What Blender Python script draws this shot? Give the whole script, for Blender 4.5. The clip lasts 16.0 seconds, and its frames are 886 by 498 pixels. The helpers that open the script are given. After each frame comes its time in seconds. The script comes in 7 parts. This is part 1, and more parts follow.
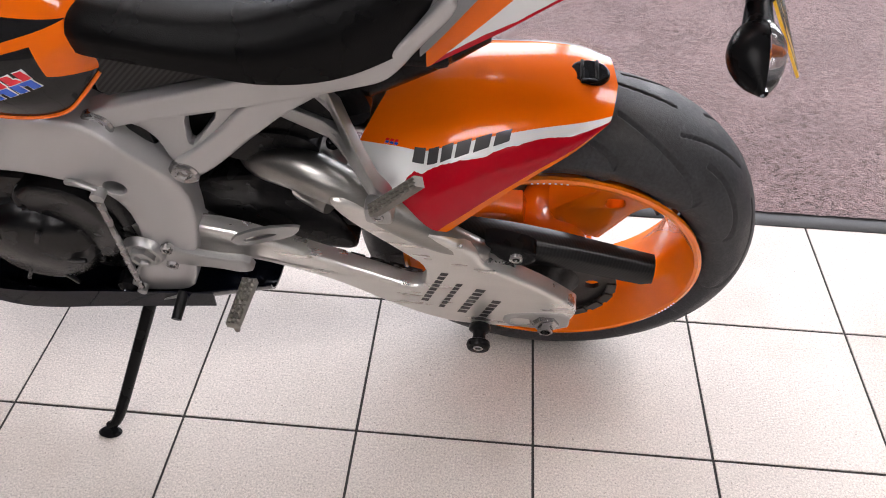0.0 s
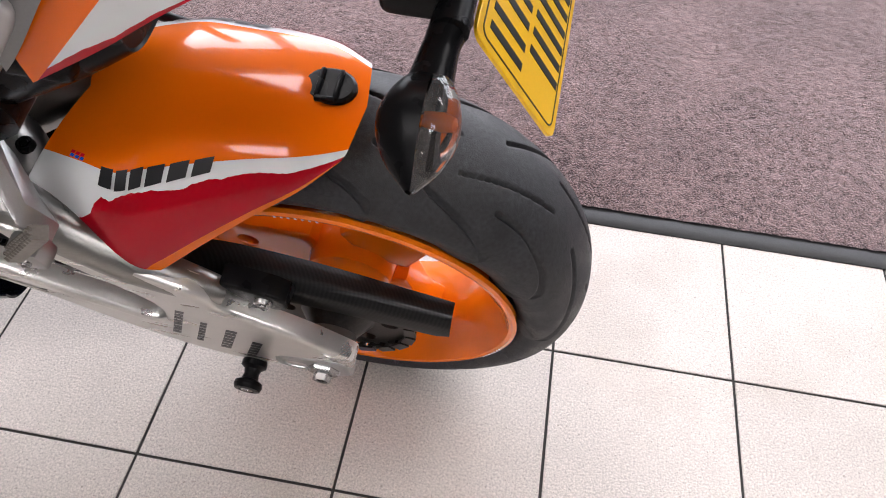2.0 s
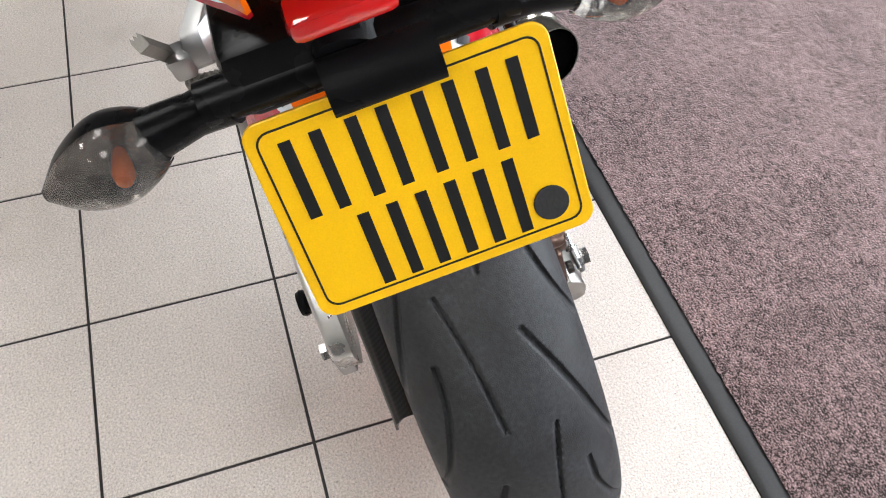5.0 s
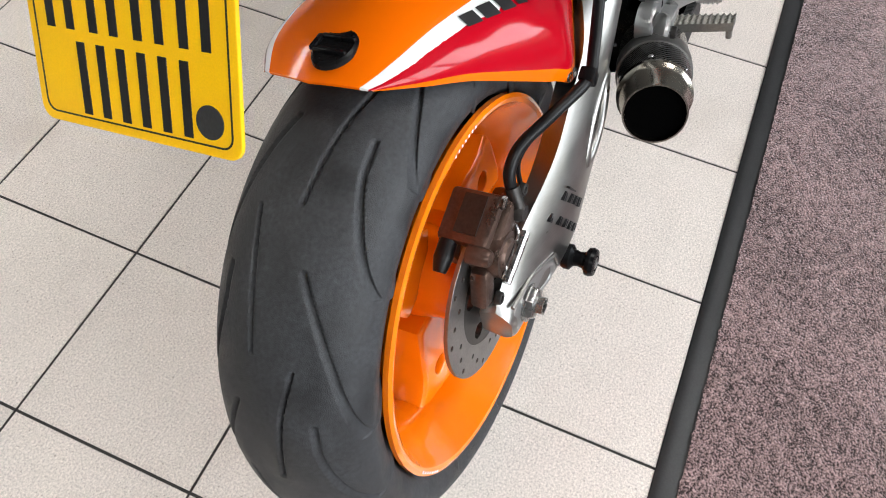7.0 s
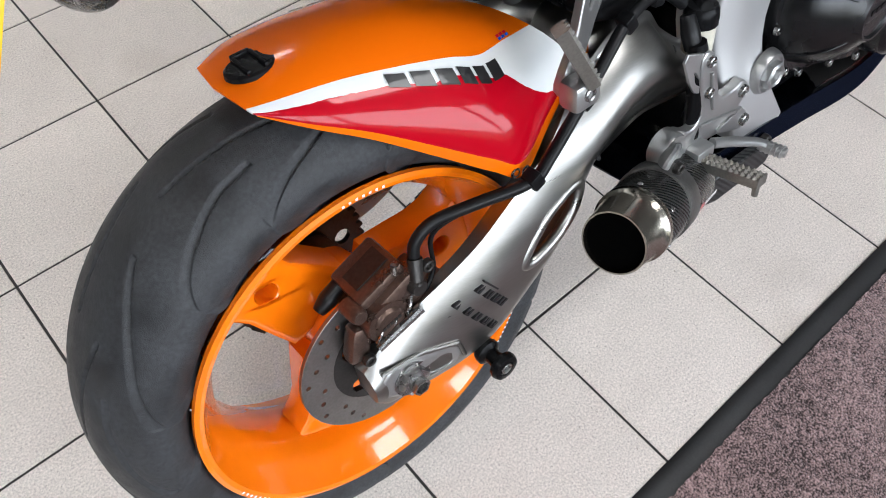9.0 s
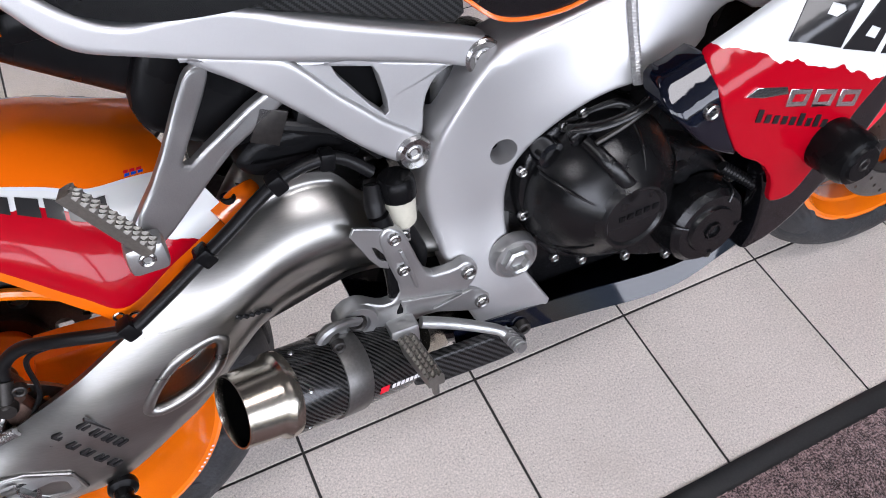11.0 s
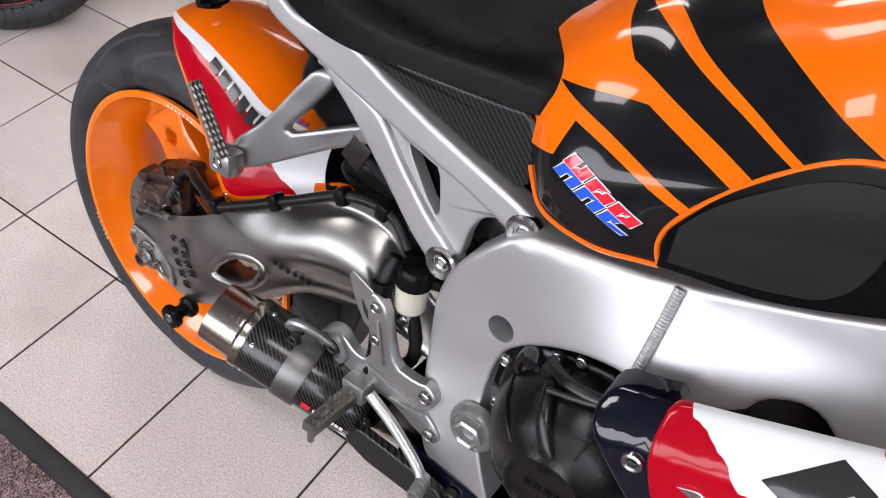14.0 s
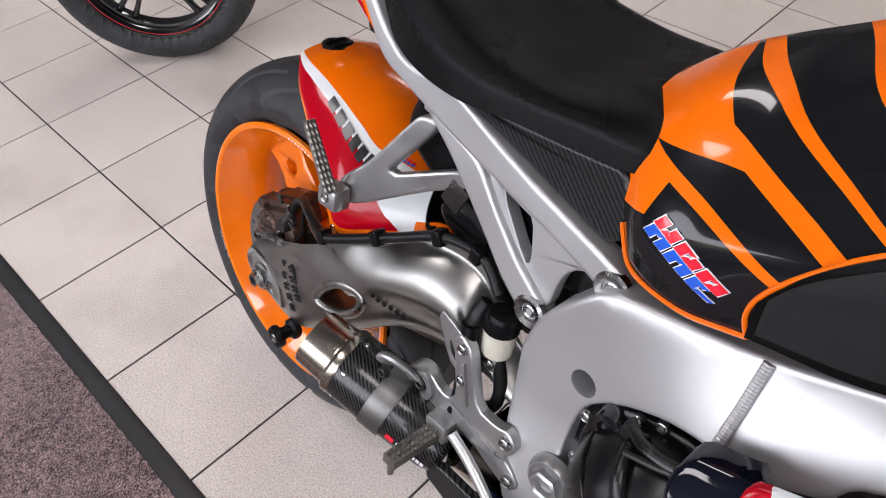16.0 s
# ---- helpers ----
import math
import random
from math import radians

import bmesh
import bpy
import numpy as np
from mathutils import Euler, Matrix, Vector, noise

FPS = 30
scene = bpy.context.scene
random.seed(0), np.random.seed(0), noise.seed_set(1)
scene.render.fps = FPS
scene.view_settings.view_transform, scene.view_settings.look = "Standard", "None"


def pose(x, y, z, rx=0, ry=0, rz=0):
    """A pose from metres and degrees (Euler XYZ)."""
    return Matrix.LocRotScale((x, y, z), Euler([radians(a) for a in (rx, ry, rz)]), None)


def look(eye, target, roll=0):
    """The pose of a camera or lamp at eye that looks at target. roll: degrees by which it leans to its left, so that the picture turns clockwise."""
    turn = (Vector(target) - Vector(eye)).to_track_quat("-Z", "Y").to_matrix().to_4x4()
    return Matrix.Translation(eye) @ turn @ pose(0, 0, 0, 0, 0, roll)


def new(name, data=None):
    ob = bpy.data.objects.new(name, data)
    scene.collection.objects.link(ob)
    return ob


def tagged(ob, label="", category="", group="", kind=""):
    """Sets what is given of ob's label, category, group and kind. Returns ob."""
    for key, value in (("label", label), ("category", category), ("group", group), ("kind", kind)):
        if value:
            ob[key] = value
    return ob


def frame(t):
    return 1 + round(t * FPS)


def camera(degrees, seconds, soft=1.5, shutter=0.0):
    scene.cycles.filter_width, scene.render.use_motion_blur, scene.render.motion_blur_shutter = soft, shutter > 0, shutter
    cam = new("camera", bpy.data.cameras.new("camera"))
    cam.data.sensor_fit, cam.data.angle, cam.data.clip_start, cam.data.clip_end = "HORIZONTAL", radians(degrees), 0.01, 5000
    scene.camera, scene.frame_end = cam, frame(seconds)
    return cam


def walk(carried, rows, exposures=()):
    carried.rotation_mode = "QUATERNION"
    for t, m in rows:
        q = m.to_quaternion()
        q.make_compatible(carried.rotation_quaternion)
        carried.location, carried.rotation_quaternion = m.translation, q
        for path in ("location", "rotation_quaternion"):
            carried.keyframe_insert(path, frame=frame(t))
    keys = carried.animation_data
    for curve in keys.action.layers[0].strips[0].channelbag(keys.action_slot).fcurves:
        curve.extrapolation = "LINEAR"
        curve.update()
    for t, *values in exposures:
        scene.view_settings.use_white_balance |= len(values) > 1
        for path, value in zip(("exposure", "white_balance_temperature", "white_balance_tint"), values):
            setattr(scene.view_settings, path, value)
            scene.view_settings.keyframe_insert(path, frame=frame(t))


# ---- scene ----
from mathutils.geometry import delaunay_2d_cdt, tessellate_polygon

cam = camera(60.7, 16.0, soft=1.0)
PATH = [
    (0, (0.115, 1.296, 1.141), (0.21, -0.12, -0.268), 1.4),
    (0.5, (0.025, 1.258, 1.123), (0.05, -0.116, -0.331), 1.9),
    (1, (-0.046, 1.146, 1.097), (-0.063, -0.169, -0.409), 3.1),
    (1.5, (-0.106, 1.052, 1.096), (-0.098, -0.207, -0.457), 4.7),
    (2, (-0.181, 1.006, 1.098), (-0.042, -0.245, -0.457), 4.2),
    (2.5, (-0.339, 0.984, 1.131), (0.068, -0.25, -0.389), 2.3),
    (3, (-0.433, 0.947, 1.134), (0.22, -0.202, -0.367), 0.9),
    (3.5, (-0.435, 0.828, 1.116), (0.322, -0.206, -0.419), 2.5),
    (4, (-0.438, 0.753, 1.115), (0.438, -0.102, -0.466), 3.3),
    (4.2, (-0.449, 0.727, 1.113), (0.491, -0.032, -0.481), 3.0),
    (6.3, (-0.393, 0.381, 1.083), (0.639, 0.407, -0.63), 6.3),
    (6.5, (-0.391, 0.355, 1.082), (0.629, 0.465, -0.635), 5.7),
    (7, (-0.429, 0.202, 1.108), (0.567, 0.564, -0.588), 3.8),
    (7.5, (-0.442, 0.094, 1.122), (0.517, 0.642, -0.546), 2.6),
    (8, (-0.336, 0.086, 1.102), (0.577, 0.69, -0.572), 4.0),
    (8.2, (-0.309, 0.085, 1.105), (0.583, 0.704, -0.575), 4.7),
    (10.3, (0.075, -0.195, 1.144), (0.669, 0.814, -0.478), 2.5),
    (10.5, (0.149, -0.181, 1.147), (0.751, 0.832, -0.47), 3.2),
    (11, (0.259, -0.169, 1.152), (0.843, 0.863, -0.459), 4.3),
    (11.5, (0.363, -0.235, 1.171), (0.794, 0.891, -0.425), 2.1),
    (12, (0.486, -0.324, 1.192), (0.71, 0.894, -0.379), 0.1),
    (12.5, (0.579, -0.29, 1.178), (0.686, 0.983, -0.361), 1.0),
    (13, (0.67, -0.206, 1.177), (0.697, 1.104, -0.335), 3.5),
    (13.5, (0.713, -0.155, 1.176), (0.426, 1.119, -0.339), 4.3),
    (14, (0.775, -0.109, 1.195), (0.03, 0.979, -0.309), 1.3),
    (14.5, (0.794, -0.08, 1.214), (-0.164, 0.928, -0.223), -0.3),
    (15, (0.794, -0.075, 1.215), (-0.228, 0.904, -0.199), -1.9),
    (15.5, (0.794, -0.08, 1.211), (-0.239, 0.866, -0.217), -3.6),
    (16, (0.795, -0.086, 1.213), (-0.228, 0.844, -0.232), -4.2),
]
EXPOSURE = [(0.0, 0.56, 6500, 16), (1.5, 0.42, 6450, 16), (3.0, 0.50, 6400, 14), (4.2, 0.58, 6350, 10), (7.0, 0.40, 6450, 8), (8.0, 0.28, 6350, 7), (10.5, 0.08, 6050, 14), (12.0, -0.08, 6500, 18), (14.0, -0.06, 6480, 17), (16.0, -0.12, 6450, 17)]
# the mudguard's row of letters
LET_U0, LET_DU, LET_W, LET_V0, LET_DV, LET_H = 0.378, 0.067, 0.053, 0.470, -0.006, 0.088
walk(cam, [(t, look(eye, target, roll)) for t, eye, target, roll in PATH], EXPOSURE)

# ---- world, sun, large lights, exposure ----
world = bpy.data.worlds.new("sky")
scene.world = world
world.use_nodes = True
wn = world.node_tree.nodes
sky = wn.new("ShaderNodeTexSky")
sky.sky_type = "NISHITA"
sky.sun_disc = False
sky.sun_elevation = radians(40)
sky.sun_rotation = radians(200)
wn["Background"].inputs[1].default_value = 0.10
world.node_tree.links.new(sky.outputs[0], wn["Background"].inputs[0])

ROOM_X0, ROOM_X1, ROOM_Y0, ROOM_Y1, ROOM_H = -5.5, 4.5, -3.0, 6.0, 3.0


def area_lamp(name, m, sx, sy, watts, colour=(1, 1, 1)):
    d = bpy.data.lights.new(name, "AREA")
    d.shape, d.size, d.size_y, d.energy, d.color = "RECTANGLE", sx, sy, watts, colour
    ob = new(name, d)
    ob.matrix_world = m
    return ob


# daylight through the shop front
for k in range(4):
    area_lamp("daylight_front", pose(-2.925 + 1.75 * k, -2.95, 1.90, 90, 0, 0), 1.52, 1.85, 60, (0.94, 0.975, 1.02))

# ---- materials ----


def mat(name, colour=(0.5, 0.5, 0.5), rough=0.5, metal=0.0, coat=0.0, grain=0.0, grain_scale=200.0, blotch=0.0, blotch_scale=6.0,
        bump=0.0, bump_scale=400.0, rough_var=0.0, stretch=(1, 1, 1), spec=0.5):
    m = bpy.data.materials.new(name)
    m.use_nodes = True
    nt = m.node_tree
    b = nt.nodes["Principled BSDF"]
    b.inputs["Base Color"].default_value = (*colour, 1)
    b.inputs["Roughness"].default_value = rough
    b.inputs["Metallic"].default_value = metal
    b.inputs["Coat Weight"].default_value = coat
    b.inputs["Coat Roughness"].default_value = 0.04
    b.inputs["Specular IOR Level"].default_value = spec
    tc = nt.nodes.new("ShaderNodeTexCoord")
    mp = nt.nodes.new("ShaderNodeMapping")
    mp.inputs["Scale"].default_value = stretch
    nt.links.new(tc.outputs["Object"], mp.inputs[0])
    last = None
    for amount, scale in ((grain, grain_scale), (blotch, blotch_scale)):
        if amount:
            n = nt.nodes.new("ShaderNodeTexNoise")
            n.inputs["Scale"].default_value = scale
            n.inputs["Detail"].default_value = 4
            nt.links.new(mp.outputs[0], n.inputs["Vector"])
            r = nt.nodes.new("ShaderNodeMapRange")
            r.inputs[1].default_value, r.inputs[2].default_value = 0.25, 0.75
            r.inputs[3].default_value, r.inputs[4].default_value = 1 - amount, 1 + amount
            nt.links.new(n.outputs["Fac"], r.inputs[0])
            v = nt.nodes.new("ShaderNodeVectorMath")
            v.operation = "SCALE"
            if last is None:
                v.inputs[0].default_value = colour
            else:
                nt.links.new(last, v.inputs[0])
            nt.links.new(r.outputs[0], v.inputs["Scale"])
            last = v.outputs[0]
            if rough_var and scale == (blotch_scale if blotch else grain_scale):
                q = nt.nodes.new("ShaderNodeMapRange")
                q.inputs[1].default_value, q.inputs[2].default_value = 0.3, 0.7
                q.inputs[3].default_value, q.inputs[4].default_value = rough - rough_var, rough + rough_var
                nt.links.new(n.outputs["Fac"], q.inputs[0])
                nt.links.new(q.outputs[0], b.inputs["Roughness"])
    if last is not None:
        nt.links.new(last, b.inputs["Base Color"])
    if bump:
        n = nt.nodes.new("ShaderNodeTexNoise")
        n.inputs["Scale"].default_value = bump_scale
        n.inputs["Detail"].default_value = 3
        nt.links.new(mp.outputs[0], n.inputs["Vector"])
        bp = nt.nodes.new("ShaderNodeBump")
        bp.inputs["Strength"].default_value = bump
        bp.inputs["Distance"].default_value = 0.002
        nt.links.new(n.outputs["Fac"], bp.inputs["Height"])
        nt.links.new(bp.outputs[0], b.inputs["Normal"])
    return m


class Graph:
    """Short arithmetic in a material's nodes."""

    def __init__(self, material):
        self.nt = material.node_tree
        self.bsdf = self.nt.nodes["Principled BSDF"]
        tc = self.nt.nodes.new("ShaderNodeTexCoord")
        self.obj, self.uv = tc.outputs["Object"], tc.outputs["UV"]

    def math(self, op, *args):
        n = self.nt.nodes.new("ShaderNodeMath")
        n.operation = op
        for i, a in enumerate(args):
            if isinstance(a, (int, float)):
                n.inputs[i].default_value = a
            else:
                self.nt.links.new(a, n.inputs[i])
        return n.outputs[0]

    def xyz(self, vector):
        n = self.nt.nodes.new("ShaderNodeSeparateXYZ")
        self.nt.links.new(vector, n.inputs[0])
        return n.outputs[0], n.outputs[1], n.outputs[2]

    def noise(self, scale, detail=2.0, vector=None):
        n = self.nt.nodes.new("ShaderNodeTexNoise")
        n.inputs["Scale"].default_value = scale
        n.inputs["Detail"].default_value = detail
        self.nt.links.new(vector or self.obj, n.inputs["Vector"])
        return n.outputs["Fac"]

    def mix(self, fac, a, b):
        n = self.nt.nodes.new("ShaderNodeMix")
        n.data_type = "RGBA"
        self.nt.links.new(fac, n.inputs["Factor"])
        for name, v in (("A", a), ("B", b)):
            sock = [s for s in n.inputs if s.name == name and s.type == "RGBA"][0]
            if isinstance(v, tuple):
                sock.default_value = (*v, 1)
            else:
                self.nt.links.new(v, sock)
        return [s for s in n.outputs if s.type == "RGBA"][0]

    def colour(self, socket):
        self.nt.links.new(socket, self.bsdf.inputs["Base Color"])

    def rough(self, socket):
        self.nt.links.new(socket, self.bsdf.inputs["Roughness"])

    def bump(self, height, strength, distance):
        n = self.nt.nodes.new("ShaderNodeBump")
        n.inputs["Strength"].default_value, n.inputs["Distance"].default_value = strength, distance
        self.nt.links.new(height, n.inputs["Height"])
        self.nt.links.new(n.outputs[0], self.bsdf.inputs["Normal"])


ORANGE, RED, WHITE, NAVY = (0.78, 0.135, 0.001), (0.37, 0.001, 0.009), (0.67, 0.69, 0.69), (0.003, 0.004, 0.009)

orange = mat("orange_paint", ORANGE, 0.22, 0, 1.0, grain=0.03, grain_scale=900, blotch=0.04, blotch_scale=9, rough_var=0.03)
orange_wheel = mat("orange_wheel_paint", (0.84, 0.175, 0.001), 0.22, 0, 0.8, spec=0.3, grain=0.03, grain_scale=700, blotch=0.07, blotch_scale=14, rough_var=0.05)
rubber = mat("tyre_rubber", (0.026, 0.027, 0.0295), 0.55, spec=0.34, grain=0.35, grain_scale=240, blotch=0.5, blotch_scale=26, bump=0.30, bump_scale=800, rough_var=0.16)
black_plastic = mat("black_plastic", (0.005, 0.005, 0.0055), 0.28, spec=0.10, grain=0.15, grain_scale=500, blotch=0.15, blotch_scale=15, bump=0.08, bump_scale=1500, rough_var=0.08)
gloss_black = mat("gloss_black", (0.004, 0.004, 0.005), 0.12, 0, 0.5, grain=0.1, grain_scale=600)
engine_black = mat("engine_black", (0.0045, 0.0045, 0.005), 0.24, spec=0.42, grain=0.15, grain_scale=420, blotch=0.2, blotch_scale=18, bump=0.12, bump_scale=800, rough_var=0.08)
leather = mat("seat_vinyl", (0.0024, 0.0024, 0.0027), 0.30, spec=0.10, grain=0.12, grain_scale=700, blotch=0.12, blotch_scale=9, bump=0.22, bump_scale=1100, rough_var=0.06)
silver = mat("frame_silver", (0.49, 0.488, 0.49), 0.44, 0.75, grain=0.05, grain_scale=1400, blotch=0.05, blotch_scale=7, bump=0.05, bump_scale=2500, rough_var=0.05)
cast_silver = mat("cast_silver", (0.38, 0.38, 0.375), 0.34, 0.85, grain=0.06, grain_scale=900, blotch=0.08, blotch_scale=20, bump=0.06, bump_scale=1500, rough_var=0.06)
brushed = mat("brushed_alloy", (0.29, 0.283, 0.270), 0.32, 1.0, grain=0.06, grain_scale=90, blotch=0.05, blotch_scale=5, rough_var=0.05, stretch=(1, 3, 9))
# lighter copy of the swingarm alloy: the left arm's brighter light is in its colour
satin_alloy_lit = mat("satin_alloy_lit", (0.66, 0.645, 0.62), 0.30, 0.85, grain=0.06, grain_scale=300, blotch=0.06, blotch_scale=8, rough_var=0.05, stretch=(1, 3, 6))
steel = mat("bright_steel", (0.36, 0.355, 0.35), 0.26, 1.0, grain=0.06, grain_scale=500, rough_var=0.06, blotch=0.05, blotch_scale=60)
titan = mat("titanium", (0.42, 0.385, 0.33), 0.22, 1.0, grain=0.07, grain_scale=120, blotch=0.05, blotch_scale=9, rough_var=0.04, stretch=(4, 1, 1))
disc_steel = mat("disc_steel", (0.27, 0.262, 0.255), 0.38, 1.0, grain=0.1, grain_scale=300, blotch=0.1, blotch_scale=30)
caliper_mat = mat("bronze_caliper", (0.115, 0.075, 0.060), 0.33, 0.8, grain=0.2, grain_scale=260, blotch=0.2, blotch_scale=35, bump=0.2, bump_scale=500, rough_var=0.1)
dark_metal = mat("dark_metal", (0.038, 0.035, 0.033), 0.38, 0.7, grain=0.25, grain_scale=250, blotch=0.2, blotch_scale=40)
clamp_metal = mat("clamp_metal", (0.16, 0.155, 0.148), 0.42, 0.9, grain=0.12, grain_scale=300, blotch=0.1, blotch_scale=30)
peg_metal = mat("peg_metal", (0.24, 0.228, 0.205), 0.45, 0.9, grain=0.12, grain_scale=350, blotch=0.12, blotch_scale=40)
hose_rubber = mat("hose_rubber", (0.006, 0.006, 0.0065), 0.36, spec=0.2, grain=0.15, grain_scale=400, blotch=0.15, blotch_scale=30)
white_decal = mat("white_decal", (0.75, 0.75, 0.76), 0.3, coat=0.5, grain=0.03, grain_scale=500)
black_decal = mat("black_decal", (0.008, 0.008, 0.009), 0.35, coat=0.3, grain=0.1, grain_scale=500)
red_decal = mat("red_decal", (0.70, 0.012, 0.03), 0.25, coat=0.8, grain=0.03, grain_scale=500)
blue_decal = mat("blue_decal", (0.012, 0.09, 0.55), 0.25, coat=0.8, grain=0.03, grain_scale=500)
yellow = mat("reflective_yellow", (0.93, 0.52, 0.002), 0.3, coat=0.6, grain=0.05, grain_scale=900, blotch=0.03, blotch_scale=12)
navy_paint = mat("navy_paint", NAVY, 0.06, 0, 0.6, spec=0.2, grain=0.05, grain_scale=500)
smoke = mat("fluid_bottle", (0.50, 0.48, 0.40), 0.35, grain=0.05, grain_scale=200, blotch=0.08, blotch_scale=30)
amber = mat("amber_bulb", (0.75, 0.16, 0.02), 0.25)
smoked_mirror = mat("smoked_mirror", (0.28, 0.27, 0.26), 0.22, 0.9, grain=0.3, grain_scale=160, blotch=0.3, blotch_scale=60, bump=0.9, bump_scale=170)
red_lens = mat("red_lens", (0.55, 0.01, 0.01), 0.1, coat=1.0)
chrome = mat("mirror_chrome", (0.8, 0.8, 0.8), 0.06, 1.0, grain=0.02, grain_scale=300)
alloy_black = mat("gloss_black_rim", (0.008, 0.008, 0.009), 0.15, coat=1.0, grain=0.1, grain_scale=200)
red_pin = mat("red_pinstripe", (0.5, 0.01, 0.02), 0.3)
satin_grey = mat("satin_grey", (0.20, 0.20, 0.205), 0.3, 0.6, grain=0.05, grain_scale=500, blotch=0.05, blotch_scale=12)
wall_paint = mat("wall_paint", (0.13, 0.128, 0.125), 0.7, grain=0.03, grain_scale=120, blotch=0.04, blotch_scale=1.5, bump=0.05, bump_scale=300)
ceiling_paint = mat("ceiling_paint", (0.13, 0.13, 0.13), 0.8, grain=0.03, grain_scale=90, blotch=0.03, blotch_scale=1.2)
grout_mat = mat("grout", (0.030, 0.027, 0.025), 0.9, grain=0.3, grain_scale=300, blotch=0.25, blotch_scale=5)
rubber_edge = mat("mat_rubber_edge", (0.018, 0.0185, 0.0195), 0.5, grain=0.2, grain_scale=300, blotch=0.25, blotch_scale=8, bump=0.15, bump_scale=400)
alu_strip = mat("aluminium_strip", (0.62, 0.62, 0.62), 0.35, 1.0, grain=0.1, grain_scale=200, stretch=(1, 20, 1))
pavement_mat = mat("pavement_grey", (0.28, 0.27, 0.26), 0.85, grain=0.15, grain_scale=60, blotch=0.15, blotch_scale=1.0)

glass = bpy.data.materials.new("clear_glass")
glass.use_nodes = True
gb = glass.node_tree.nodes["Principled BSDF"]
gb.inputs["Base Color"].default_value = (0.97, 0.98, 0.98, 1)
gb.inputs["Roughness"].default_value = 0.02
gb.inputs["Transmission Weight"].default_value = 1.0
gb.inputs["IOR"].default_value = 1.45
lens_glass = bpy.data.materials.new("lens_plastic")
lens_glass.use_nodes = True
gb = lens_glass.node_tree.nodes["Principled BSDF"]
gb.inputs["Base Color"].default_value = (0.42, 0.40, 0.38, 1)
gb.inputs["Roughness"].default_value = 0.06
gb.inputs["Transmission Weight"].default_value = 0.92
gb.inputs["IOR"].default_value = 1.3

# glow of the assumed ceiling panels, strength set for fill light
light_panel = bpy.data.materials.new("light_diffuser")
light_panel.use_nodes = True
gb = light_panel.node_tree.nodes["Principled BSDF"]
gb.inputs["Base Color"].default_value = (0.9, 0.9, 0.9, 1)
gb.inputs["Emission Color"].default_value = (1.0, 0.975, 0.95, 1)
gb.inputs["Emission Strength"].default_value = 12.0


def carbon_material(name, scale, dark=0.006, light=0.05):
    m = mat(name, (0.02, 0.02, 0.021), 0.3, 0.0, 0.12, spec=0.2)
    g = Graph(m)
    x, y, z = g.xyz(g.obj)
    a = g.math("MULTIPLY", g.math("ADD", x, y), scale)
    b = g.math("MULTIPLY", g.math("SUBTRACT", z, g.math("MULTIPLY", y, 0.3)), scale)
    fa, fb = g.math("FLOOR", a), g.math("FLOOR", b)
    k = g.math("FRACT", g.math("MULTIPLY", g.math("ADD", fa, fb), 0.25))
    over = g.math("LESS_THAN", k, 0.45)
    g.colour(g.mix(over, (dark, dark, dark), (light, light, light * 1.02)))
    ramp = g.math("ADD", g.math("MULTIPLY", over, 0.06), 0.32)
    g.rough(ramp)
    return m


carbon = carbon_material("carbon_twill", 430.0, 0.004, 0.035)

# carbon cloth wound round the exhaust can, twill running slantwise
EX0, EX1 = Vector((0.237, -0.229, 0.398)), Vector((0.452, -0.170, 0.331))
can_carbon = mat("can_carbon", (0.02, 0.02, 0.021), 0.3, 0.0, 0.35, spec=0.3)
g = Graph(can_carbon)
ex_axis = (EX1 - EX0).normalized()
ex_side = ex_axis.cross(Vector((0, 1, 0))).normalized()
ex_up = ex_side.cross(ex_axis)
rel = g.nt.nodes.new("ShaderNodeVectorMath")
rel.operation = "SUBTRACT"
g.nt.links.new(g.obj, rel.inputs[0])
rel.inputs[1].default_value = EX0


def along(axis):
    n = g.nt.nodes.new("ShaderNodeVectorMath")
    n.operation = "DOT_PRODUCT"
    g.nt.links.new(rel.outputs[0], n.inputs[0])
    n.inputs[1].default_value = axis
    return n.outputs["Value"]


s_, wrap = along(ex_axis), g.math("MULTIPLY", g.math("ARCTAN2", along(ex_side), along(ex_up)), 0.0471)
rib = g.math("ABSOLUTE", g.math("SUBTRACT", g.math("FRACT", g.math("MULTIPLY", g.math("SUBTRACT", s_, wrap), 165.0)), 0.5))
cross = g.math("ABSOLUTE", g.math("SUBTRACT", g.math("FRACT", g.math("MULTIPLY", wrap, 420.0)), 0.5))
k = g.math("MULTIPLY", g.math("GREATER_THAN", rib, 0.27), g.math("ADD", 0.55, cross))
g.colour(g.mix(k, (0.003, 0.003, 0.003), (0.028, 0.027, 0.026)))
g.rough(g.math("ADD", 0.24, g.math("MULTIPLY", k, 0.15)))
carbon_fine = carbon_material("carbon_fine", 620.0, 0.005, 0.011)
carbon_cover = carbon_material("carbon_cover", 560.0, 0.004, 0.024)
grip_rubber = mat("grip_rubber", (0.0085, 0.0085, 0.009), 0.45, spec=0.3, grain=0.35, grain_scale=1500, blotch=0.1, blotch_scale=12, bump=0.5, bump_scale=1500)

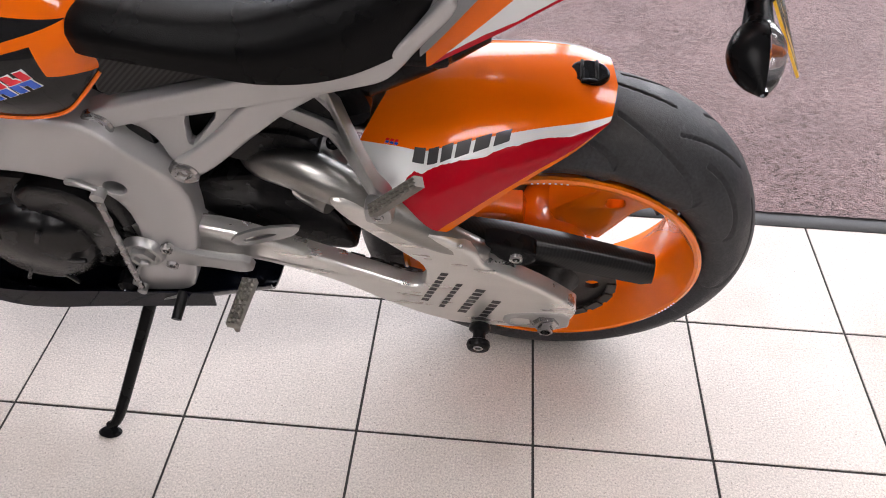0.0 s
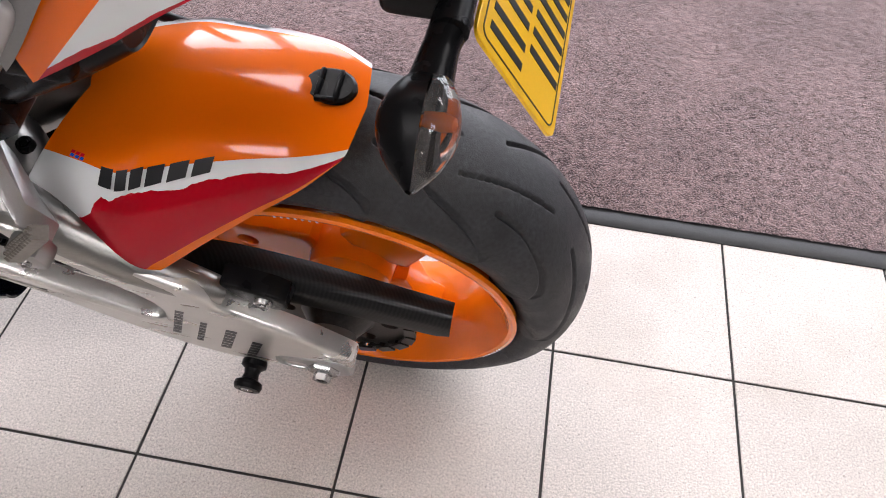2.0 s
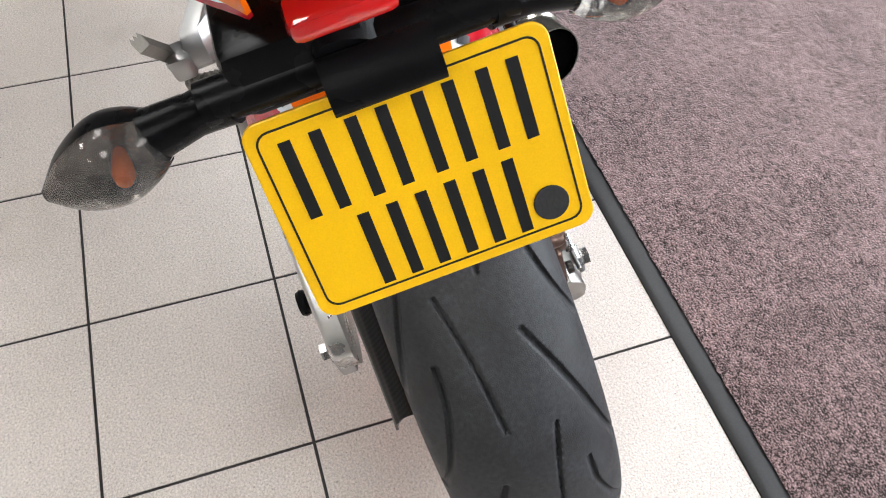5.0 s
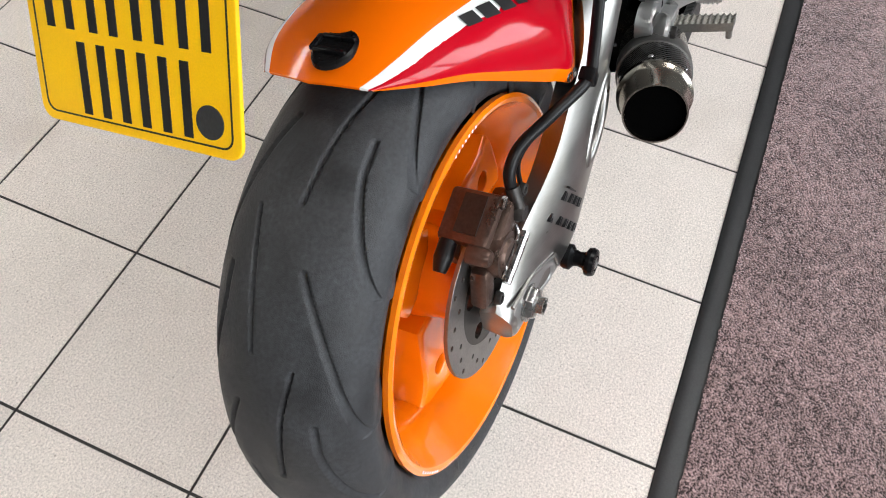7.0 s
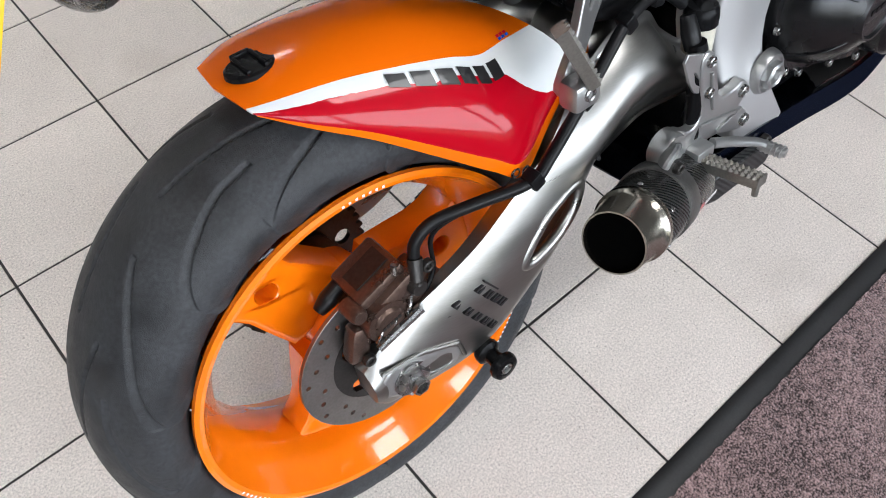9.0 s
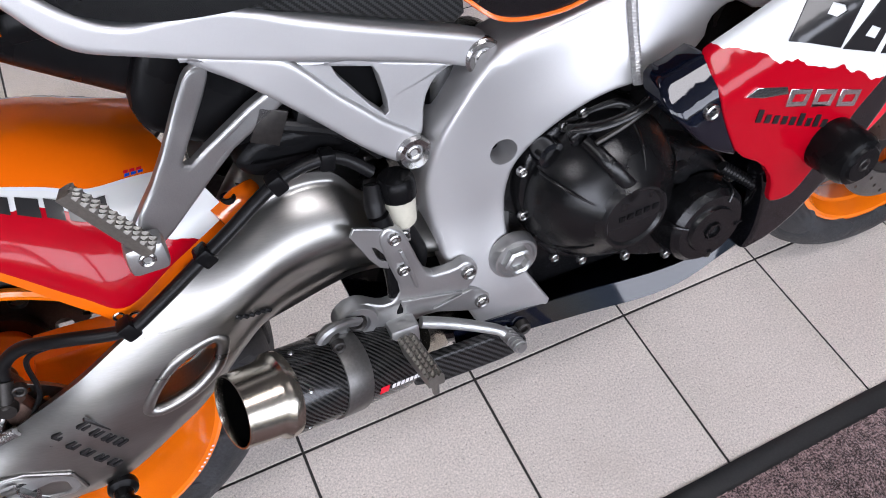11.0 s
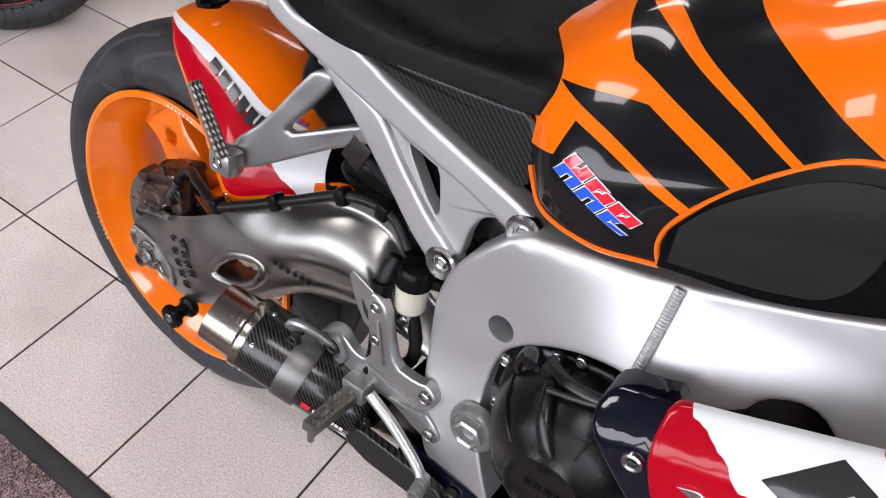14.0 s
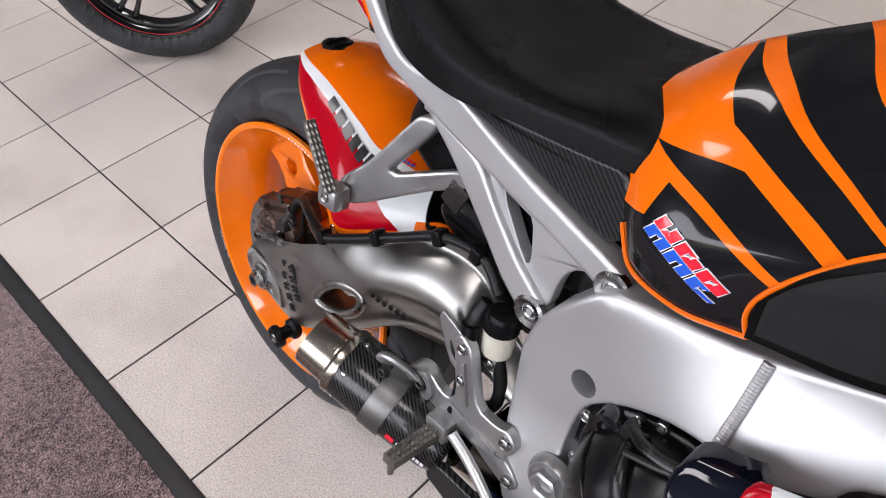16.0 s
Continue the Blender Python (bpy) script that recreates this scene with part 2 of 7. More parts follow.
# speckled floor tile, each one slightly different
tile_mat = mat("floor_tile", (0.60, 0.56, 0.525), 0.36)
g = Graph(tile_mat)
info = g.nt.nodes.new("ShaderNodeObjectInfo")
geo_in = g.nt.nodes.new("ShaderNodeNewGeometry")
pos = geo_in.outputs["Position"]
speck = g.noise(300.0, 3, pos)
fine = g.noise(900.0, 2, pos)
soft = g.noise(3.0, 3, pos)
dirt = g.noise(26.0, 4, pos)
k = g.math("ADD", 0.90, g.math("MULTIPLY", info.outputs["Random"], 0.08))
k = g.math("ADD", k, g.math("MULTIPLY", g.math("SUBTRACT", soft, 0.5), 0.22))
k = g.math("ADD", k, g.math("MULTIPLY", g.math("SUBTRACT", dirt, 0.5), 0.12))
k = g.math("ADD", k, g.math("MULTIPLY", g.math("SUBTRACT", speck, 0.5), 1.15))
k = g.math("ADD", k, g.math("MULTIPLY", g.math("SUBTRACT", fine, 0.5), 0.9))
v = g.nt.nodes.new("ShaderNodeVectorMath")
v.operation = "SCALE"
v.inputs[0].default_value = (0.630, 0.566, 0.517)
g.nt.links.new(k, v.inputs["Scale"])
stain = g.math("MULTIPLY", g.math("MAXIMUM", g.math("SUBTRACT", g.noise(2.3, 5, pos), 0.56), 0.0), 2.6)
grime = g.math("MINIMUM", g.math("MULTIPLY", stain, g.math("ADD", 0.4, dirt)), 0.45)
flecks = g.math("GREATER_THAN", g.noise(210.0, 1, pos), 0.715)
g.colour(g.mix(g.math("MULTIPLY", flecks, 0.55), g.mix(grime, v.outputs[0], (0.27, 0.215, 0.165)), (0.16, 0.14, 0.12)))
g.rough(g.math("ADD", 0.36, g.math("MULTIPLY", speck, 0.30)))
g.bump(speck, 0.5, 0.002)

# entrance carpet
carpet = mat("carpet_pile", (0.11, 0.075, 0.07), 0.95, spec=0.1)
sheen = carpet.node_tree.nodes["Principled BSDF"].inputs
sheen["Sheen Weight"].default_value, sheen["Sheen Roughness"].default_value = 0.75, 0.35
sheen["Sheen Tint"].default_value = (1.0, 0.86, 0.87, 1)
g = Graph(carpet)
tuft = g.noise(300.0, 4)
clump = g.noise(75.0, 4)
wear = g.noise(4.5, 4)
k = g.math("ADD", g.math("MULTIPLY", g.math("SUBTRACT", tuft, 0.5), 7.0), g.math("MULTIPLY", g.math("SUBTRACT", clump, 0.5), 2.9))
k = g.math("ADD", k, g.math("MULTIPLY", g.math("SUBTRACT", wear, 0.5), 1.4))
k = g.math("MAXIMUM", g.math("ADD", k, 1.0), 0.16)
v = g.nt.nodes.new("ShaderNodeVectorMath")
v.operation = "SCALE"
v.inputs[0].default_value = (0.168, 0.115, 0.113)
g.nt.links.new(k, v.inputs["Scale"])
g.colour(v.outputs[0])
g.bump(g.math("ADD", tuft, g.math("MULTIPLY", clump, 0.6)), 0.9, 0.0055)

# livery of the rear mudguard: u runs from rear to front, v from ridge (0) to edge (1)
HUG = mat("mudguard_livery", ORANGE, 0.2, 0, 0.42, spec=0.1)
g = Graph(HUG)
u, v_, _ = g.xyz(g.uv)
wob = g.math("MULTIPLY", g.math("SUBTRACT", g.noise(34.0, 3), 0.5), 0.10)
u2 = g.math("MULTIPLY", u, u)
upper = g.math("ADD", g.math("SUBTRACT", 0.62, g.math("MULTIPLY", u, 0.55)), g.math("MULTIPLY", u2, 0.38))
lower = g.math("ADD", g.math("SUBTRACT", 0.80, g.math("MULTIPLY", u, 0.85)), g.math("MULTIPLY", u2, 0.68))
lower = g.math("ADD", g.math("ADD", lower, wob), g.math("MULTIPLY", g.math("MAXIMUM", g.math("SUBTRACT", u, 0.76), 0.0), 2.2))
c = g.mix(g.math("GREATER_THAN", v_, upper), ORANGE, WHITE)
c = g.mix(g.math("GREATER_THAN", v_, lower), c, RED)
c = g.mix(g.math("GREATER_THAN", v_, 0.945), c, ORANGE)
g.colour(c)

# livery of the tank
TANK = mat("tank_livery", ORANGE, 0.2, 0, 0.65, spec=0.1)
g = Graph(TANK)
x, y, z = g.xyz(g.obj)


def above(z0, slope, x0):
    """1 where z lies above the line through (x0, z0)."""
    return g.math("GREATER_THAN", z, g.math("ADD", z0 - slope * x0, g.math("MULTIPLY", x, slope)))


def below(z0, slope, x0):
    return g.math("SUBTRACT", 1.0, above(z0, slope, x0))


def both(*fields):
    out = fields[0]
    for f in fields[1:]:
        out = g.math("MULTIPLY", out, f)
    return out


field_a = both(above(0.800, -0.135, 0.547), below(0.800, 0.235, 0.547), below(0.821, -0.13, 0.633))
field_b = both(above(0.835, -0.12, 0.633), above(0.868, -0.65, 0.559), below(0.869, -0.145, 0.575))
field_c = both(above(0.880, -0.175, 0.579), below(0.911, -0.24, 0.639))
hook = g.math("MAXIMUM", below(0.741, 0.34, 0.541), below(0.753, 4.2, 0.575))
panel = both(below(0.786, -0.125, 0.572), hook)
black = g.math("MAXIMUM", g.math("MAXIMUM", field_a, field_b), g.math("MAXIMUM", field_c, panel))
g.colour(g.mix(black, ORANGE, (0.006, 0.006, 0.007)))

# livery of the side fairing and tail
FAIR = mat("fairing_livery", RED, 0.2, 0, 0.35, spec=0.1)
g = Graph(FAIR)
x, y, z = g.xyz(g.obj)
wob = g.math("MULTIPLY", g.math("SUBTRACT", g.noise(30.0, 2), 0.5), 0.035)
line1 = g.math("ADD", wob, g.math("SUBTRACT", 0.648, g.math("MULTIPLY", g.math("SUBTRACT", x, 0.805), 0.37)))
line2 = g.math("SUBTRACT", 0.7045, g.math("MULTIPLY", g.math("SUBTRACT", x, 0.885), 0.15))
c = g.mix(g.math("GREATER_THAN", z, line1), RED, WHITE)
c = g.mix(g.math("GREATER_THAN", z, line2), c, ORANGE)
g.colour(c)
TAIL = mat("tail_livery", WHITE, 0.2, 0, 0.5, spec=0.1)
g = Graph(TAIL)
x, y, z = g.xyz(g.obj)
front_x, rear_x = g.math("MAXIMUM", x, 0.0), g.math("MINIMUM", x, 0.0)
edge = g.math("SUBTRACT", g.math("SUBTRACT", 0.876, g.math("MULTIPLY", front_x, 0.64)), g.math("MULTIPLY", rear_x, 0.17))
rise = g.math("SUBTRACT", z, edge)
band = g.math("MINIMUM", g.math("MULTIPLY", g.math("SUBTRACT", 0.165, x), 0.44), g.math("ADD", 0.045, g.math("MULTIPLY", rear_x, 0.30)))
wob = g.math("MULTIPLY", g.math("SUBTRACT", g.noise(30.0, 2), 0.5), 0.006)
c = g.mix(g.math("GREATER_THAN", rise, g.math("ADD", 0.006, wob)), RED, WHITE)
c = g.mix(g.math("GREATER_THAN", rise, band), c, ORANGE)
g.colour(c)

# ---- geometry helpers: each gives (vertices, faces) ----


def part(name, geo, material, parent=None, label="", sharp=32, m=None, uv=None):
    """One mesh object under a thing or a part."""
    me = geo if isinstance(geo, bpy.types.Mesh) else bpy.data.meshes.new(name)
    if me is not geo:
        me.from_pydata([tuple(v) for v in geo[0]], [], geo[1])
        if uv is not None:
            layer = me.uv_layers.new()
            idx = np.empty(len(me.loops), dtype=np.int32)
            me.loops.foreach_get("vertex_index", idx)
            layer.data.foreach_set("uv", np.asarray(uv, dtype=np.float32)[idx].ravel())
        b = bmesh.new()
        b.from_mesh(me)
        bmesh.ops.recalc_face_normals(b, faces=b.faces)
        b.to_mesh(me)
        b.free()
        me.shade_smooth()
        me.set_sharp_from_angle(angle=radians(sharp))
        me.materials.append(material)
    ob = new(name, me)
    ob.parent = parent
    if m is not None:
        ob.matrix_basis = m
    if label:
        ob["label"] = label
    return ob


def xf(geo, m):
    return [m @ Vector(v) for v in geo[0]], geo[1]


def join(*geos):
    vs, fs = [], []
    for a, b in geos:
        n = len(vs)
        vs += list(a)
        fs += [[i + n for i in f] for f in b]
    return vs, fs


def mirrored(geo, dy=0.0):
    return [Vector((v[0], -v[1] + dy, v[2])) for v in geo[0]], [list(reversed(f)) for f in geo[1]]


def chaikin(pts, n=2, k=0.22):
    for _ in range(n):
        out = []
        for i, a in enumerate(pts):
            b = pts[(i + 1) % len(pts)]
            out += [(a[0] + (b[0] - a[0]) * k, a[1] + (b[1] - a[1]) * k), (b[0] + (a[0] - b[0]) * k, b[1] + (a[1] - b[1]) * k)]
        pts = out
    return pts


def offset(pts, d):
    """Moves a polygon's outline inwards by d (a counter-clockwise one), or outwards for a clockwise one."""
    out, n = [], len(pts)
    for i in range(n):
        a, b, c = Vector(pts[i - 1]), Vector(pts[i]), Vector(pts[(i + 1) % n])
        e, f = (b - a), (c - b)
        if e.length < 1e-9 or f.length < 1e-9:
            out.append(tuple(b))
            continue
        e.normalize(), f.normalize()
        m = Vector((-e.y - f.y, e.x + f.x))
        if m.length < 1e-6:
            m = Vector((-e.y, e.x))
        m.normalize()
        s = max(0.5, m.dot(Vector((-e.y, e.x))))
        out.append(tuple(b + m * (d / s)))
    return out


def ccw(pts, want=True):
    a = sum(p[0] * q[1] - q[0] * p[1] for p, q in zip(pts, pts[1:] + pts[:1]))
    return pts if (a > 0) == want else pts[::-1]


def filled(rings, step):
    """Triangles of a face with holes, with points on a grid inside it; gives the inner points and the triangles."""
    pts = [Vector(p) for r in rings for p in r]
    edges, o = [], 0
    for r in rings:
        edges += [(o + i, o + (i + 1) % len(r)) for i in range(len(r))]
        o += len(r)
    lo_x, hi_x, lo_z, hi_z = (f(p[k] for p in rings[0]) for k in (0, 1) for f in (min, max))
    extra = []
    for i in range(int((hi_x - lo_x) / step) + 1):
        for j in range(int((hi_z - lo_z) / step) + 1):
            p = (lo_x + (i + 0.5 * (j % 2)) * step, lo_z + j * step)
            if inside(p, rings[0]) and not any(inside(p, h) for h in rings[1:]) and min((Vector(p) - q).length for q in pts) > 0.4 * step:
                extra.append(p)
    res = delaunay_2d_cdt(pts + [Vector(p) for p in extra], edges, [], 0, 1e-6)
    back = []
    for co, ids in zip(res[0], res[3]):
        if not ids:
            extra.append(tuple(co))
        back.append(ids[0] if ids else len(pts) + len(extra) - 1)
    tris = []
    for t in res[2]:
        c = sum((res[0][i] for i in t), Vector((0, 0))) / 3
        if inside(c, rings[0]) and not any(inside(c, h) for h in rings[1:]):
            tris.append([back[i] for i in t])
    return extra, tris


def inside(p, poly):
    hit = False
    for (x0, z0), (x1, z1) in zip(poly, poly[1:] + poly[:1]):
        if (z0 > p[1]) != (z1 > p[1]) and p[0] < x0 + (p[1] - z0) / (z1 - z0) * (x1 - x0):
            hit = not hit
    return hit


def g_plate(outline, yo, yi, bevel=0.004, holes=(), smooth=2, bend=None, hole_bevel=0.3, step=0.0):
    """A plate in the x-z plane with its outer face at yo, its inner at yi, the outer edge rounded; step sets inner points for a bent one."""
    rings = [ccw(chaikin(list(outline), smooth) if smooth else list(outline))]
    rings += [ccw(chaikin(list(h), smooth) if smooth else list(h), False) for h in holes]
    s = 1 if yi > yo else -1
    layers = [(yo, bevel * 1.5), (yo, bevel), (yo + s * bevel * 0.12, bevel * 0.5), (yo + s * bevel * 0.45, bevel * 0.13), (yo + s * bevel, 0.0), (yi, 0.0)]
    vs, fs, base = [], [], []
    for y, d in layers:
        base.append(len(vs))
        for r in rings:
            e = d if r is rings[0] else d * hole_bevel
            for x, z in (offset(r, e) if e else r):
                vs.append(Vector((x, y, z)))
    total = sum(len(r) for r in rings)
    for k in range(len(layers) - 1):
        o = 0
        for r in rings:
            n = len(r)
            for i in range(n):
                j = (i + 1) % n
                fs.append([base[k] + o + i, base[k] + o + j, base[k + 1] + o + j, base[k + 1] + o + i])
            o += n
    from_cap = [[Vector((x, z, 0)) for x, z in r] for r in rings]
    tess = tessellate_polygon(from_cap)
    if step:
        rim = [(v.x, v.z) for v in vs[:total]]
        cut, o = [], 0
        for r in rings:
            cut.append(rim[o:o + len(r)])
            o += len(r)
        extra, tris = filled(cut, step)
        n = len(vs)
        vs += [Vector((x, yo, z)) for x, z in extra]
        fs += [[i if i < total else n + i - total for i in t] for t in tris]
    for t in tess:
        if not step:
            fs.append([i for i in t])
        fs.append([base[-1] + i for i in reversed(t)])
    if bend:
        vs = [Vector((v.x, v.y + bend(v.x, v.z), v.z)) for v in vs]
    return vs, fs


def g_tube(path, radius, seg=12, steps=6, cap=True, flat=1.0):
    """A tube along a smooth curve through the points; radius a number or one for each point."""
    pts = [Vector(p) for p in path]
    rad = list(radius) if isinstance(radius, (list, tuple)) else [radius] * len(pts)
    line, rr = [], []
    n = len(pts)
    for i in range(n - 1):
        p0, p1, p2, p3 = pts[max(i - 1, 0)], pts[i], pts[i + 1], pts[min(i + 2, n - 1)]
        for k in range(steps):
            t = k / steps
            line.append(0.5 * ((2 * p1) + (p2 - p0) * t + (2 * p0 - 5 * p1 + 4 * p2 - p3) * t * t + (3 * p1 - p0 - 3 * p2 + p3) * t ** 3))
            rr.append(rad[i] + (rad[i + 1] - rad[i]) * t)
    line.append(pts[-1]), rr.append(rad[-1])
    vs, fs = [], []
    side = None
    for i, c in enumerate(line):
        d = (line[min(i + 1, len(line) - 1)] - line[max(i - 1, 0)]).normalized()
        if side is None:
            side = d.orthogonal().normalized()
        side = (side - d * side.dot(d)).normalized()
        up = d.cross(side)
        for k in range(seg):
            a = 2 * math.pi * k / seg
            vs.append(c + (side * math.cos(a) + up * math.sin(a) * flat) * rr[i])
    for i in range(len(line) - 1):
        for k in range(seg):
            j = (k + 1) % seg
            fs.append([i * seg + k, i * seg + j, (i + 1) * seg + j, (i + 1) * seg + k])
    if cap:
        fs.append(list(range(seg))[::-1])
        fs.append([(len(line) - 1) * seg + k for k in range(seg)])
    return vs, fs


def g_lathe(profile, seg=32, closed=False):
    """Turns (radius, height) points about the z axis."""
    vs, fs = [], []
    n = len(profile)
    for k in range(seg):
        a = 2 * math.pi * k / seg
        for r, h in profile:
            vs.append(Vector((r * math.cos(a), r * math.sin(a), h)))
    for k in range(seg):
        j = (k + 1) % seg
        for i in range(n if closed else n - 1):
            i2 = (i + 1) % n
            fs.append([k * n + i, j * n + i, j * n + i2, k * n + i2])
    if not closed:
        for i in (0, n - 1):
            if profile[i][0] > 1e-6:
                fs.append([k * n + i for k in range(seg)])
    return vs, fs


def g_box(sx, sy, sz, bevel=0.003):
    b = bmesh.new()
    bmesh.ops.create_cube(b, size=1)
    for v in b.verts:
        v.co = Vector((v.co.x * sx, v.co.y * sy, v.co.z * sz))
    if bevel:
        bmesh.ops.bevel(b, geom=list(b.edges), offset=bevel, segments=2, profile=0.5, affect="EDGES")
    b.verts.index_update()
    geo = [v.co.copy() for v in b.verts], [[v.index for v in f.verts] for f in b.faces]
    b.free()
    return geo


def g_grid(fn, nu, nv):
    vs = [Vector(fn(i / nu, j / nv)) for i in range(nu + 1) for j in range(nv + 1)]
    fs = [[i * (nv + 1) + j, i * (nv + 1) + j + 1, (i + 1) * (nv + 1) + j + 1, (i + 1) * (nv + 1) + j] for i in range(nu) for j in range(nv)]
    return vs, fs


def g_shell(fn, nu, nv, thick):
    """A curved sheet with thickness: fn(u, v) gives a place; the second side lies inside."""
    e = 1e-3
    top = [[Vector(fn(i / nu, j / nv)) for j in range(nv + 1)] for i in range(nu + 1)]
    vs, n = [], (nu + 1) * (nv + 1)
    inner = []
    for i in range(nu + 1):
        for j in range(nv + 1):
            a, b = i / nu, j / nv
            du = Vector(fn(min(a + e, 1), b)) - Vector(fn(max(a - e, 0), b))
            dv = Vector(fn(a, min(b + e, 1))) - Vector(fn(a, max(b - e, 0)))
            nn = du.cross(dv)
            nn = nn.normalized() if nn.length > 1e-12 else Vector((0, 0, 1))
            vs.append(top[i][j])
            inner.append(top[i][j] + nn * thick)
    fs = []

    def q(i, j):
        return i * (nv + 1) + j

    for i in range(nu):
        for j in range(nv):
            fs.append([q(i, j), q(i, j + 1), q(i + 1, j + 1), q(i + 1, j)])
            fs.append([n + q(i, j), n + q(i + 1, j), n + q(i + 1, j + 1), n + q(i, j + 1)])
    for i in range(nu):
        for j in (0, nv):
            fs.append([q(i, j), q(i + 1, j), n + q(i + 1, j), n + q(i, j)])
    for j in range(nv):
        for i in (0, nu):
            fs.append([q(i, j), n + q(i, j), n + q(i, j + 1), q(i, j + 1)])
    return vs + inner, fs


def spline(xs, ys, x):
    """Smooth value at x through the points."""
    n = len(xs)
    i = max(0, min(n - 2, next((k for k in range(n - 1) if x <= xs[k + 1]), n - 2)))
    t = (x - xs[i]) / (xs[i + 1] - xs[i])
    m0 = (ys[i + 1] - ys[max(i - 1, 0)]) / (xs[i + 1] - xs[max(i - 1, 0)]) * (xs[i + 1] - xs[i])
    m1 = (ys[min(i + 2, n - 1)] - ys[i]) / (xs[min(i + 2, n - 1)] - xs[i]) * (xs[i + 1] - xs[i])
    return (2 * t ** 3 - 3 * t * t + 1) * ys[i] + (t ** 3 - 2 * t * t + t) * m0 + (3 * t * t - 2 * t ** 3) * ys[i + 1] + (t ** 3 - t * t) * m1


def circle(cx, cz, r, n=20):
    return [(cx + r * math.cos(2 * math.pi * k / n), cz + r * math.sin(2 * math.pi * k / n)) for k in range(n)]


RIGHT = pose(0, 0, 0, 90, 0, 0)    # turns z to -y
LEFT = pose(0, 0, 0, -90, 0, 0)    # turns z to +y


def at(x, y, z, turn=RIGHT):
    return Matrix.Translation((x, y, z)) @ turn


BOLT = g_lathe([(0.0035, -0.002), (0.0042, 0.0012), (0.0062, 0.002), (0.0078, 0.0012), (0.0085, -0.001), (0.0088, -0.006)], 16)
bolt_mesh = None


def bolt(parent, x, y, z, turn=RIGHT, size=1.0, material=None, label=""):
    """A socket-head bolt; alike ones share the mesh."""
    global bolt_mesh
    if material is None and bolt_mesh is not None:
        return part("bolt", bolt_mesh, steel, parent, label, m=at(x, y, z, turn) @ Matrix.Scale(size, 4))
    ob = part("bolt", BOLT, material or steel, parent, label, m=at(x, y, z, turn) @ Matrix.Scale(size, 4))
    if material is None:
        bolt_mesh = ob.data
    return ob


def pieces(name, geos, material, parent, label=""):
    """Several alike small parts, each a mesh of its own."""
    return [part(name, q, material, parent, label) for q in geos]


def thing(name, label, category, m=None, group=""):
    ob = new(name)
    if m is not None:
        ob.matrix_world = m
    return tagged(ob, label, category, group)


# ---- the setting ----
PITCH, TILE = 0.303, 0.2984
floor = part("floor", join(xf(g_box(ROOM_X1 - ROOM_X0, ROOM_Y1 - ROOM_Y0, 0.1, 0), Matrix.Translation(((ROOM_X0 + ROOM_X1) / 2, (ROOM_Y0 + ROOM_Y1) / 2, -0.0520)))), grout_mat)
tagged(floor, "showroom floor of beige speckled ceramic tiles with dark grout", "floor", kind="structure")


def slab(x0, x1, y0, y1, z0, z1):
    return xf(g_box(x1 - x0, y1 - y0, z1 - z0, 0), Matrix.Translation(((x0 + x1) / 2, (y0 + y1) / 2, (z0 + z1) / 2)))


W = 0.15
WIN_X0, WIN_X1, WIN_Z0, WIN_Z1 = -3.8, 3.2, 0.08, 2.85
front = join(slab(ROOM_X0 - W, WIN_X0, ROOM_Y0 - W, ROOM_Y0, 0, ROOM_H), slab(WIN_X1, ROOM_X1 + W, ROOM_Y0 - W, ROOM_Y0, 0, ROOM_H),
             slab(WIN_X0, WIN_X1, ROOM_Y0 - W, ROOM_Y0, 0, WIN_Z0), slab(WIN_X0, WIN_X1, ROOM_Y0 - W, ROOM_Y0, WIN_Z1, ROOM_H))
for name, geo, label in (("wall_front", front, "grey painted shop front wall round a wide window"),
                         ("wall_back", slab(ROOM_X0 - W, ROOM_X1 + W, ROOM_Y1, ROOM_Y1 + W, 0, ROOM_H), "plain grey painted showroom wall"),
                         ("wall_east", slab(ROOM_X1, ROOM_X1 + W, ROOM_Y0, ROOM_Y1, 0, ROOM_H), "plain grey painted showroom wall"),
                         ("wall_west", slab(ROOM_X0 - W, ROOM_X0, ROOM_Y0, ROOM_Y1, 0, ROOM_H), "plain grey painted showroom wall")):
    tagged(part(name, geo, wall_paint), label, "wall", kind="structure")
ceiling = part("ceiling", slab(ROOM_X0 - W, ROOM_X1 + W, ROOM_Y0 - W, ROOM_Y1 + W, ROOM_H, ROOM_H + 0.12), ceiling_paint)
tagged(ceiling, "plain dark grey showroom ceiling", "ceiling", kind="structure")
window = thing("window_1", "wide shop window with grey metal frame and clear panes", "window")
window["kind"] = "structure"
mullions = [WIN_X0 + (WIN_X1 - WIN_X0) * k / 4 for k in range(5)]
for k in range(5):
    part("window_frame", slab(mullions[k] - 0.03, mullions[k] + 0.03, ROOM_Y0 - 0.10, ROOM_Y0 - 0.04, WIN_Z0, WIN_Z1), alu_strip, window)
for k in range(4):
    pane = part("pane", slab(mullions[k] + 0.03, mullions[k + 1] - 0.03, ROOM_Y0 - 0.075, ROOM_Y0 - 0.065, WIN_Z0, WIN_Z1), glass, window)
    pane.visible_shadow = False
ground = part("ground", slab(-60, 60, -60, ROOM_Y0 - W - 0.01, -0.2, -0.06), pavement_mat)
tagged(ground, "grey paved ground outside the shop", "ground", kind="structure")

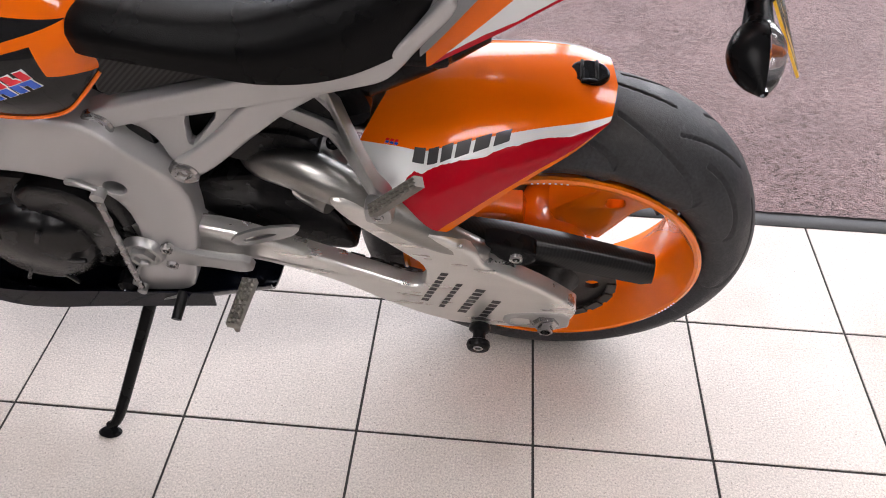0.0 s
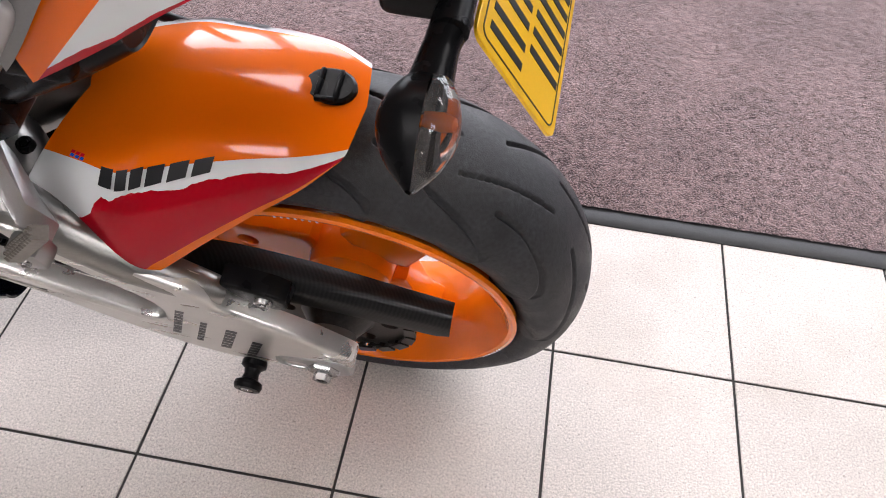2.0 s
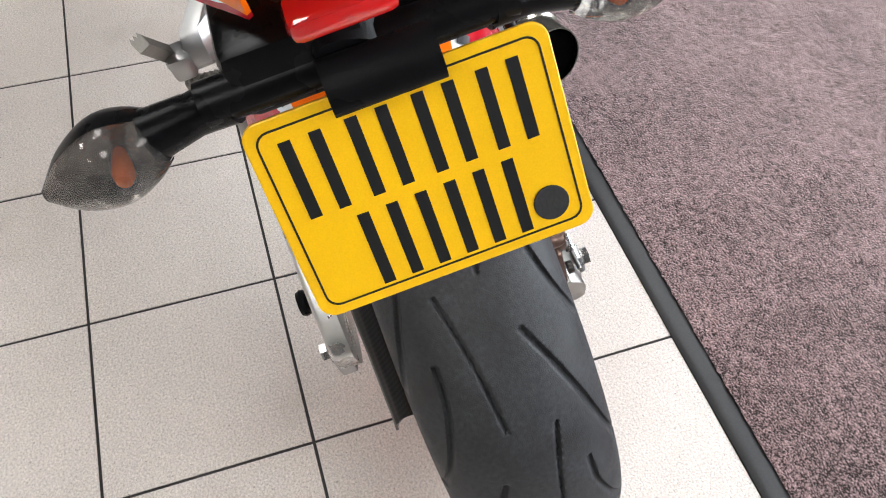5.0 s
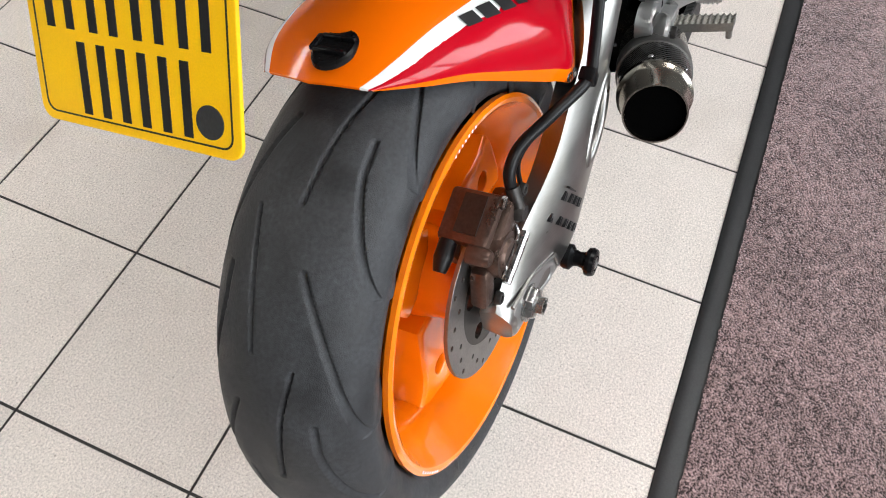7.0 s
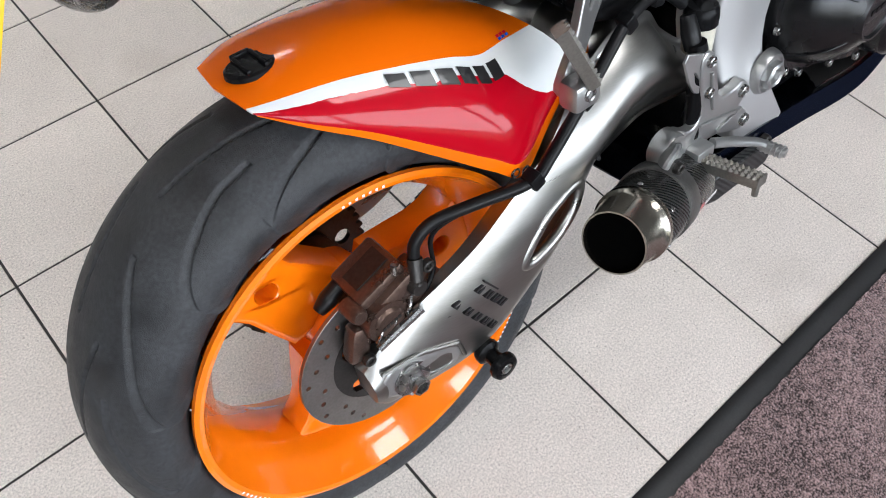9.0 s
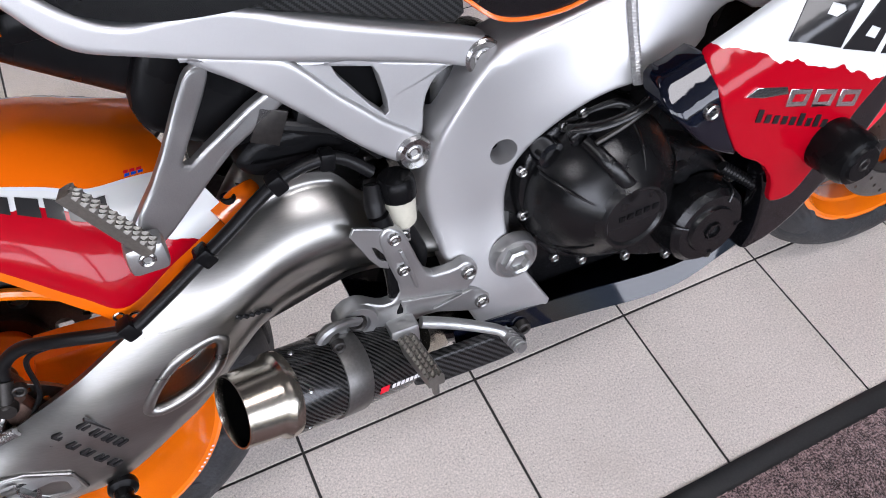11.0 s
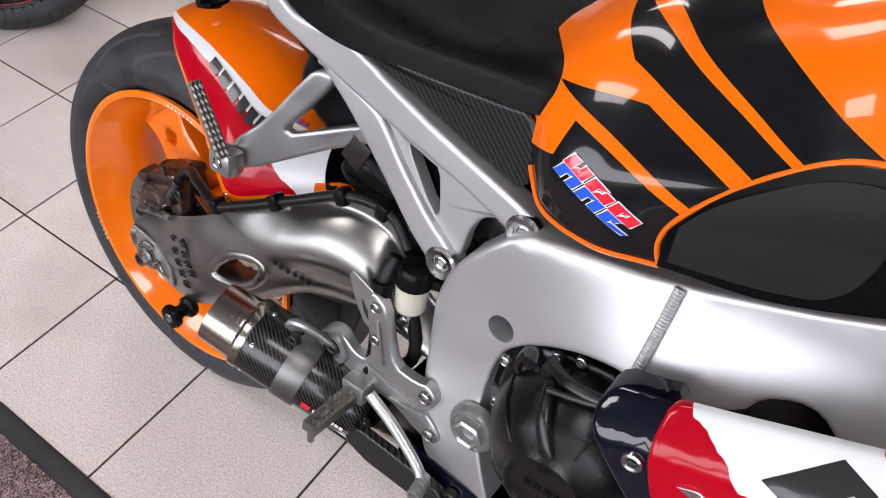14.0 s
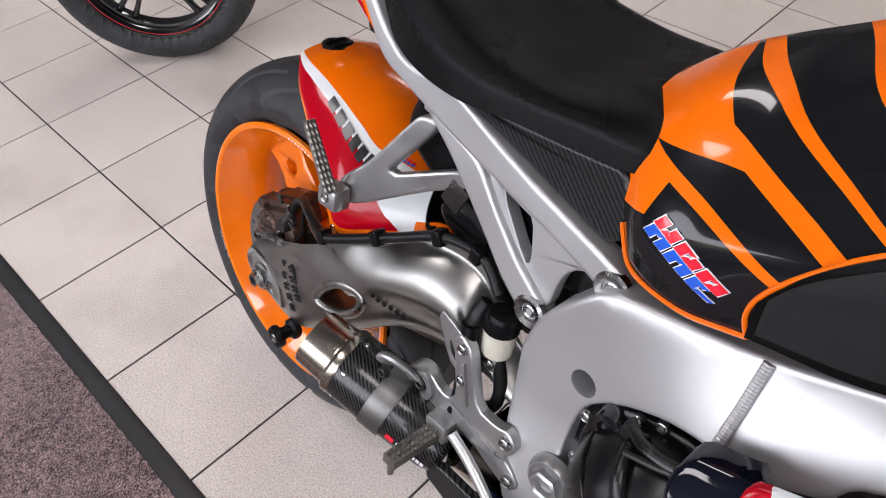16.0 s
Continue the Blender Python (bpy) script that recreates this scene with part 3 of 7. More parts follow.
# ceiling light panels: unseen and assumed, added to fill the room from above
for k, (lx, ly) in enumerate(((-2.0, -0.6), (1.2, -0.6), (-2.0, 2.0), (1.2, 2.0), (-2.0, 4.4), (1.2, 4.4))):
    lamp = thing("fill_ceiling_light", "flat white square ceiling light panel, switched on, unseen and assumed, added as fill light", "light", Matrix.Translation((lx, ly, ROOM_H)), "ceiling lights")
    part("frame", join(*[xf(g_box(*s, 0.002), Matrix.Translation(c)) for s, c in (((1.24, 0.03, 0.03), (0, 0.315, -0.016)), ((1.24, 0.03, 0.03), (0, -0.315, -0.016)), ((0.03, 0.60, 0.03), (0.605, 0, -0.016)), ((0.03, 0.60, 0.03), (-0.605, 0, -0.016)))]), alu_strip, lamp)
    part("diffuser", xf(g_box(1.18, 0.60, 0.012, 0), Matrix.Translation((0, 0, -0.014))), light_panel, lamp)

# entrance carpet
carpet_thing = thing("entrance_mat", "mauve-brown pile entrance carpet with black rubber edging", "carpet")


def carpet_top(u, v):
    x, y = -3.4 + 6.6 * u, -1.205 + 1.17 * v
    w = noise.noise((x * 9, y * 9, 0)) * 0.0012 + noise.noise((x * 60, y * 60, 3)) * 0.0016 + noise.noise((x * 190, y * 190, 5)) * 0.0012
    edge = 0.0035 * noise.noise((x * 80, 0, 1)) if v > 0.999 else 0
    return x, y + edge, 0.0095 + w


top = g_grid(carpet_top, 700, 150)
part("carpet_surface", top, carpet, carpet_thing, sharp=180)
part("backing", slab(-3.4, 3.2, -1.205, -0.036, 0.001, 0.007), rubber_edge, carpet_thing)


def lip(u, v):
    x = -3.4 + 6.6 * u
    ripple = 0.004 * max(0.0, noise.noise((x * 1.7, 2, 0)) - 0.1) + 0.0012 * noise.noise((x * 7, 5, 0))
    y = -0.042 + 0.044 * v + 0.003 * noise.noise((x * 2.3, 9, 0)) * v
    z = 0.0048 * (1 - v ** 6) + 0.0012 + ripple * v
    return x, y, z


part("rubber_edging", g_shell(lip, 220, 8, -0.0008), rubber_edge, carpet_thing, "ribbed black rubber edge strip, slightly wavy")
strip = part("threshold_strip", slab(-3.4, 3.2, -1.245, -1.208, 0.0, 0.011), alu_strip)
tagged(strip, "bright aluminium threshold strip beside the carpet", "strip", kind="structure")
grating = thing("entrance_grating", "dark ribbed entrance grating beyond the carpet", "grating")
rib = None
for k in range(60):
    y = -1.262 - k * 0.026
    if rib is None:
        rib = part("rib", slab(-3.4, 3.2, -0.009, 0.009, 0.0005, 0.010), rubber_edge, grating, m=Matrix.Translation((0, y, 0)))
    else:
        part("rib", rib.data, rubber_edge, grating, m=Matrix.Translation((0, y, 0)))

# ---- the motorcycle: x forward from the rear axle, y to its left, z up in its own plane; it leans on its side stand ----
bike = thing("motorcycle", "orange, red and white sports motorcycle leaning on its side stand", "motorcycle", pose(0.0025, 0.3245, 0.003, -13.5, 0, -1.2))


def tyre_geo(radius, half, bead, n_round=1800, pitches=7, grooved=True):
    """A tyre about the y axis with tread grooves cut into it."""
    ctrl = [(-0.76, 0.0), (-0.90, 0.11), (-0.985, 0.33), (-0.965, 0.49), (-0.870, 0.66), (-0.660, 0.835), (-0.36, 0.962), (0.0, 1.0)]
    ctrl = ctrl + [(-a, b) for a, b in ctrl[-2::-1]]
    ts = [k / (len(ctrl) - 1) for k in range(len(ctrl))]
    m = 220 if grooved else 40
    prof = [(spline(ts, [c[0] for c in ctrl], k / m) * half, bead + spline(ts, [c[1] for c in ctrl], k / m) * (radius - bead)) for k in range(m + 1)]
    py, pr = np.array([p[0] for p in prof]), np.array([p[1] for p in prof])
    ang = np.arange(n_round) * 2 * math.pi / n_round
    depth = np.zeros((n_round, m + 1))
    if grooved:
        arc = ang * radius
        total = 2 * math.pi * radius
        pitch = total / pitches
        k_ = pitch / 0.278
        kinds = ((0.690, ((0.0, 0.58), (0.035, 0.60), (0.070, 0.69), (0.105, 0.80), (0.140, 0.95)), 0.0022),
                 (0.820, ((0.0, 0.34), (0.035, 0.52), (0.080, 0.71), (0.130, 0.86), (0.170, 0.97)), 0.0021),
                 (0.633, ((0.0, 0.36), (0.060, 0.22), (0.130, 0.13)), 0.0015))
        grid_a, grid_y = np.meshgrid(arc, py, indexing="ij")
        one = np.zeros((n_round, m + 1))
        for side in (1, -1):
            for start, knots, width in kinds:
                cuts = [q / (len(knots) - 1) for q in range(len(knots))]
                line = [(k_ * spline(cuts, [p[0] for p in knots], q / 20), spline(cuts, [p[1] for p in knots], q / 20)) for q in range(21)]
                s0 = start * k_ + (0.5 * pitch if side < 0 else 0.0)
                for (a0, y0), (a1, y1) in zip(line, line[1:]):
                    dx = (grid_a - s0 - a0 + total / 2) % total - total / 2
                    dy = grid_y - side * y0 * half
                    ex, ey = a1 - a0, side * (y1 - y0) * half
                    t = np.clip((dx * ex + dy * ey) / (ex * ex + ey * ey), 0, 1)
                    d = np.hypot(dx - t * ex, dy - t * ey)
                    one = np.maximum(one, np.clip((width - d) / 0.0024 + 0.5, 0, 1) * 0.0052)
        for k in range(pitches):
            depth = np.maximum(depth, np.roll(one, round(k * n_round / pitches), axis=0))
    r = pr[None, :] - depth
    x = np.cos(ang)[:, None] * r
    z = np.sin(ang)[:, None] * r
    y = np.broadcast_to(py[None, :], x.shape)
    vs = np.stack([x, y, z], -1).reshape(-1, 3).tolist()
    i, j = np.meshgrid(np.arange(n_round), np.arange(m), indexing="ij")
    i2 = (i + 1) % n_round
    fs = np.stack([i * (m + 1) + j, i2 * (m + 1) + j, i2 * (m + 1) + j + 1, i * (m + 1) + j + 1], -1).reshape(-1, 4).tolist()
    return vs, fs


def rim_geo(lip, half, well):
    prof = [(lip, -half), (lip, -half + 0.006), (lip - 0.012, -half + 0.010), (well + 0.010, -half * 0.56), (well + 0.004, 0), (well + 0.010, half * 0.56), (lip - 0.012, half - 0.010), (lip, half - 0.006), (lip, half),
            (lip - 0.005, half + 0.0015), (lip - 0.010, half), (lip - 0.016, half - 0.012), (lip - 0.024, half - 0.026), (well, half * 0.42), (well - 0.004, 0), (well, -half * 0.42), (lip - 0.024, -half + 0.026), (lip - 0.016, -half + 0.012), (lip - 0.010, -half), (lip - 0.005, -half - 0.0015)]
    return xf(g_lathe(prof, 96, closed=True), RIGHT)


def spoke_geo(angle, r0, r1, w0, w1, thick, hole=0.0):
    """A broad cast spoke in the wheel's plane, at an angle from straight ahead."""
    half = [(r0, -w0), (r0 + (r1 - r0) * 0.35, -w0 * 0.86), (r0 + (r1 - r0) * 0.7, -w1 * 0.9), (r1, -w1 * 1.35), (r1, w1 * 1.35), (r0 + (r1 - r0) * 0.7, w1 * 0.9), (r0 + (r1 - r0) * 0.35, w0 * 0.86), (r0, w0)]
    c, s = math.cos(angle), math.sin(angle)

    def turn(p):
        return p[0] * c - p[1] * s, p[0] * s + p[1] * c
    holes = [[turn(p) for p in circle(r0 + (r1 - r0) * 0.66, 0.0, hole, 12)]] if hole else []
    a = g_plate([turn(p) for p in half], -thick, 0.0, 0.009, holes, 1)
    return join(a, mirrored(a))


WHEEL_Z = 0.310
rear_wheel = part("rear_wheel", xf(g_lathe([(0.0, -0.075), (0.032, -0.075), (0.038, -0.05), (0.055, -0.035), (0.060, 0.0), (0.055, 0.035), (0.05, 0.06), (0.045, 0.075), (0.0, 0.075)], 40), RIGHT), orange_wheel, bike, "orange cast wheel with a wide black tyre", m=Matrix.Translation((0, 0, WHEEL_Z)))
part("tyre", tyre_geo(0.3095, 0.0855, 0.224), rubber, rear_wheel, "wide black sports tyre, scuffed, with curved grooves", sharp=60, m=Matrix.Translation((0, -0.014, 0)))
part("rim", rim_geo(0.228, 0.084, 0.186), orange_wheel, rear_wheel, m=Matrix.Translation((0, -0.0135, 0)))
for a in (127, 247, 7):
    part("spoke", spoke_geo(radians(a), 0.045, 0.19, 0.056, 0.043, 0.027, 0.013), orange_wheel, rear_wheel, m=Matrix.Translation((0, -0.010, 0)))
# drilled rear disc
holes = []
for k in range(30):
    a = 2 * math.pi * k / 30
    rr = (0.084, 0.093, 0.102)[k % 3]
    holes.append(circle(rr * math.cos(a), rr * math.sin(a), 0.0034, 8))
disc = g_plate(circle(0, 0, 0.111, 64), -0.0025, 0.0025, 0.0006, [circle(0, 0, 0.070, 48)] + holes, 0)
part("brake_disc", disc, disc_steel, rear_wheel, "drilled steel brake disc", m=Matrix.Translation((0, -0.100, 0)))
slots = [circle(0.052 * math.cos(a), 0.052 * math.sin(a), 0.011, 8) for a in [2 * math.pi * k / 5 for k in range(5)]]
part("disc_carrier", g_plate(circle(0, 0, 0.072, 40), -0.004, 0.004, 0.001, slots + [circle(0, 0, 0.026, 20)], 0), dark_metal, rear_wheel, m=Matrix.Translation((0, -0.098, 0)))
teeth = [(p * math.cos(2 * math.pi * k / 168), p * math.sin(2 * math.pi * k / 168)) for k in range(168) for p in ((0.101, 0.101, 0.093, 0.093)[k % 4],)]
part("sprocket", g_plate(teeth, 0.004, -0.004, 0.0008, [circle(0.068 * math.cos(a), 0.068 * math.sin(a), 0.012, 12) for a in [2 * math.pi * k / 6 for k in range(6)]] + [circle(0, 0, 0.03, 20)], 0), dark_metal, rear_wheel, "dark steel chain sprocket", m=Matrix.Translation((0, 0.088, 0)))
part("sprocket_hub", xf(g_lathe([(0.0, 0.0), (0.05, 0.0), (0.05, 0.02), (0.03, 0.045), (0.0, 0.045)], 32), at(0, 0.07, 0, LEFT)), dark_metal, rear_wheel)
for side in (1, -1):
    bars = []
    for k in range(7):
        for base in (78, 198, 318):
            a0 = radians(base + k * 2.0)
            q = [(r * math.cos(t), -0.0135 + side * 0.0865, r * math.sin(t)) for r, t in ((0.2215, a0), (0.2245, a0), (0.2245, a0 + radians(0.75)), (0.2215, a0 + radians(0.75)))]
            bars.append(([Vector(v) for v in q], [[0, 1, 2, 3]]))
    for q in bars:
        part("rim_marking", q, white_decal, rear_wheel, m=Matrix.Translation((0, side * 0.0003, 0)))
part("valve", g_tube([(0, -0.03, 0.0), (-0.01, -0.034, -0.018), (-0.016, -0.036, -0.032)], 0.0042, 10), hose_rubber, rear_wheel, m=Matrix.Translation((-0.135, 0.05, 0.125)))

# swingarm
AX = [-0.046, -0.03, 0.03, 0.10, 0.19, 0.28, 0.34, 0.40, 0.43, 0.50, 0.58, 0.60]
AU = [0.338, 0.350, 0.385, 0.428, 0.485, 0.540, 0.572, 0.566, 0.530, 0.478, 0.455, 0.430]
AL = [0.288, 0.268, 0.256, 0.274, 0.330, 0.392, 0.408, 0.418, 0.415, 0.398, 0.386, 0.41]
window_r = [(0.242, 0.448), (0.253, 0.436), (0.241, 0.406), (0.209, 0.382), (0.171, 0.371), (0.156, 0.379), (0.170, 0.402), (0.200, 0.434)]
window_edge = chaikin(window_r, 2)


def ease(t):
    t = min(1.0, max(0.0, t))
    return t * t * (3 - 2 * t)


def tail_in(x):
    """The arms draw in towards the axle."""
    return 0.022 * ease((0.13 - x) / 0.14)


def arm_loop(x, w):
    """The right arm's section at x: w from 0 round the outer face and back along the inner one."""
    zu, zl = spline(AX, AU, x), spline(AX, AL, x)
    deep = ease((x - 0.20) / 0.14)
    back = 0.10 * max(0.0, x - 0.27) ** 1.2 + tail_in(x)
    inner = -0.128 + back - 0.006 * ease((0.13 - x) / 0.14)
    if w >= 0.75:
        t = (w - 0.75) / 0.25
        return Vector((x, inner, zl + 0.006 + (zu - zl - 0.012) * t))
    v = w / 0.75
    lean = (0.014 + 0.044 * deep) * max(0.0, 1 - v / 0.42) ** 2 + (0.010 + 0.012 * deep) * max(0.0, (v - 0.80) / 0.20) ** 2
    hollow = 0.030 * deep * ease((v - 0.42) / 0.40) + 0.004 * (1 - deep) * math.sin(v * math.pi) * -1
    return Vector((x, min(inner - 0.002, -0.168 + back + lean + hollow), zu + (zl - zu) * v))


def arm_y(x, z):
    """Where the arm's outer face lies."""
    zu, zl = spline(AX, AU, x), spline(AX, AL, x)
    return arm_loop(x, 0.75 * min(1.0, max(0.0, (zu - z) / (zu - zl)))).y


NA, NW = 150, 64
vs = [arm_loop(AX[0] + (AX[-1] - AX[0]) * i / NA, j / NW) for i in range(NA + 1) for j in range(NW)]
fs = []
for i in range(NA):
    for j in range(NW):
        q = [i * NW + j, (i + 1) * NW + j, (i + 1) * NW + (j + 1) % NW, i * NW + (j + 1) % NW]
        mid = sum((vs[k] for k in q), Vector()) / 4
        if not inside((mid.x, mid.z), window_edge):
            fs.append(q)
fs += [list(range(NW)), [NA * NW + j for j in range(NW)]]
swingarm = part("swingarm", (vs, fs), brushed, bike, "brushed aluminium swingarm with welded braces", sharp=50)
ring_ = [(x, -0.1675 + 0.012 * ease((x - 0.20) / 0.14), z) for x, z in window_edge[::2]]
part("window_rim", g_tube(ring_ + ring_[:2], 0.0075, 10, 3, flat=1.0), brushed, swingarm, "rounded rim of the opening", sharp=70)
n = len(window_edge)
wall = [Vector((x, y, z)) for y in (-0.166, -0.127) for x, z in window_edge]
part("window_wall", (wall, [[k, (k + 1) % n, n + (k + 1) % n, n + k] for k in range(n)]), brushed, swingarm, sharp=60)
hump = g_tube([(0.26, -0.092, 0.455), (0.31, -0.082, 0.492), (0.365, -0.050, 0.520), (0.42, 0.0, 0.500), (0.36, 0.055, 0.515), (0.30, 0.095, 0.50)], [0.036, 0.046, 0.056, 0.055, 0.050, 0.035], 24, 8)
part("cross_brace", hump, brushed, swingarm, sharp=60)
part("pivot_tube", xf(g_lathe([(0.0, -0.15), (0.045, -0.15), (0.045, 0.15), (0.0, 0.15)], 28), at(0.575, 0, 0.42)), cast_silver, swingarm)
swing_l = [(-0.043, 0.345), (-0.026, 0.363), (0.014, 0.398), (0.064, 0.429), (0.100, 0.450), (0.112, 0.481), (0.157, 0.508), (0.22, 0.541), (0.27, 0.573), (0.30, 0.575), (0.285, 0.540), (0.22, 0.476), (0.175, 0.43), (0.185, 0.362), (0.265, 0.402), (0.357, 0.435), (0.46, 0.46), (0.58, 0.455), (0.60, 0.42), (0.56, 0.39), (0.42, 0.395), (0.308, 0.367), (0.228, 0.312), (0.177, 0.284), (0.13, 0.270), (0.06, 0.273), (0.019, 0.275), (-0.023, 0.286), (-0.036, 0.309)]
arm_l = g_plate(swing_l, 0.160, 0.134, 0.007, (), 2, bend=lambda x, z: -0.10 * max(0.0, x - 0.27) ** 1.2)
part("left_arm", arm_l, satin_alloy_lit, swingarm, sharp=40)
part("left_brace", g_tube([(0.10, 0.138, 0.450), (0.18, 0.140, 0.500), (0.26, 0.132, 0.552), (0.33, 0.115, 0.572), (0.39, 0.085, 0.555), (0.42, 0.05, 0.52)], [0.016, 0.024, 0.027, 0.029, 0.03, 0.03], 20, 8), brushed, swingarm, sharp=60)


def weld_line(a, b, r=0.0028, step=0.0055):
    a, b = Vector(a), Vector(b)
    n = max(2, int((b - a).length / step))
    pts, rad = [], []
    for k in range(n * 2 + 1):
        pts.append(a + (b - a) * (k / (n * 2)))
        rad.append(r if k % 2 else r * 0.90)
    return g_tube(pts, rad, 8, 2)


# chain adjuster plates, axle, spools
for side in (-1, 1):
    y = side * (0.172 if side < 0 else 0.162)
    ya = y - side * (0.021 if side < 0 else 0.004)
    turn = RIGHT if side < 0 else LEFT
    slot = g_plate([(-0.036, 0.282), (0.050, 0.279), (0.066, 0.294), (0.062, 0.318), (0.02, 0.330), (-0.034, 0.336)], y, y - side * 0.02, 0.004, [[(0.022, 0.288), (0.052, 0.288), (0.052, 0.310), (0.022, 0.310)]], 1, bend=lambda x, z: tail_in(x) if side < 0 else 0.0)
    part("axle_plate", slot, cast_silver, swingarm, "alloy axle adjuster plate")
    part("adjuster_block", xf(g_box(0.020, 0.012, 0.022, 0.002), Matrix.Translation((0.044, side * 0.148, 0.299))), dark_metal, swingarm)
    nut = g_lathe([(0.0, 0.012), (0.0075, 0.012), (0.0085, 0.020), (0.0115, 0.020), (0.0115, 0.012), (0.019, 0.010), (0.021, 0.006), (0.021, 0.0)], 6)
    part("axle_nut", join(xf(nut, at(0, ya, 0.303, turn)), xf(g_lathe([(0.0, 0.003), (0.024, 0.003), (0.024, -0.002)], 24), at(0, ya, 0.303, turn))), steel, swingarm)
    spool = g_lathe([(0.0, 0.0), (0.015, 0.0), (0.0165, 0.004), (0.0165, 0.010), (0.011, 0.014), (0.0095, 0.020), (0.011, 0.027), (0.0175, 0.031), (0.0185, 0.036), (0.0165, 0.041), (0.010, 0.042), (0.009, 0.039), (0.0, 0.039)], 24)
    ys = side * 0.158
    stand_spool = part("paddock_spool", xf(spool, at(0.098, ys, 0.270, turn)), black_plastic, bike, "black paddock stand spool")
    bolt(stand_spool, 0.098, ys + side * 0.0405, 0.270, turn, 1.0)
part("weld", join(weld_line((-0.034, -0.1490, 0.338), (0.02, -0.1515, 0.333)), weld_line((0.02, -0.1515, 0.333), (0.062, -0.1615, 0.321)), weld_line((0.062, -0.1615, 0.321), (0.068, -0.1625, 0.292))), brushed, swingarm)
# maker's marks on the arm, as plain bars
marks = []


def slanted(x, z, w, h, dx, dz):
    """A bar whose long way is (dx, dz)."""
    d = Vector((dx, dz)).normalized()
    n = Vector((-d.y, d.x))
    p = Vector((x, z))
    return [tuple(p), tuple(p + d * w), tuple(p + d * w + n * h + d * h * 0.25), tuple(p + n * h + d * h * 0.25)]


for k in range(5):
    x0, z0 = 0.063 + 0.0088 * k, 0.379 - 0.0137 * k
    for j in range(2):
        marks.append(g_plate(slanted(x0 + 0.0032 * j, z0 - 0.0052 * j, 0.0030, 0.0105, 0.53, -0.85), arm_y(x0 + 0.005, z0) - 0.0030, arm_y(x0 + 0.005, z0) + 0.001, 0.0001, (), 0))
    marks.append(g_plate(slanted(x0, z0, 0.0085, 0.0022, 0.53, -0.85), arm_y(x0 + 0.005, z0) - 0.0030, arm_y(x0 + 0.005, z0) + 0.001, 0.0001, (), 0))
for k in range(4):
    x0, z0 = 0.090 + 0.0078 * k, 0.388 - 0.0115 * k
    for j in range(2):
        marks.append(g_plate(slanted(x0 + 0.0030 * j, z0 - 0.0047 * j, 0.0030, 0.0110, 0.55, -0.83), arm_y(x0 + 0.005, z0) - 0.0030, arm_y(x0 + 0.005, z0) + 0.001, 0.0001, (), 0))
marks.append(g_plate(slanted(0.100, 0.399, 0.044, 0.0020, 0.55, -0.83), arm_y(0.11, 0.39) - 0.0030, arm_y(0.11, 0.39) + 0.001, 0.0001, (), 0))
for k in range(6):
    x0, z0 = 0.270 + 0.0062 * k, 0.4630 - 0.0058 * k
    y0 = arm_y(x0 + 0.003, z0)
    marks.append(g_plate(slanted(x0, z0, 0.0058, 0.0030, 0.73, -0.68), y0 - 0.0030, y0 + 0.001, 0.0001, (), 0))
pieces("maker_mark", marks, black_decal, swingarm)
marks = []
for cx, cz, n, tall in ((0.188, 0.338, 8, 0.010), (0.162, 0.322, 7, 0.008), (0.134, 0.311, 7, 0.013), (0.105, 0.292, 6, 0.012)):
    for k in range(n):
        x0, z0 = cx - 0.0040 * k, cz + 0.0112 * k
        marks.append(g_plate(slanted(x0, z0, 0.0082, tall, -0.34, 0.94), 0.1606, 0.1590, 0.0001, (), 0))
pieces("maker_mark", marks, black_decal, swingarm)

# rear mudguard
HR = [(-0.047, 0.645), (0.0, 0.656), (0.047, 0.657), (0.093, 0.653), (0.143, 0.645), (0.183, 0.632), (0.213, 0.619), (0.245, 0.603)]
HE = [(-0.036, 0.057, 0.636), (0.0, 0.085, 0.616), (0.045, 0.105, 0.588), (0.10, 0.125, 0.545), (0.148, 0.145, 0.508), (0.180, 0.153, 0.488), (0.235, 0.135, 0.512), (0.300, 0.112, 0.540)]
HS = [k / 7 for k in range(8)]


def hugger(u, v, lift=0.0):
    """u from rear to front, v from -1 (right edge) over the ridge to 1 (left edge)."""
    xr, zr = spline(HS, [p[0] for p in HR], u), spline(HS, [p[1] for p in HR], u)
    xe, ye, ze = (spline(HS, [p[i] for p in HE], u) for i in range(3))
    a = abs(v) * math.pi / 2
    s = math.sin(a)
    return Vector((xr + (xe - xr) * abs(v), (ye + lift) * s * (1 if v >= 0 else -1), ze + (zr - ze + lift) * math.cos(a) ** 0.85 if a < math.pi / 2 - 1e-6 else ze))


NU, NV = 40, 48
hug = g_shell(lambda u, v: hugger(u, 2 * v - 1), NU, NV, -0.003)
hug_uv = [(i / NU, abs(2 * j / NV - 1)) for i in range(NU + 1) for j in range(NV + 1)] * 2
mudguard = part("rear_mudguard", hug, HUG, bike, "glossy orange mudguard with white and red bands", sharp=50, uv=hug_uv)


def patch(u0, u1, v0, v1, slant=0.0, lift=0.0012, n=4):
    """A thin mark lying on the mudguard."""
    vs, fs = g_grid(lambda a, b: hugger(u0 + (u1 - u0) * a + slant * b, v0 + (v1 - v0) * b, lift), n, n)
    return vs, fs


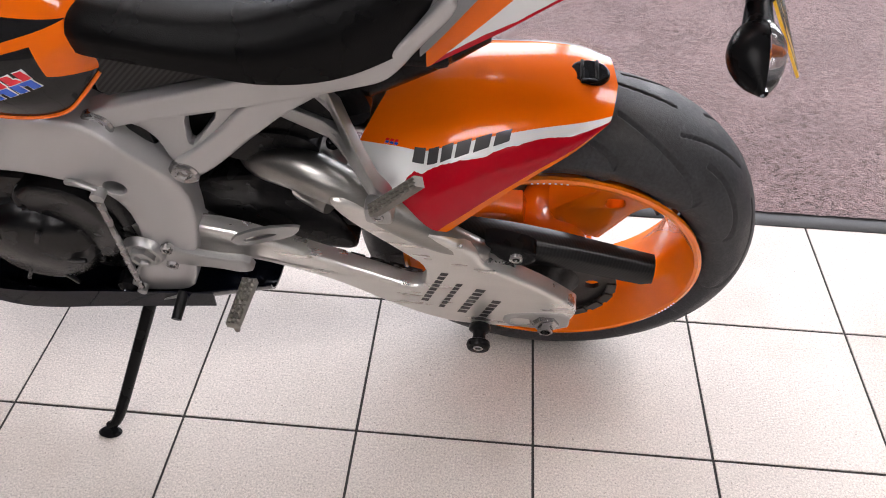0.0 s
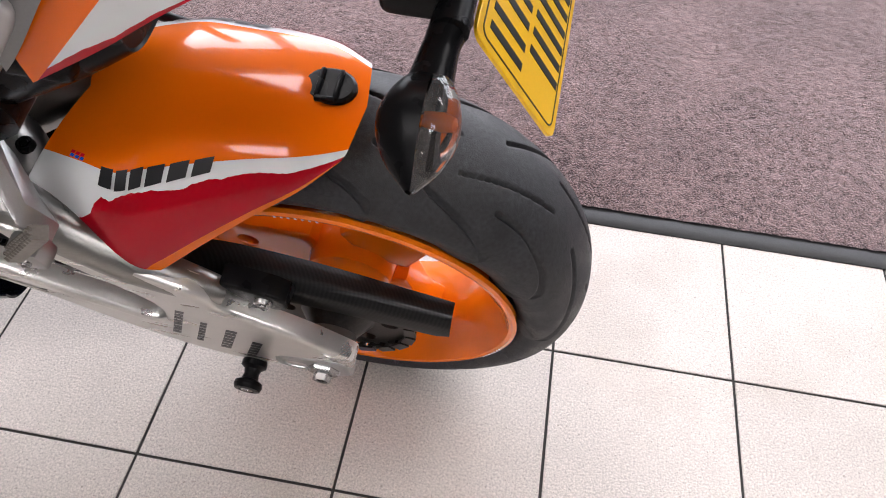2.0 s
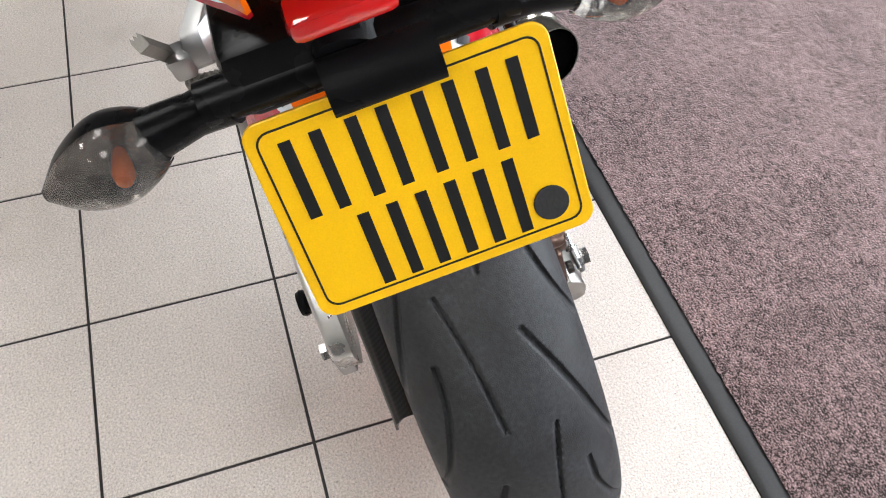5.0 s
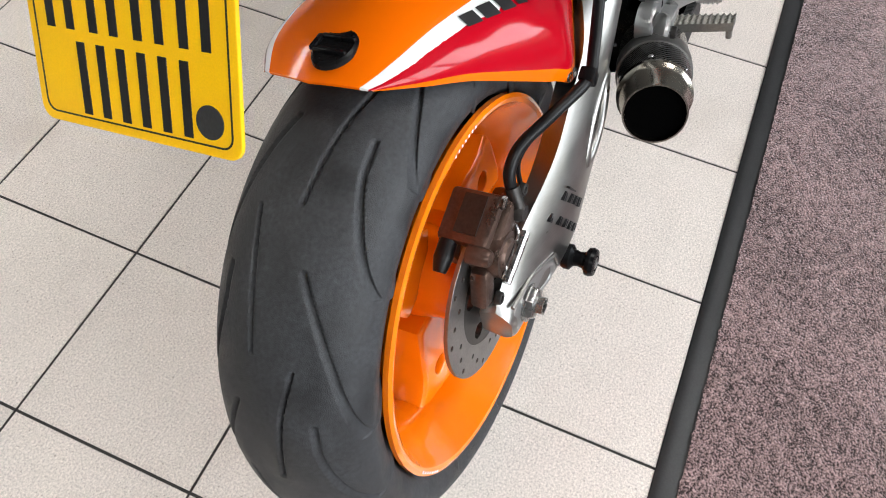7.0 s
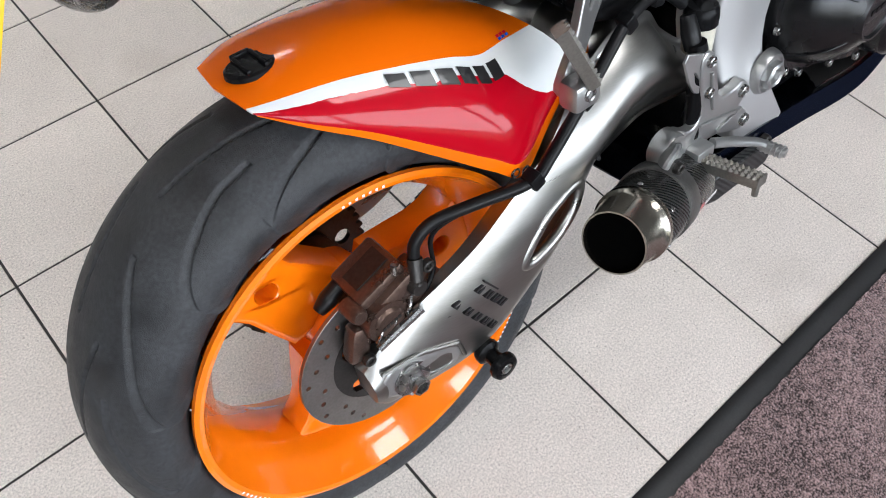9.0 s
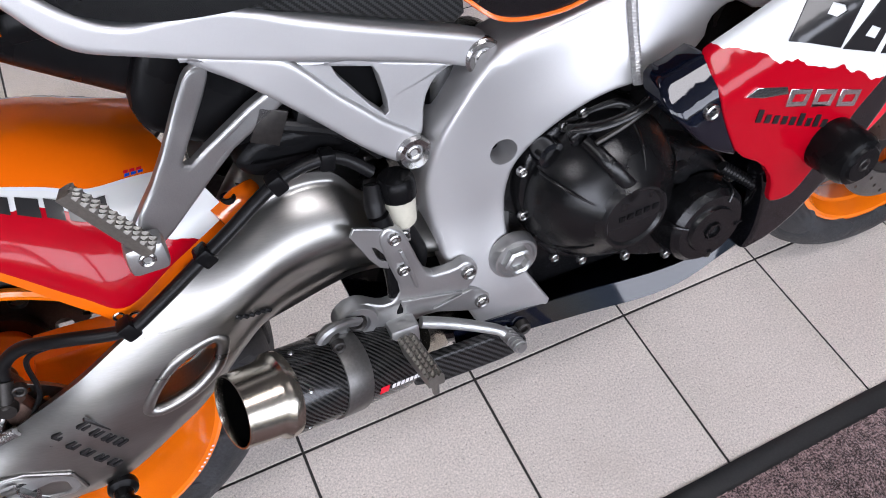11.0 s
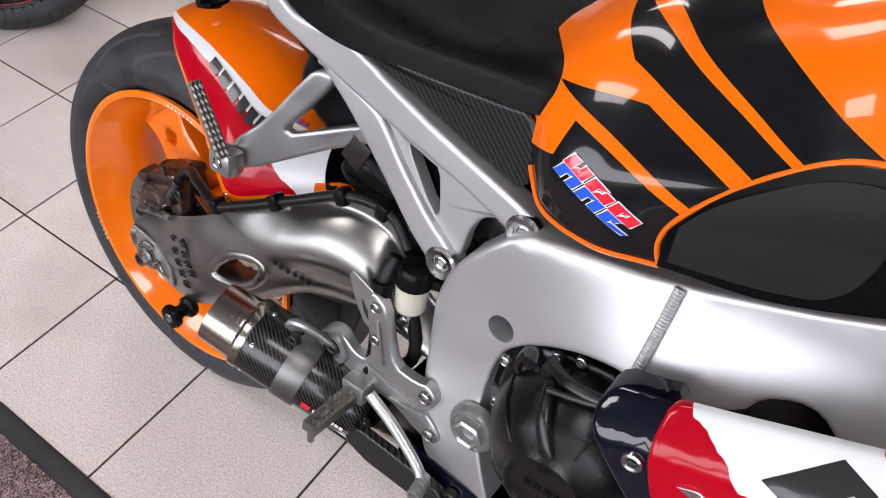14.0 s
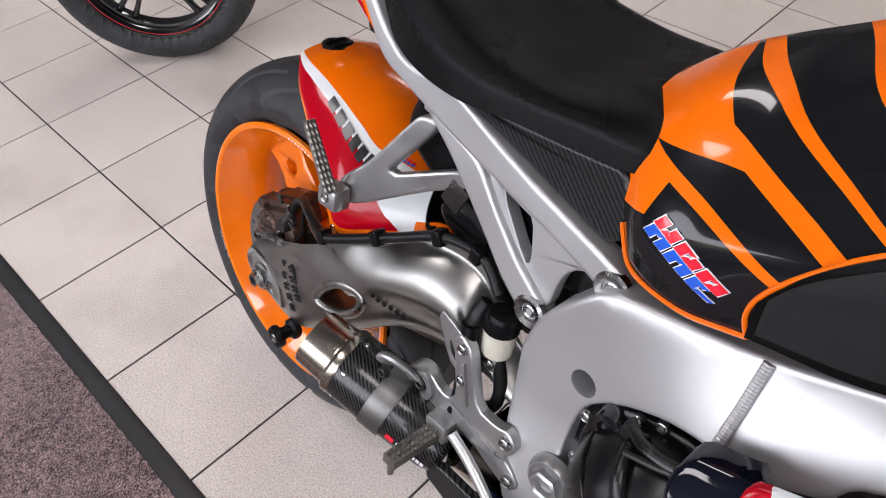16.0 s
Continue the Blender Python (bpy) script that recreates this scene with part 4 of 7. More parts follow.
for side in (-1, 1):
    for k in range(6):
        u0 = LET_U0 + LET_DU * k
        v0 = LET_V0 + LET_DV * k + (0.03 if side < 0 else -0.035)
        part("letter_block", patch(u0, u0 + LET_W, side * v0, side * (v0 + LET_H), 0.006 * side), black_decal, mudguard)
    for k in range(3):
        u0 = 0.842 + 0.020 * k
        part("team_mark", patch(u0, u0 + 0.015, side * 0.385, side * 0.402, 0.004 * side, n=2), red_decal, mudguard)
        part("team_mark", patch(u0, u0 + 0.015, side * 0.404, side * 0.421, 0.004 * side, n=2), blue_decal, mudguard)
for x, y, z, turn in ((0.170, -0.152, 0.497, RIGHT), (0.183, -0.1525, 0.492, RIGHT)):
    bolt(mudguard, x, y, z, turn, 0.75)
tab = part("mount_tab", g_tube([(0.285, -0.118, 0.548), (0.312, -0.105, 0.556), (0.33, -0.09, 0.556)], [0.012, 0.012, 0.007], 12, 5, flat=0.35), orange, mudguard)
bolt(mudguard, 0.300, -0.105, 0.560, Matrix.Identity(4), 1.0, black_plastic)
# sticky action-camera mount on the tail of the mudguard
mount = part("camera_mount", xf(g_lathe([(0.0, 0.004), (0.019, 0.004), (0.0215, 0.002), (0.022, -0.002), (0.0, -0.002)], 28), Matrix.Translation((-0.010, -0.010, 0.6525)) @ Matrix.Diagonal((1.2, 0.95, 1, 1))), black_plastic, bike, "black adhesive camera mount, empty")
for dx in (-0.009, 0.009):
    part("clip_rail", xf(g_box(0.005, 0.034, 0.005, 0.0018), Matrix.Translation((-0.010 + dx, -0.010, 0.6575))), black_plastic, mount)
part("stop", xf(g_box(0.020, 0.006, 0.005, 0.0018), Matrix.Translation((-0.010, 0.008, 0.6575))), black_plastic, mount)

# main frame
fr = [(1.020, 0.815), (1.060, 0.735), (0.960, 0.672), (0.905, 0.650), (0.872, 0.645), (0.849, 0.660), (0.830, 0.660), (0.809, 0.650), (0.800, 0.632), (0.760, 0.615), (0.713, 0.608), (0.692, 0.605), (0.665, 0.596), (0.636, 0.579), (0.608, 0.557), (0.588, 0.534), (0.579, 0.505), (0.577, 0.460), (0.584, 0.420), (0.605, 0.375), (0.632, 0.328), (0.590, 0.314), (0.549, 0.320), (0.524, 0.345), (0.503, 0.430), (0.492, 0.495), (0.491, 0.540), (0.506, 0.590), (0.535, 0.630), (0.568, 0.668), (0.622, 0.680), (0.708, 0.697), (0.800, 0.726), (0.864, 0.752), (0.950, 0.795)]
HOLE = circle(0.5765, 0.5555, 0.0150, 18)


def frame_bend(x, z):
    """The spar leans out towards its lower edge, the pivot casting towards its foot."""
    return -0.018 * ease((0.50 - z) / 0.14) + 0.03 * max(0.0, z - 0.66) - 0.036 * ease((0.715 - z) / 0.14) * ease((x - 0.56) / 0.20) + 0.006 * ease((x - 0.80) / 0.2) + 0.014 * ease((0.535 - x) / 0.055) ** 2 + 0.010 * ease((z - 0.655 - 0.25 * (x - 0.57)) / 0.03) * ease((0.75 - x) / 0.1)


side_r = g_plate(fr, -0.163, -0.106, 0.0042, [HOLE], 1, bend=frame_bend, hole_bevel=0.12, step=0.010)
main_frame = part("main_frame", side_r, silver, bike, "silver aluminium twin-spar frame", sharp=40)
part("left_spar", mirrored(side_r, -0.010), silver, main_frame, sharp=40)
part("weld_bead", join(weld_line((0.7165, -0.1640, 0.698), (0.7160, -0.1770, 0.655), 0.0056, 0.0030), weld_line((0.7160, -0.1770, 0.655), (0.7145, -0.1945, 0.610), 0.0056, 0.0030)), silver, main_frame, "thick weld bead")
nut = g_lathe([(0.0, 0.004), (0.010, 0.004), (0.012, 0.010), (0.0155, 0.012), (0.019, 0.010), (0.019, 0.0)], 6)
for side in (-1, 1):
    turn = RIGHT if side < 0 else LEFT
    y = side * 0.1815 if side < 0 else 0.170
    part("pivot_nut", join(xf(nut, at(0.582, y, 0.419, turn)), xf(g_lathe([(0.0, 0.001), (0.0215, 0.001), (0.024, 0.0035), (0.0265, 0.003), (0.030, -0.003), (0.031, -0.010)], 40), at(0.582, y, 0.419, turn))), cast_silver, main_frame, "large alloy pivot nut")
part("hole_back", xf(g_lathe([(0.0, 0.0), (0.021, 0.0), (0.021, -0.004)], 24), at(0.5765, -0.122, 0.5555)), engine_black, main_frame)
bolt(main_frame, 0.575, -0.125, 0.561, RIGHT, 0.9)
part("cross_frame", xf(g_box(0.05, 0.24, 0.09, 0.01), Matrix.Translation((0.54, 0, 0.60))), engine_black, main_frame)

# rear subframe
upper_rail = [(0.150, 0.862), (0.185, 0.818), (0.216, 0.784), (0.240, 0.766), (0.262, 0.758), (0.300, 0.759), (0.333, 0.759), (0.360, 0.751), (0.388, 0.739), (0.438, 0.722), (0.495, 0.703), (0.550, 0.685), (0.577, 0.674), (0.583, 0.658), (0.568, 0.643), (0.549, 0.651), (0.494, 0.671), (0.437, 0.687), (0.381, 0.699), (0.311, 0.717), (0.262, 0.732), (0.222, 0.744), (0.203, 0.762), (0.180, 0.795), (0.140, 0.845)]
lower_rail = [(0.285, 0.732), (0.298, 0.717), (0.333, 0.692), (0.348, 0.679), (0.393, 0.636), (0.436, 0.592), (0.470, 0.564), (0.487, 0.558), (0.503, 0.573), (0.497, 0.590), (0.460, 0.618), (0.440, 0.638), (0.419, 0.658), (0.392, 0.690), (0.375, 0.706)]
web = [(0.322, 0.713), (0.381, 0.697), (0.460, 0.678), (0.552, 0.652), (0.535, 0.654), (0.516, 0.645), (0.504, 0.624), (0.500, 0.584), (0.486, 0.574), (0.440, 0.626), (0.379, 0.674)]
web_hole = [(0.412, 0.686), (0.436, 0.684), (0.458, 0.676), (0.468, 0.624), (0.461, 0.619)]


def rail_bend(x, z):
    """The rails draw in towards the tail; their faces tip back along the lower edge."""
    return 0.012 * max(0.0, 0.45 - x) / 0.2


sub_r = g_plate(web, -0.136, -0.120, 0.003, [web_hole], 1, bend=rail_bend)
up_r = g_plate(upper_rail, -0.145, -0.118, 0.0050, (), 2, bend=rail_bend, step=0.010)
low_r = g_plate(lower_rail, -0.1440, -0.122, 0.0050, (), 2, bend=rail_bend, step=0.010)
subframe = part("subframe", sub_r, silver, bike, "silver cast subframe beneath the seat", sharp=40)
part("upper_rail", up_r, silver, subframe, sharp=40)
part("lower_rail", low_r, silver, subframe, sharp=40)
part("left_web", mirrored(sub_r, -0.010), silver, subframe, sharp=40)
part("left_upper_rail", mirrored(up_r, -0.010), silver, subframe, sharp=40)
part("left_lower_rail", mirrored(low_r, -0.010), silver, subframe, sharp=40)
ring = g_lathe([(0.0, -0.001), (0.009, -0.001), (0.0105, 0.003), (0.0165, 0.0045), (0.0195, 0.002), (0.0195, -0.006)], 24)
for x, z in ((0.565, 0.658), (0.485, 0.574)):
    boss = part("boss", join(xf(ring, at(x, -0.144, z, RIGHT))), steel, subframe)
    bolt(boss, x, -0.144, z, RIGHT, 1.0)
    boss = part("boss", join(xf(ring, at(x, 0.134, z, LEFT))), steel, subframe)
    bolt(boss, x, 0.134, z, LEFT, 1.0)

def footrest(sign, x, y0, y1, z0, z1, dx, feeler=True):
    """A flat bar with rows of low teeth on its top, tapering outwards."""
    n, rows = 21, 3
    out = []
    for k in range(n + 1):
        t = k / n
        w = 0.0105 - 0.0015 * t
        c = Vector((x + dx * t, y0 + (y1 - y0) * t, z0 + (z1 - z0) * t))
        ring_ = [c + Vector((-w, 0, -0.007)), c + Vector((w, 0, -0.007))]
        for j in range(rows * 2 + 1):
            tooth = 0.0050 if (j % 2 and k % 2) else 0.0
            ring_.append(c + Vector((w - 2 * w * j / (rows * 2), 0, 0.006 + tooth)))
        out.append(ring_)
    m_ = len(out[0])
    vs = [v for r in out for v in r]
    fs = [[k * m_ + j, k * m_ + (j + 1) % m_, (k + 1) * m_ + (j + 1) % m_, (k + 1) * m_ + j] for k in range(n) for j in range(m_)]
    fs += [list(range(m_)), [n * m_ + j for j in range(m_)]]
    if not feeler:
        return vs, fs
    return join((vs, fs), g_tube([(x + dx * 0.97, y1 - sign * 0.006, z1), (x + dx, y1 - sign * 0.005, z1 - 0.024)], [0.005, 0.004], 8, 3))


# passenger footrests
for side in (-1, 1):
    sg = side
    pb = [(0.205, 0.588), (0.216, 0.612), (0.247, 0.643), (0.288, 0.708), (0.298, 0.716), (0.314, 0.712), (0.311, 0.698), (0.277, 0.650), (0.268, 0.638), (0.278, 0.634), (0.352, 0.672), (0.375, 0.684), (0.386, 0.676), (0.376, 0.662), (0.300, 0.617), (0.262, 0.594), (0.238, 0.580), (0.214, 0.574)]
    geo = g_plate(pb, -0.180, -0.169, 0.0040, (), 1, bend=lambda x, z: min(0.046, 0.5 * max(0.0, x - 0.22)), step=0.012)
    if side > 0:
        geo = mirrored(g_plate(pb, -0.184, -0.161, 0.0040, (), 1, bend=lambda x, z: min(0.074, 1.2 * max(0.0, x - 0.222)), step=0.012))
    bracket = part("passenger_footrest_bracket", geo, cast_silver, bike, "silver cast passenger footrest bracket", m=Matrix.Translation((0.008, -0.008, 0.012) if side > 0 else (0, 0, 0)))
    way, tread = (Vector((-0.50, 0.0, 0.866)), Vector((0.80, -0.38, 0.46)).normalized()) if side < 0 else (Vector((-0.662, 0.0, 0.749)), Vector((0.69, 0.38, 0.61)).normalized())
    across = tread.cross(-way)
    turn_m = Matrix(((across.x, -way.x, tread.x, 0.224), (across.y, -way.y, tread.y, side * 0.202), (across.z, -way.z, tread.z, 0.600), (0, 0, 0, 1)))
    bar = xf(footrest(-1, 0.0, 0.0, -0.086, 0.0, 0.0, 0.0, False), turn_m @ Matrix.Diagonal((0.72, 1, 0.9, 1)))
    part("footrest", bar, peg_metal, bracket, "folded alloy footrest with toothed face")
    part("hinge", xf(g_box(0.034, 0.026, 0.030, 0.006), Matrix.Translation((0.218, side * 0.192, 0.590))), cast_silver, bracket)
    bolt(bracket, 0.218, side * 0.2055, 0.592, RIGHT if side < 0 else LEFT, 0.9)

# rider footrest plate, right
hp = [(0.372, 0.415), (0.378, 0.437), (0.400, 0.437), (0.418, 0.424), (0.432, 0.424), (0.440, 0.440), (0.430, 0.482), (0.424, 0.516), (0.434, 0.528), (0.452, 0.515), (0.462, 0.478), (0.474, 0.442), (0.505, 0.440), (0.520, 0.446), (0.535, 0.432), (0.530, 0.414), (0.520, 0.404), (0.535, 0.395), (0.550, 0.378), (0.540, 0.360), (0.520, 0.366), (0.470, 0.388), (0.440, 0.378), (0.405, 0.385)]
plate_r = part("footrest_plate", g_plate(hp, -0.193, -0.180, 0.0035, (), 1), cast_silver, bike, "silver cast right footrest plate", m=Matrix.Translation((0, 0.009, -0.003)))
part("heel_guard", g_plate([(0.390, 0.541), (0.440, 0.521), (0.446, 0.510), (0.436, 0.468), (0.418, 0.478)], -0.190, -0.1865, 0.0012, [[(0.415, 0.512), (0.437, 0.478), (0.422, 0.486)]], 1), cast_silver, plate_r, "thin alloy heel guard")
for x, z, s in ((0.521, 0.429, 1.05), (0.536, 0.377, 1.05), (0.440, 0.511, 0.85), (0.446, 0.466, 0.85)):
    bolt(plate_r, x, -0.196, z, RIGHT, s)
part("pivot_boss", xf(g_lathe([(0.0, 0.006), (0.012, 0.006), (0.014, 0.010), (0.022, 0.010), (0.024, 0.006), (0.024, -0.012)], 28), at(0.387, -0.188, 0.414)), cast_silver, plate_r)
bolt(plate_r, 0.387, -0.196, 0.414, RIGHT, 1.3, dark_metal)
part("plate_ribs", join(xf(g_box(0.075, 0.004, 0.004, 0.001), Matrix.Translation((0.475, -0.1945, 0.413)) @ pose(0, 0, 0, 0, 14, 0)), xf(g_box(0.004, 0.004, 0.06, 0.001), Matrix.Translation((0.452, -0.1945, 0.465)) @ pose(0, 0, 0, 0, -14, 0)), xf(g_box(0.05, 0.004, 0.004, 0.001), Matrix.Translation((0.500, -0.1945, 0.398)) @ pose(0, 0, 0, 0, -10, 0))), cast_silver, plate_r)


part("footrest", footrest(-1, 0.433, -0.208, -0.287, 0.380, 0.390, 0.004), peg_metal, plate_r, "ribbed alloy rider footrest")
part("footrest_clevis", xf(g_box(0.034, 0.026, 0.03, 0.005), Matrix.Translation((0.434, -0.200, 0.384))), cast_silver, plate_r)
part("brake_pedal", g_tube([(0.455, -0.205, 0.392), (0.495, -0.208, 0.372), (0.540, -0.218, 0.350), (0.553, -0.224, 0.340)], [0.007, 0.007, 0.0065, 0.006], 12, 6, flat=0.7), cast_silver, plate_r, "silver brake pedal")
part("pedal_tip", g_tube([(0.552, -0.215, 0.338), (0.556, -0.232, 0.337), (0.560, -0.250, 0.337)], [0.0075, 0.008, 0.0065], 12, 5), cast_silver, plate_r)
pieces("grip_rib", [xf(g_lathe([(0.0, -0.001), (0.0092, -0.001), (0.0092, 0.001), (0.0, 0.001)], 14), at(0.5545 + 0.001 * k, -0.221 - 0.006 * k, 0.337)) for k in range(5)], cast_silver, plate_r)
# left footrest plate and gear lever
lp = [(0.545, 0.445), (0.530, 0.430), (0.470, 0.418), (0.430, 0.420), (0.425, 0.395), (0.445, 0.385), (0.480, 0.392), (0.525, 0.392), (0.548, 0.382), (0.560, 0.40), (0.548, 0.42)]
plate_l = part("footrest_plate", g_plate(lp, 0.168, 0.156, 0.0035, (), 1), cast_silver, bike, "silver cast left footrest plate")
for x, z in ((0.543, 0.436), (0.547, 0.394)):
    bolt(plate_l, x, 0.171, z, LEFT, 1.05)
part("footrest", footrest(1, 0.432, 0.178, 0.256, 0.386, 0.394, 0.004), peg_metal, plate_l, "ribbed alloy rider footrest")
part("heel_guard", g_plate([(0.455, 0.452), (0.40, 0.486), (0.346, 0.498), (0.350, 0.485), (0.364, 0.468), (0.444, 0.430)], 0.152, 0.147, 0.0012, [[(0.435, 0.452), (0.405, 0.470), (0.375, 0.476), (0.430, 0.446)]], 1), cast_silver, plate_l, "thin alloy heel guard")
part("chain_slider", g_plate([(0.47, 0.530), (0.40, 0.545), (0.355, 0.535), (0.318, 0.49), (0.288, 0.41), (0.286, 0.375), (0.352, 0.378), (0.414, 0.412), (0.50, 0.436), (0.52, 0.50)], 0.108, 0.050, 0.008, (), 2), black_plastic, swingarm, "black plastic chain slider and cover")
part("inner_web", g_plate([(0.19, 0.345), (0.175, 0.43), (0.24, 0.50), (0.34, 0.52), (0.36, 0.40), (0.28, 0.36)], 0.066, 0.050, 0.004, (), 1), dark_metal, swingarm)
lever = part("gear_lever", g_tube([(0.545, 0.182, 0.330), (0.580, 0.184, 0.316), (0.612, 0.184, 0.312), (0.640, 0.180, 0.325)], [0.006, 0.008, 0.010, 0.011], 12, 6, flat=0.6), cast_silver, bike, "alloy gear lever with black rubber toe piece")
part("toe_piece", g_tube([(0.547, 0.180, 0.331), (0.549, 0.222, 0.322)], [0.0085, 0.0075], 14, 4), hose_rubber, lever)
part("lever_pivot", xf(g_lathe([(0.0, 0.010), (0.008, 0.010), (0.016, 0.004), (0.018, -0.02)], 20), at(0.634, 0.176, 0.328, LEFT)), black_plastic, lever)
part("linkage_rod", g_tube([(0.606, 0.186, 0.335), (0.597, 0.182, 0.45), (0.588, 0.178, 0.560)], 0.0048, 10, 4), steel, lever)
part("rod_end", xf(g_lathe([(0.0, 0.008), (0.009, 0.006), (0.009, -0.008)], 16), at(0.587, 0.174, 0.566, LEFT)), cast_silver, lever)
part("shift_arm", g_tube([(0.587, 0.170, 0.571), (0.608, 0.166, 0.576), (0.626, 0.162, 0.574)], [0.006, 0.008, 0.009], 10, 3, flat=0.6), cast_silver, lever)
part("rod_end", xf(g_lathe([(0.0, 0.006), (0.007, 0.005), (0.007, -0.008)], 12), at(0.605, 0.186, 0.340, LEFT)), cast_silver, lever)
# side stand
foot = Vector((0.7056, 0.3297, 0.0761))
stand = part("side_stand", g_tube([(0.598, 0.120, 0.345), (0.608, 0.150, 0.305), (0.650, 0.236, 0.200), (0.690, 0.308, 0.106), foot + Vector((0.002, -0.008, 0.012))], [0.017, 0.0115, 0.0105, 0.0100, 0.0095], 14, 6, flat=0.75), black_plastic, bike, "black side stand, folded out onto the floor")
part("stand_foot", xf(g_lathe([(0.0, 0.006), (0.010, 0.005), (0.0135, 0.0), (0.0125, -0.003), (0.0, -0.003)], 20), Matrix.Translation(foot + Vector((0.004, 0, 0.0))) @ pose(0, 0, 0, 13.5, 0, 0) @ Matrix.Diagonal((1.5, 0.9, 1, 1))), black_plastic, stand)
part("stand_pivot", xf(g_box(0.075, 0.05, 0.035, 0.008), Matrix.Translation((0.605, 0.115, 0.328))), cast_silver, stand)

# chain and chain guard
links = []
front_c, rear_c, rf, rb = Vector((0.545, 0.430)), Vector((0.0, 0.310)), 0.040, 0.097
path = []
d = front_c - rear_c
base = math.atan2(d.y, d.x)
off = math.acos((rb - rf) / d.length)
a0, a1 = base + off, base + 2 * math.pi - off
step = 0.0079
t_up0 = rear_c + rb * Vector((math.cos(a0), math.sin(a0)))
t_up1 = front_c + rf * Vector((math.cos(a0), math.sin(a0)))
t_lo0 = rear_c + rb * Vector((math.cos(a1), math.sin(a1)))
t_lo1 = front_c + rf * Vector((math.cos(a1), math.sin(a1)))
n = int((t_up1 - t_up0).length / step)
path += [t_up1 + (t_up0 - t_up1) * (k / n) for k in range(n)]
n = int((a1 - a0) * rb / step)
path += [rear_c + rb * Vector((math.cos(a0 + (a1 - a0) * k / n), math.sin(a0 + (a1 - a0) * k / n))) for k in range(n)]
n = int((t_lo1 - t_lo0).length / step)
path += [t_lo0 + (t_lo1 - t_lo0) * (k / n) for k in range(n)]
for k in range(0, len(path) - 2, 2):
    p, q = path[k], path[k + 2]
    ang = math.atan2(q.y - p.y, q.x - p.x)
    w = 0.0115 if (k // 2) % 2 else 0.0085
    mid = (p + q) / 2
    for s in (-1, 1):
        links.append(xf(g_box(0.0235, 0.0028, 0.014, 0), Matrix.Translation((mid.x, 0.088 + s * w, mid.y)) @ pose(0, 0, 0, 0, -math.degrees(ang), 0)))
    links.append(xf(g_lathe([(0.0, -0.009), (0.0055, -0.009), (0.0055, 0.009), (0.0, 0.009)], 8), at(p.x, 0.088, p.y)))
part("chain", join(*links), dark_metal, bike, "greasy dark drive chain")


def guard_fn(u, v):
    x = 0.160 - 0.308 * u
    zt = spline([-0.150, -0.071, 0.0, 0.072, 0.132, 0.160], [0.377, 0.400, 0.420, 0.434, 0.438, 0.430], x)
    yo = 0.101 + 0.017 * (x + 0.148) / 0.308
    low = 0.019 + 0.005 * ease((0.10 - x) / 0.2) - 0.008 * ease((-0.132 - x) / 0.016)
    if v < 0.6:
        t = v / 0.6
        return x, 0.074 + (yo - 0.074) * t, zt + 0.004 * math.sin(t * math.pi) - 0.006 * ease((t - 0.7) / 0.3)
    t = (v - 0.6) / 0.4
    return x, yo + 0.004 * math.sin(t * math.pi / 2), zt - 0.006 - low * t


guard = part("chain_guard", g_shell(guard_fn, 40, 20, -0.003), carbon_fine, bike, "matt black chain guard with carbon weave", sharp=60)
part("guard_bracket", g_plate([(0.105, 0.470), (0.085, 0.475), (0.03, 0.46), (0.028, 0.43), (0.05, 0.42), (0.075, 0.428)], 0.138, 0.112, 0.005, (), 1), black_plastic, guard)
bolt(guard, 0.056, 0.141, 0.445, LEFT, 1.2)

# rear caliper, hoses
caliper = part("rear_caliper", xf(g_lathe([(0.0, 0.0), (0.026, 0.0), (0.028, -0.006), (0.028, -0.044), (0.0, -0.044)], 28), at(-0.002, -0.136, 0.392)), caliper_mat, bike, "dusty bronze single-piston brake caliper")
part("upper_lug", xf(g_box(0.066, 0.030, 0.030, 0.008), Matrix.Translation((0.024, -0.120, 0.417)) @ pose(0, 0, 0, 0, -22, 0)), caliper_mat, caliper)
part("bridge", xf(g_box(0.062, 0.060, 0.016, 0.006), Matrix.Translation((0.006, -0.096, 0.431)) @ pose(0, 0, 0, 0, -20, 0)), caliper_mat, caliper)
part("inner_body", xf(g_box(0.070, 0.022, 0.050, 0.008), Matrix.Translation((0.004, -0.078, 0.408)) @ pose(0, 0, 0, 0, -22, 0)), caliper_mat, caliper)
part("side_lug", xf(g_box(0.030, 0.024, 0.062, 0.008), Matrix.Translation((0.042, -0.120, 0.388)) @ pose(0, 0, 0, 0, -16, 0)), caliper_mat, caliper)
part("lower_lug", xf(g_box(0.026, 0.022, 0.050, 0.007), Matrix.Translation((-0.036, -0.118, 0.372)) @ pose(0, 0, 0, 0, 18, 0)), caliper_mat, caliper)
part("piston_cap", xf(g_lathe([(0.0, 0.0035), (0.0165, 0.0035), (0.0185, 0.001), (0.0200, -0.002)], 28), at(-0.002, -0.1365, 0.392)), caliper_mat, caliper, "round cast piston cap")
part("cap_mark", join(*[xf(g_box(0.0042, 0.0006, 0.0045, 0), Matrix.Translation((-0.012 + 0.0052 * k, -0.1404, 0.391 + 0.0012 * k))) for k in range(5)]), dark_metal, caliper)
part("bleed_nipple", g_tube([(0.020, -0.128, 0.444), (0.018, -0.134, 0.462)], [0.004, 0.0032], 8, 3), steel, caliper)
part("pad_spring", xf(g_box(0.045, 0.026, 0.002, 0), Matrix.Translation((0.004, -0.098, 0.441)) @ pose(0, 0, 0, 0, -20, 0)), dark_metal, caliper)
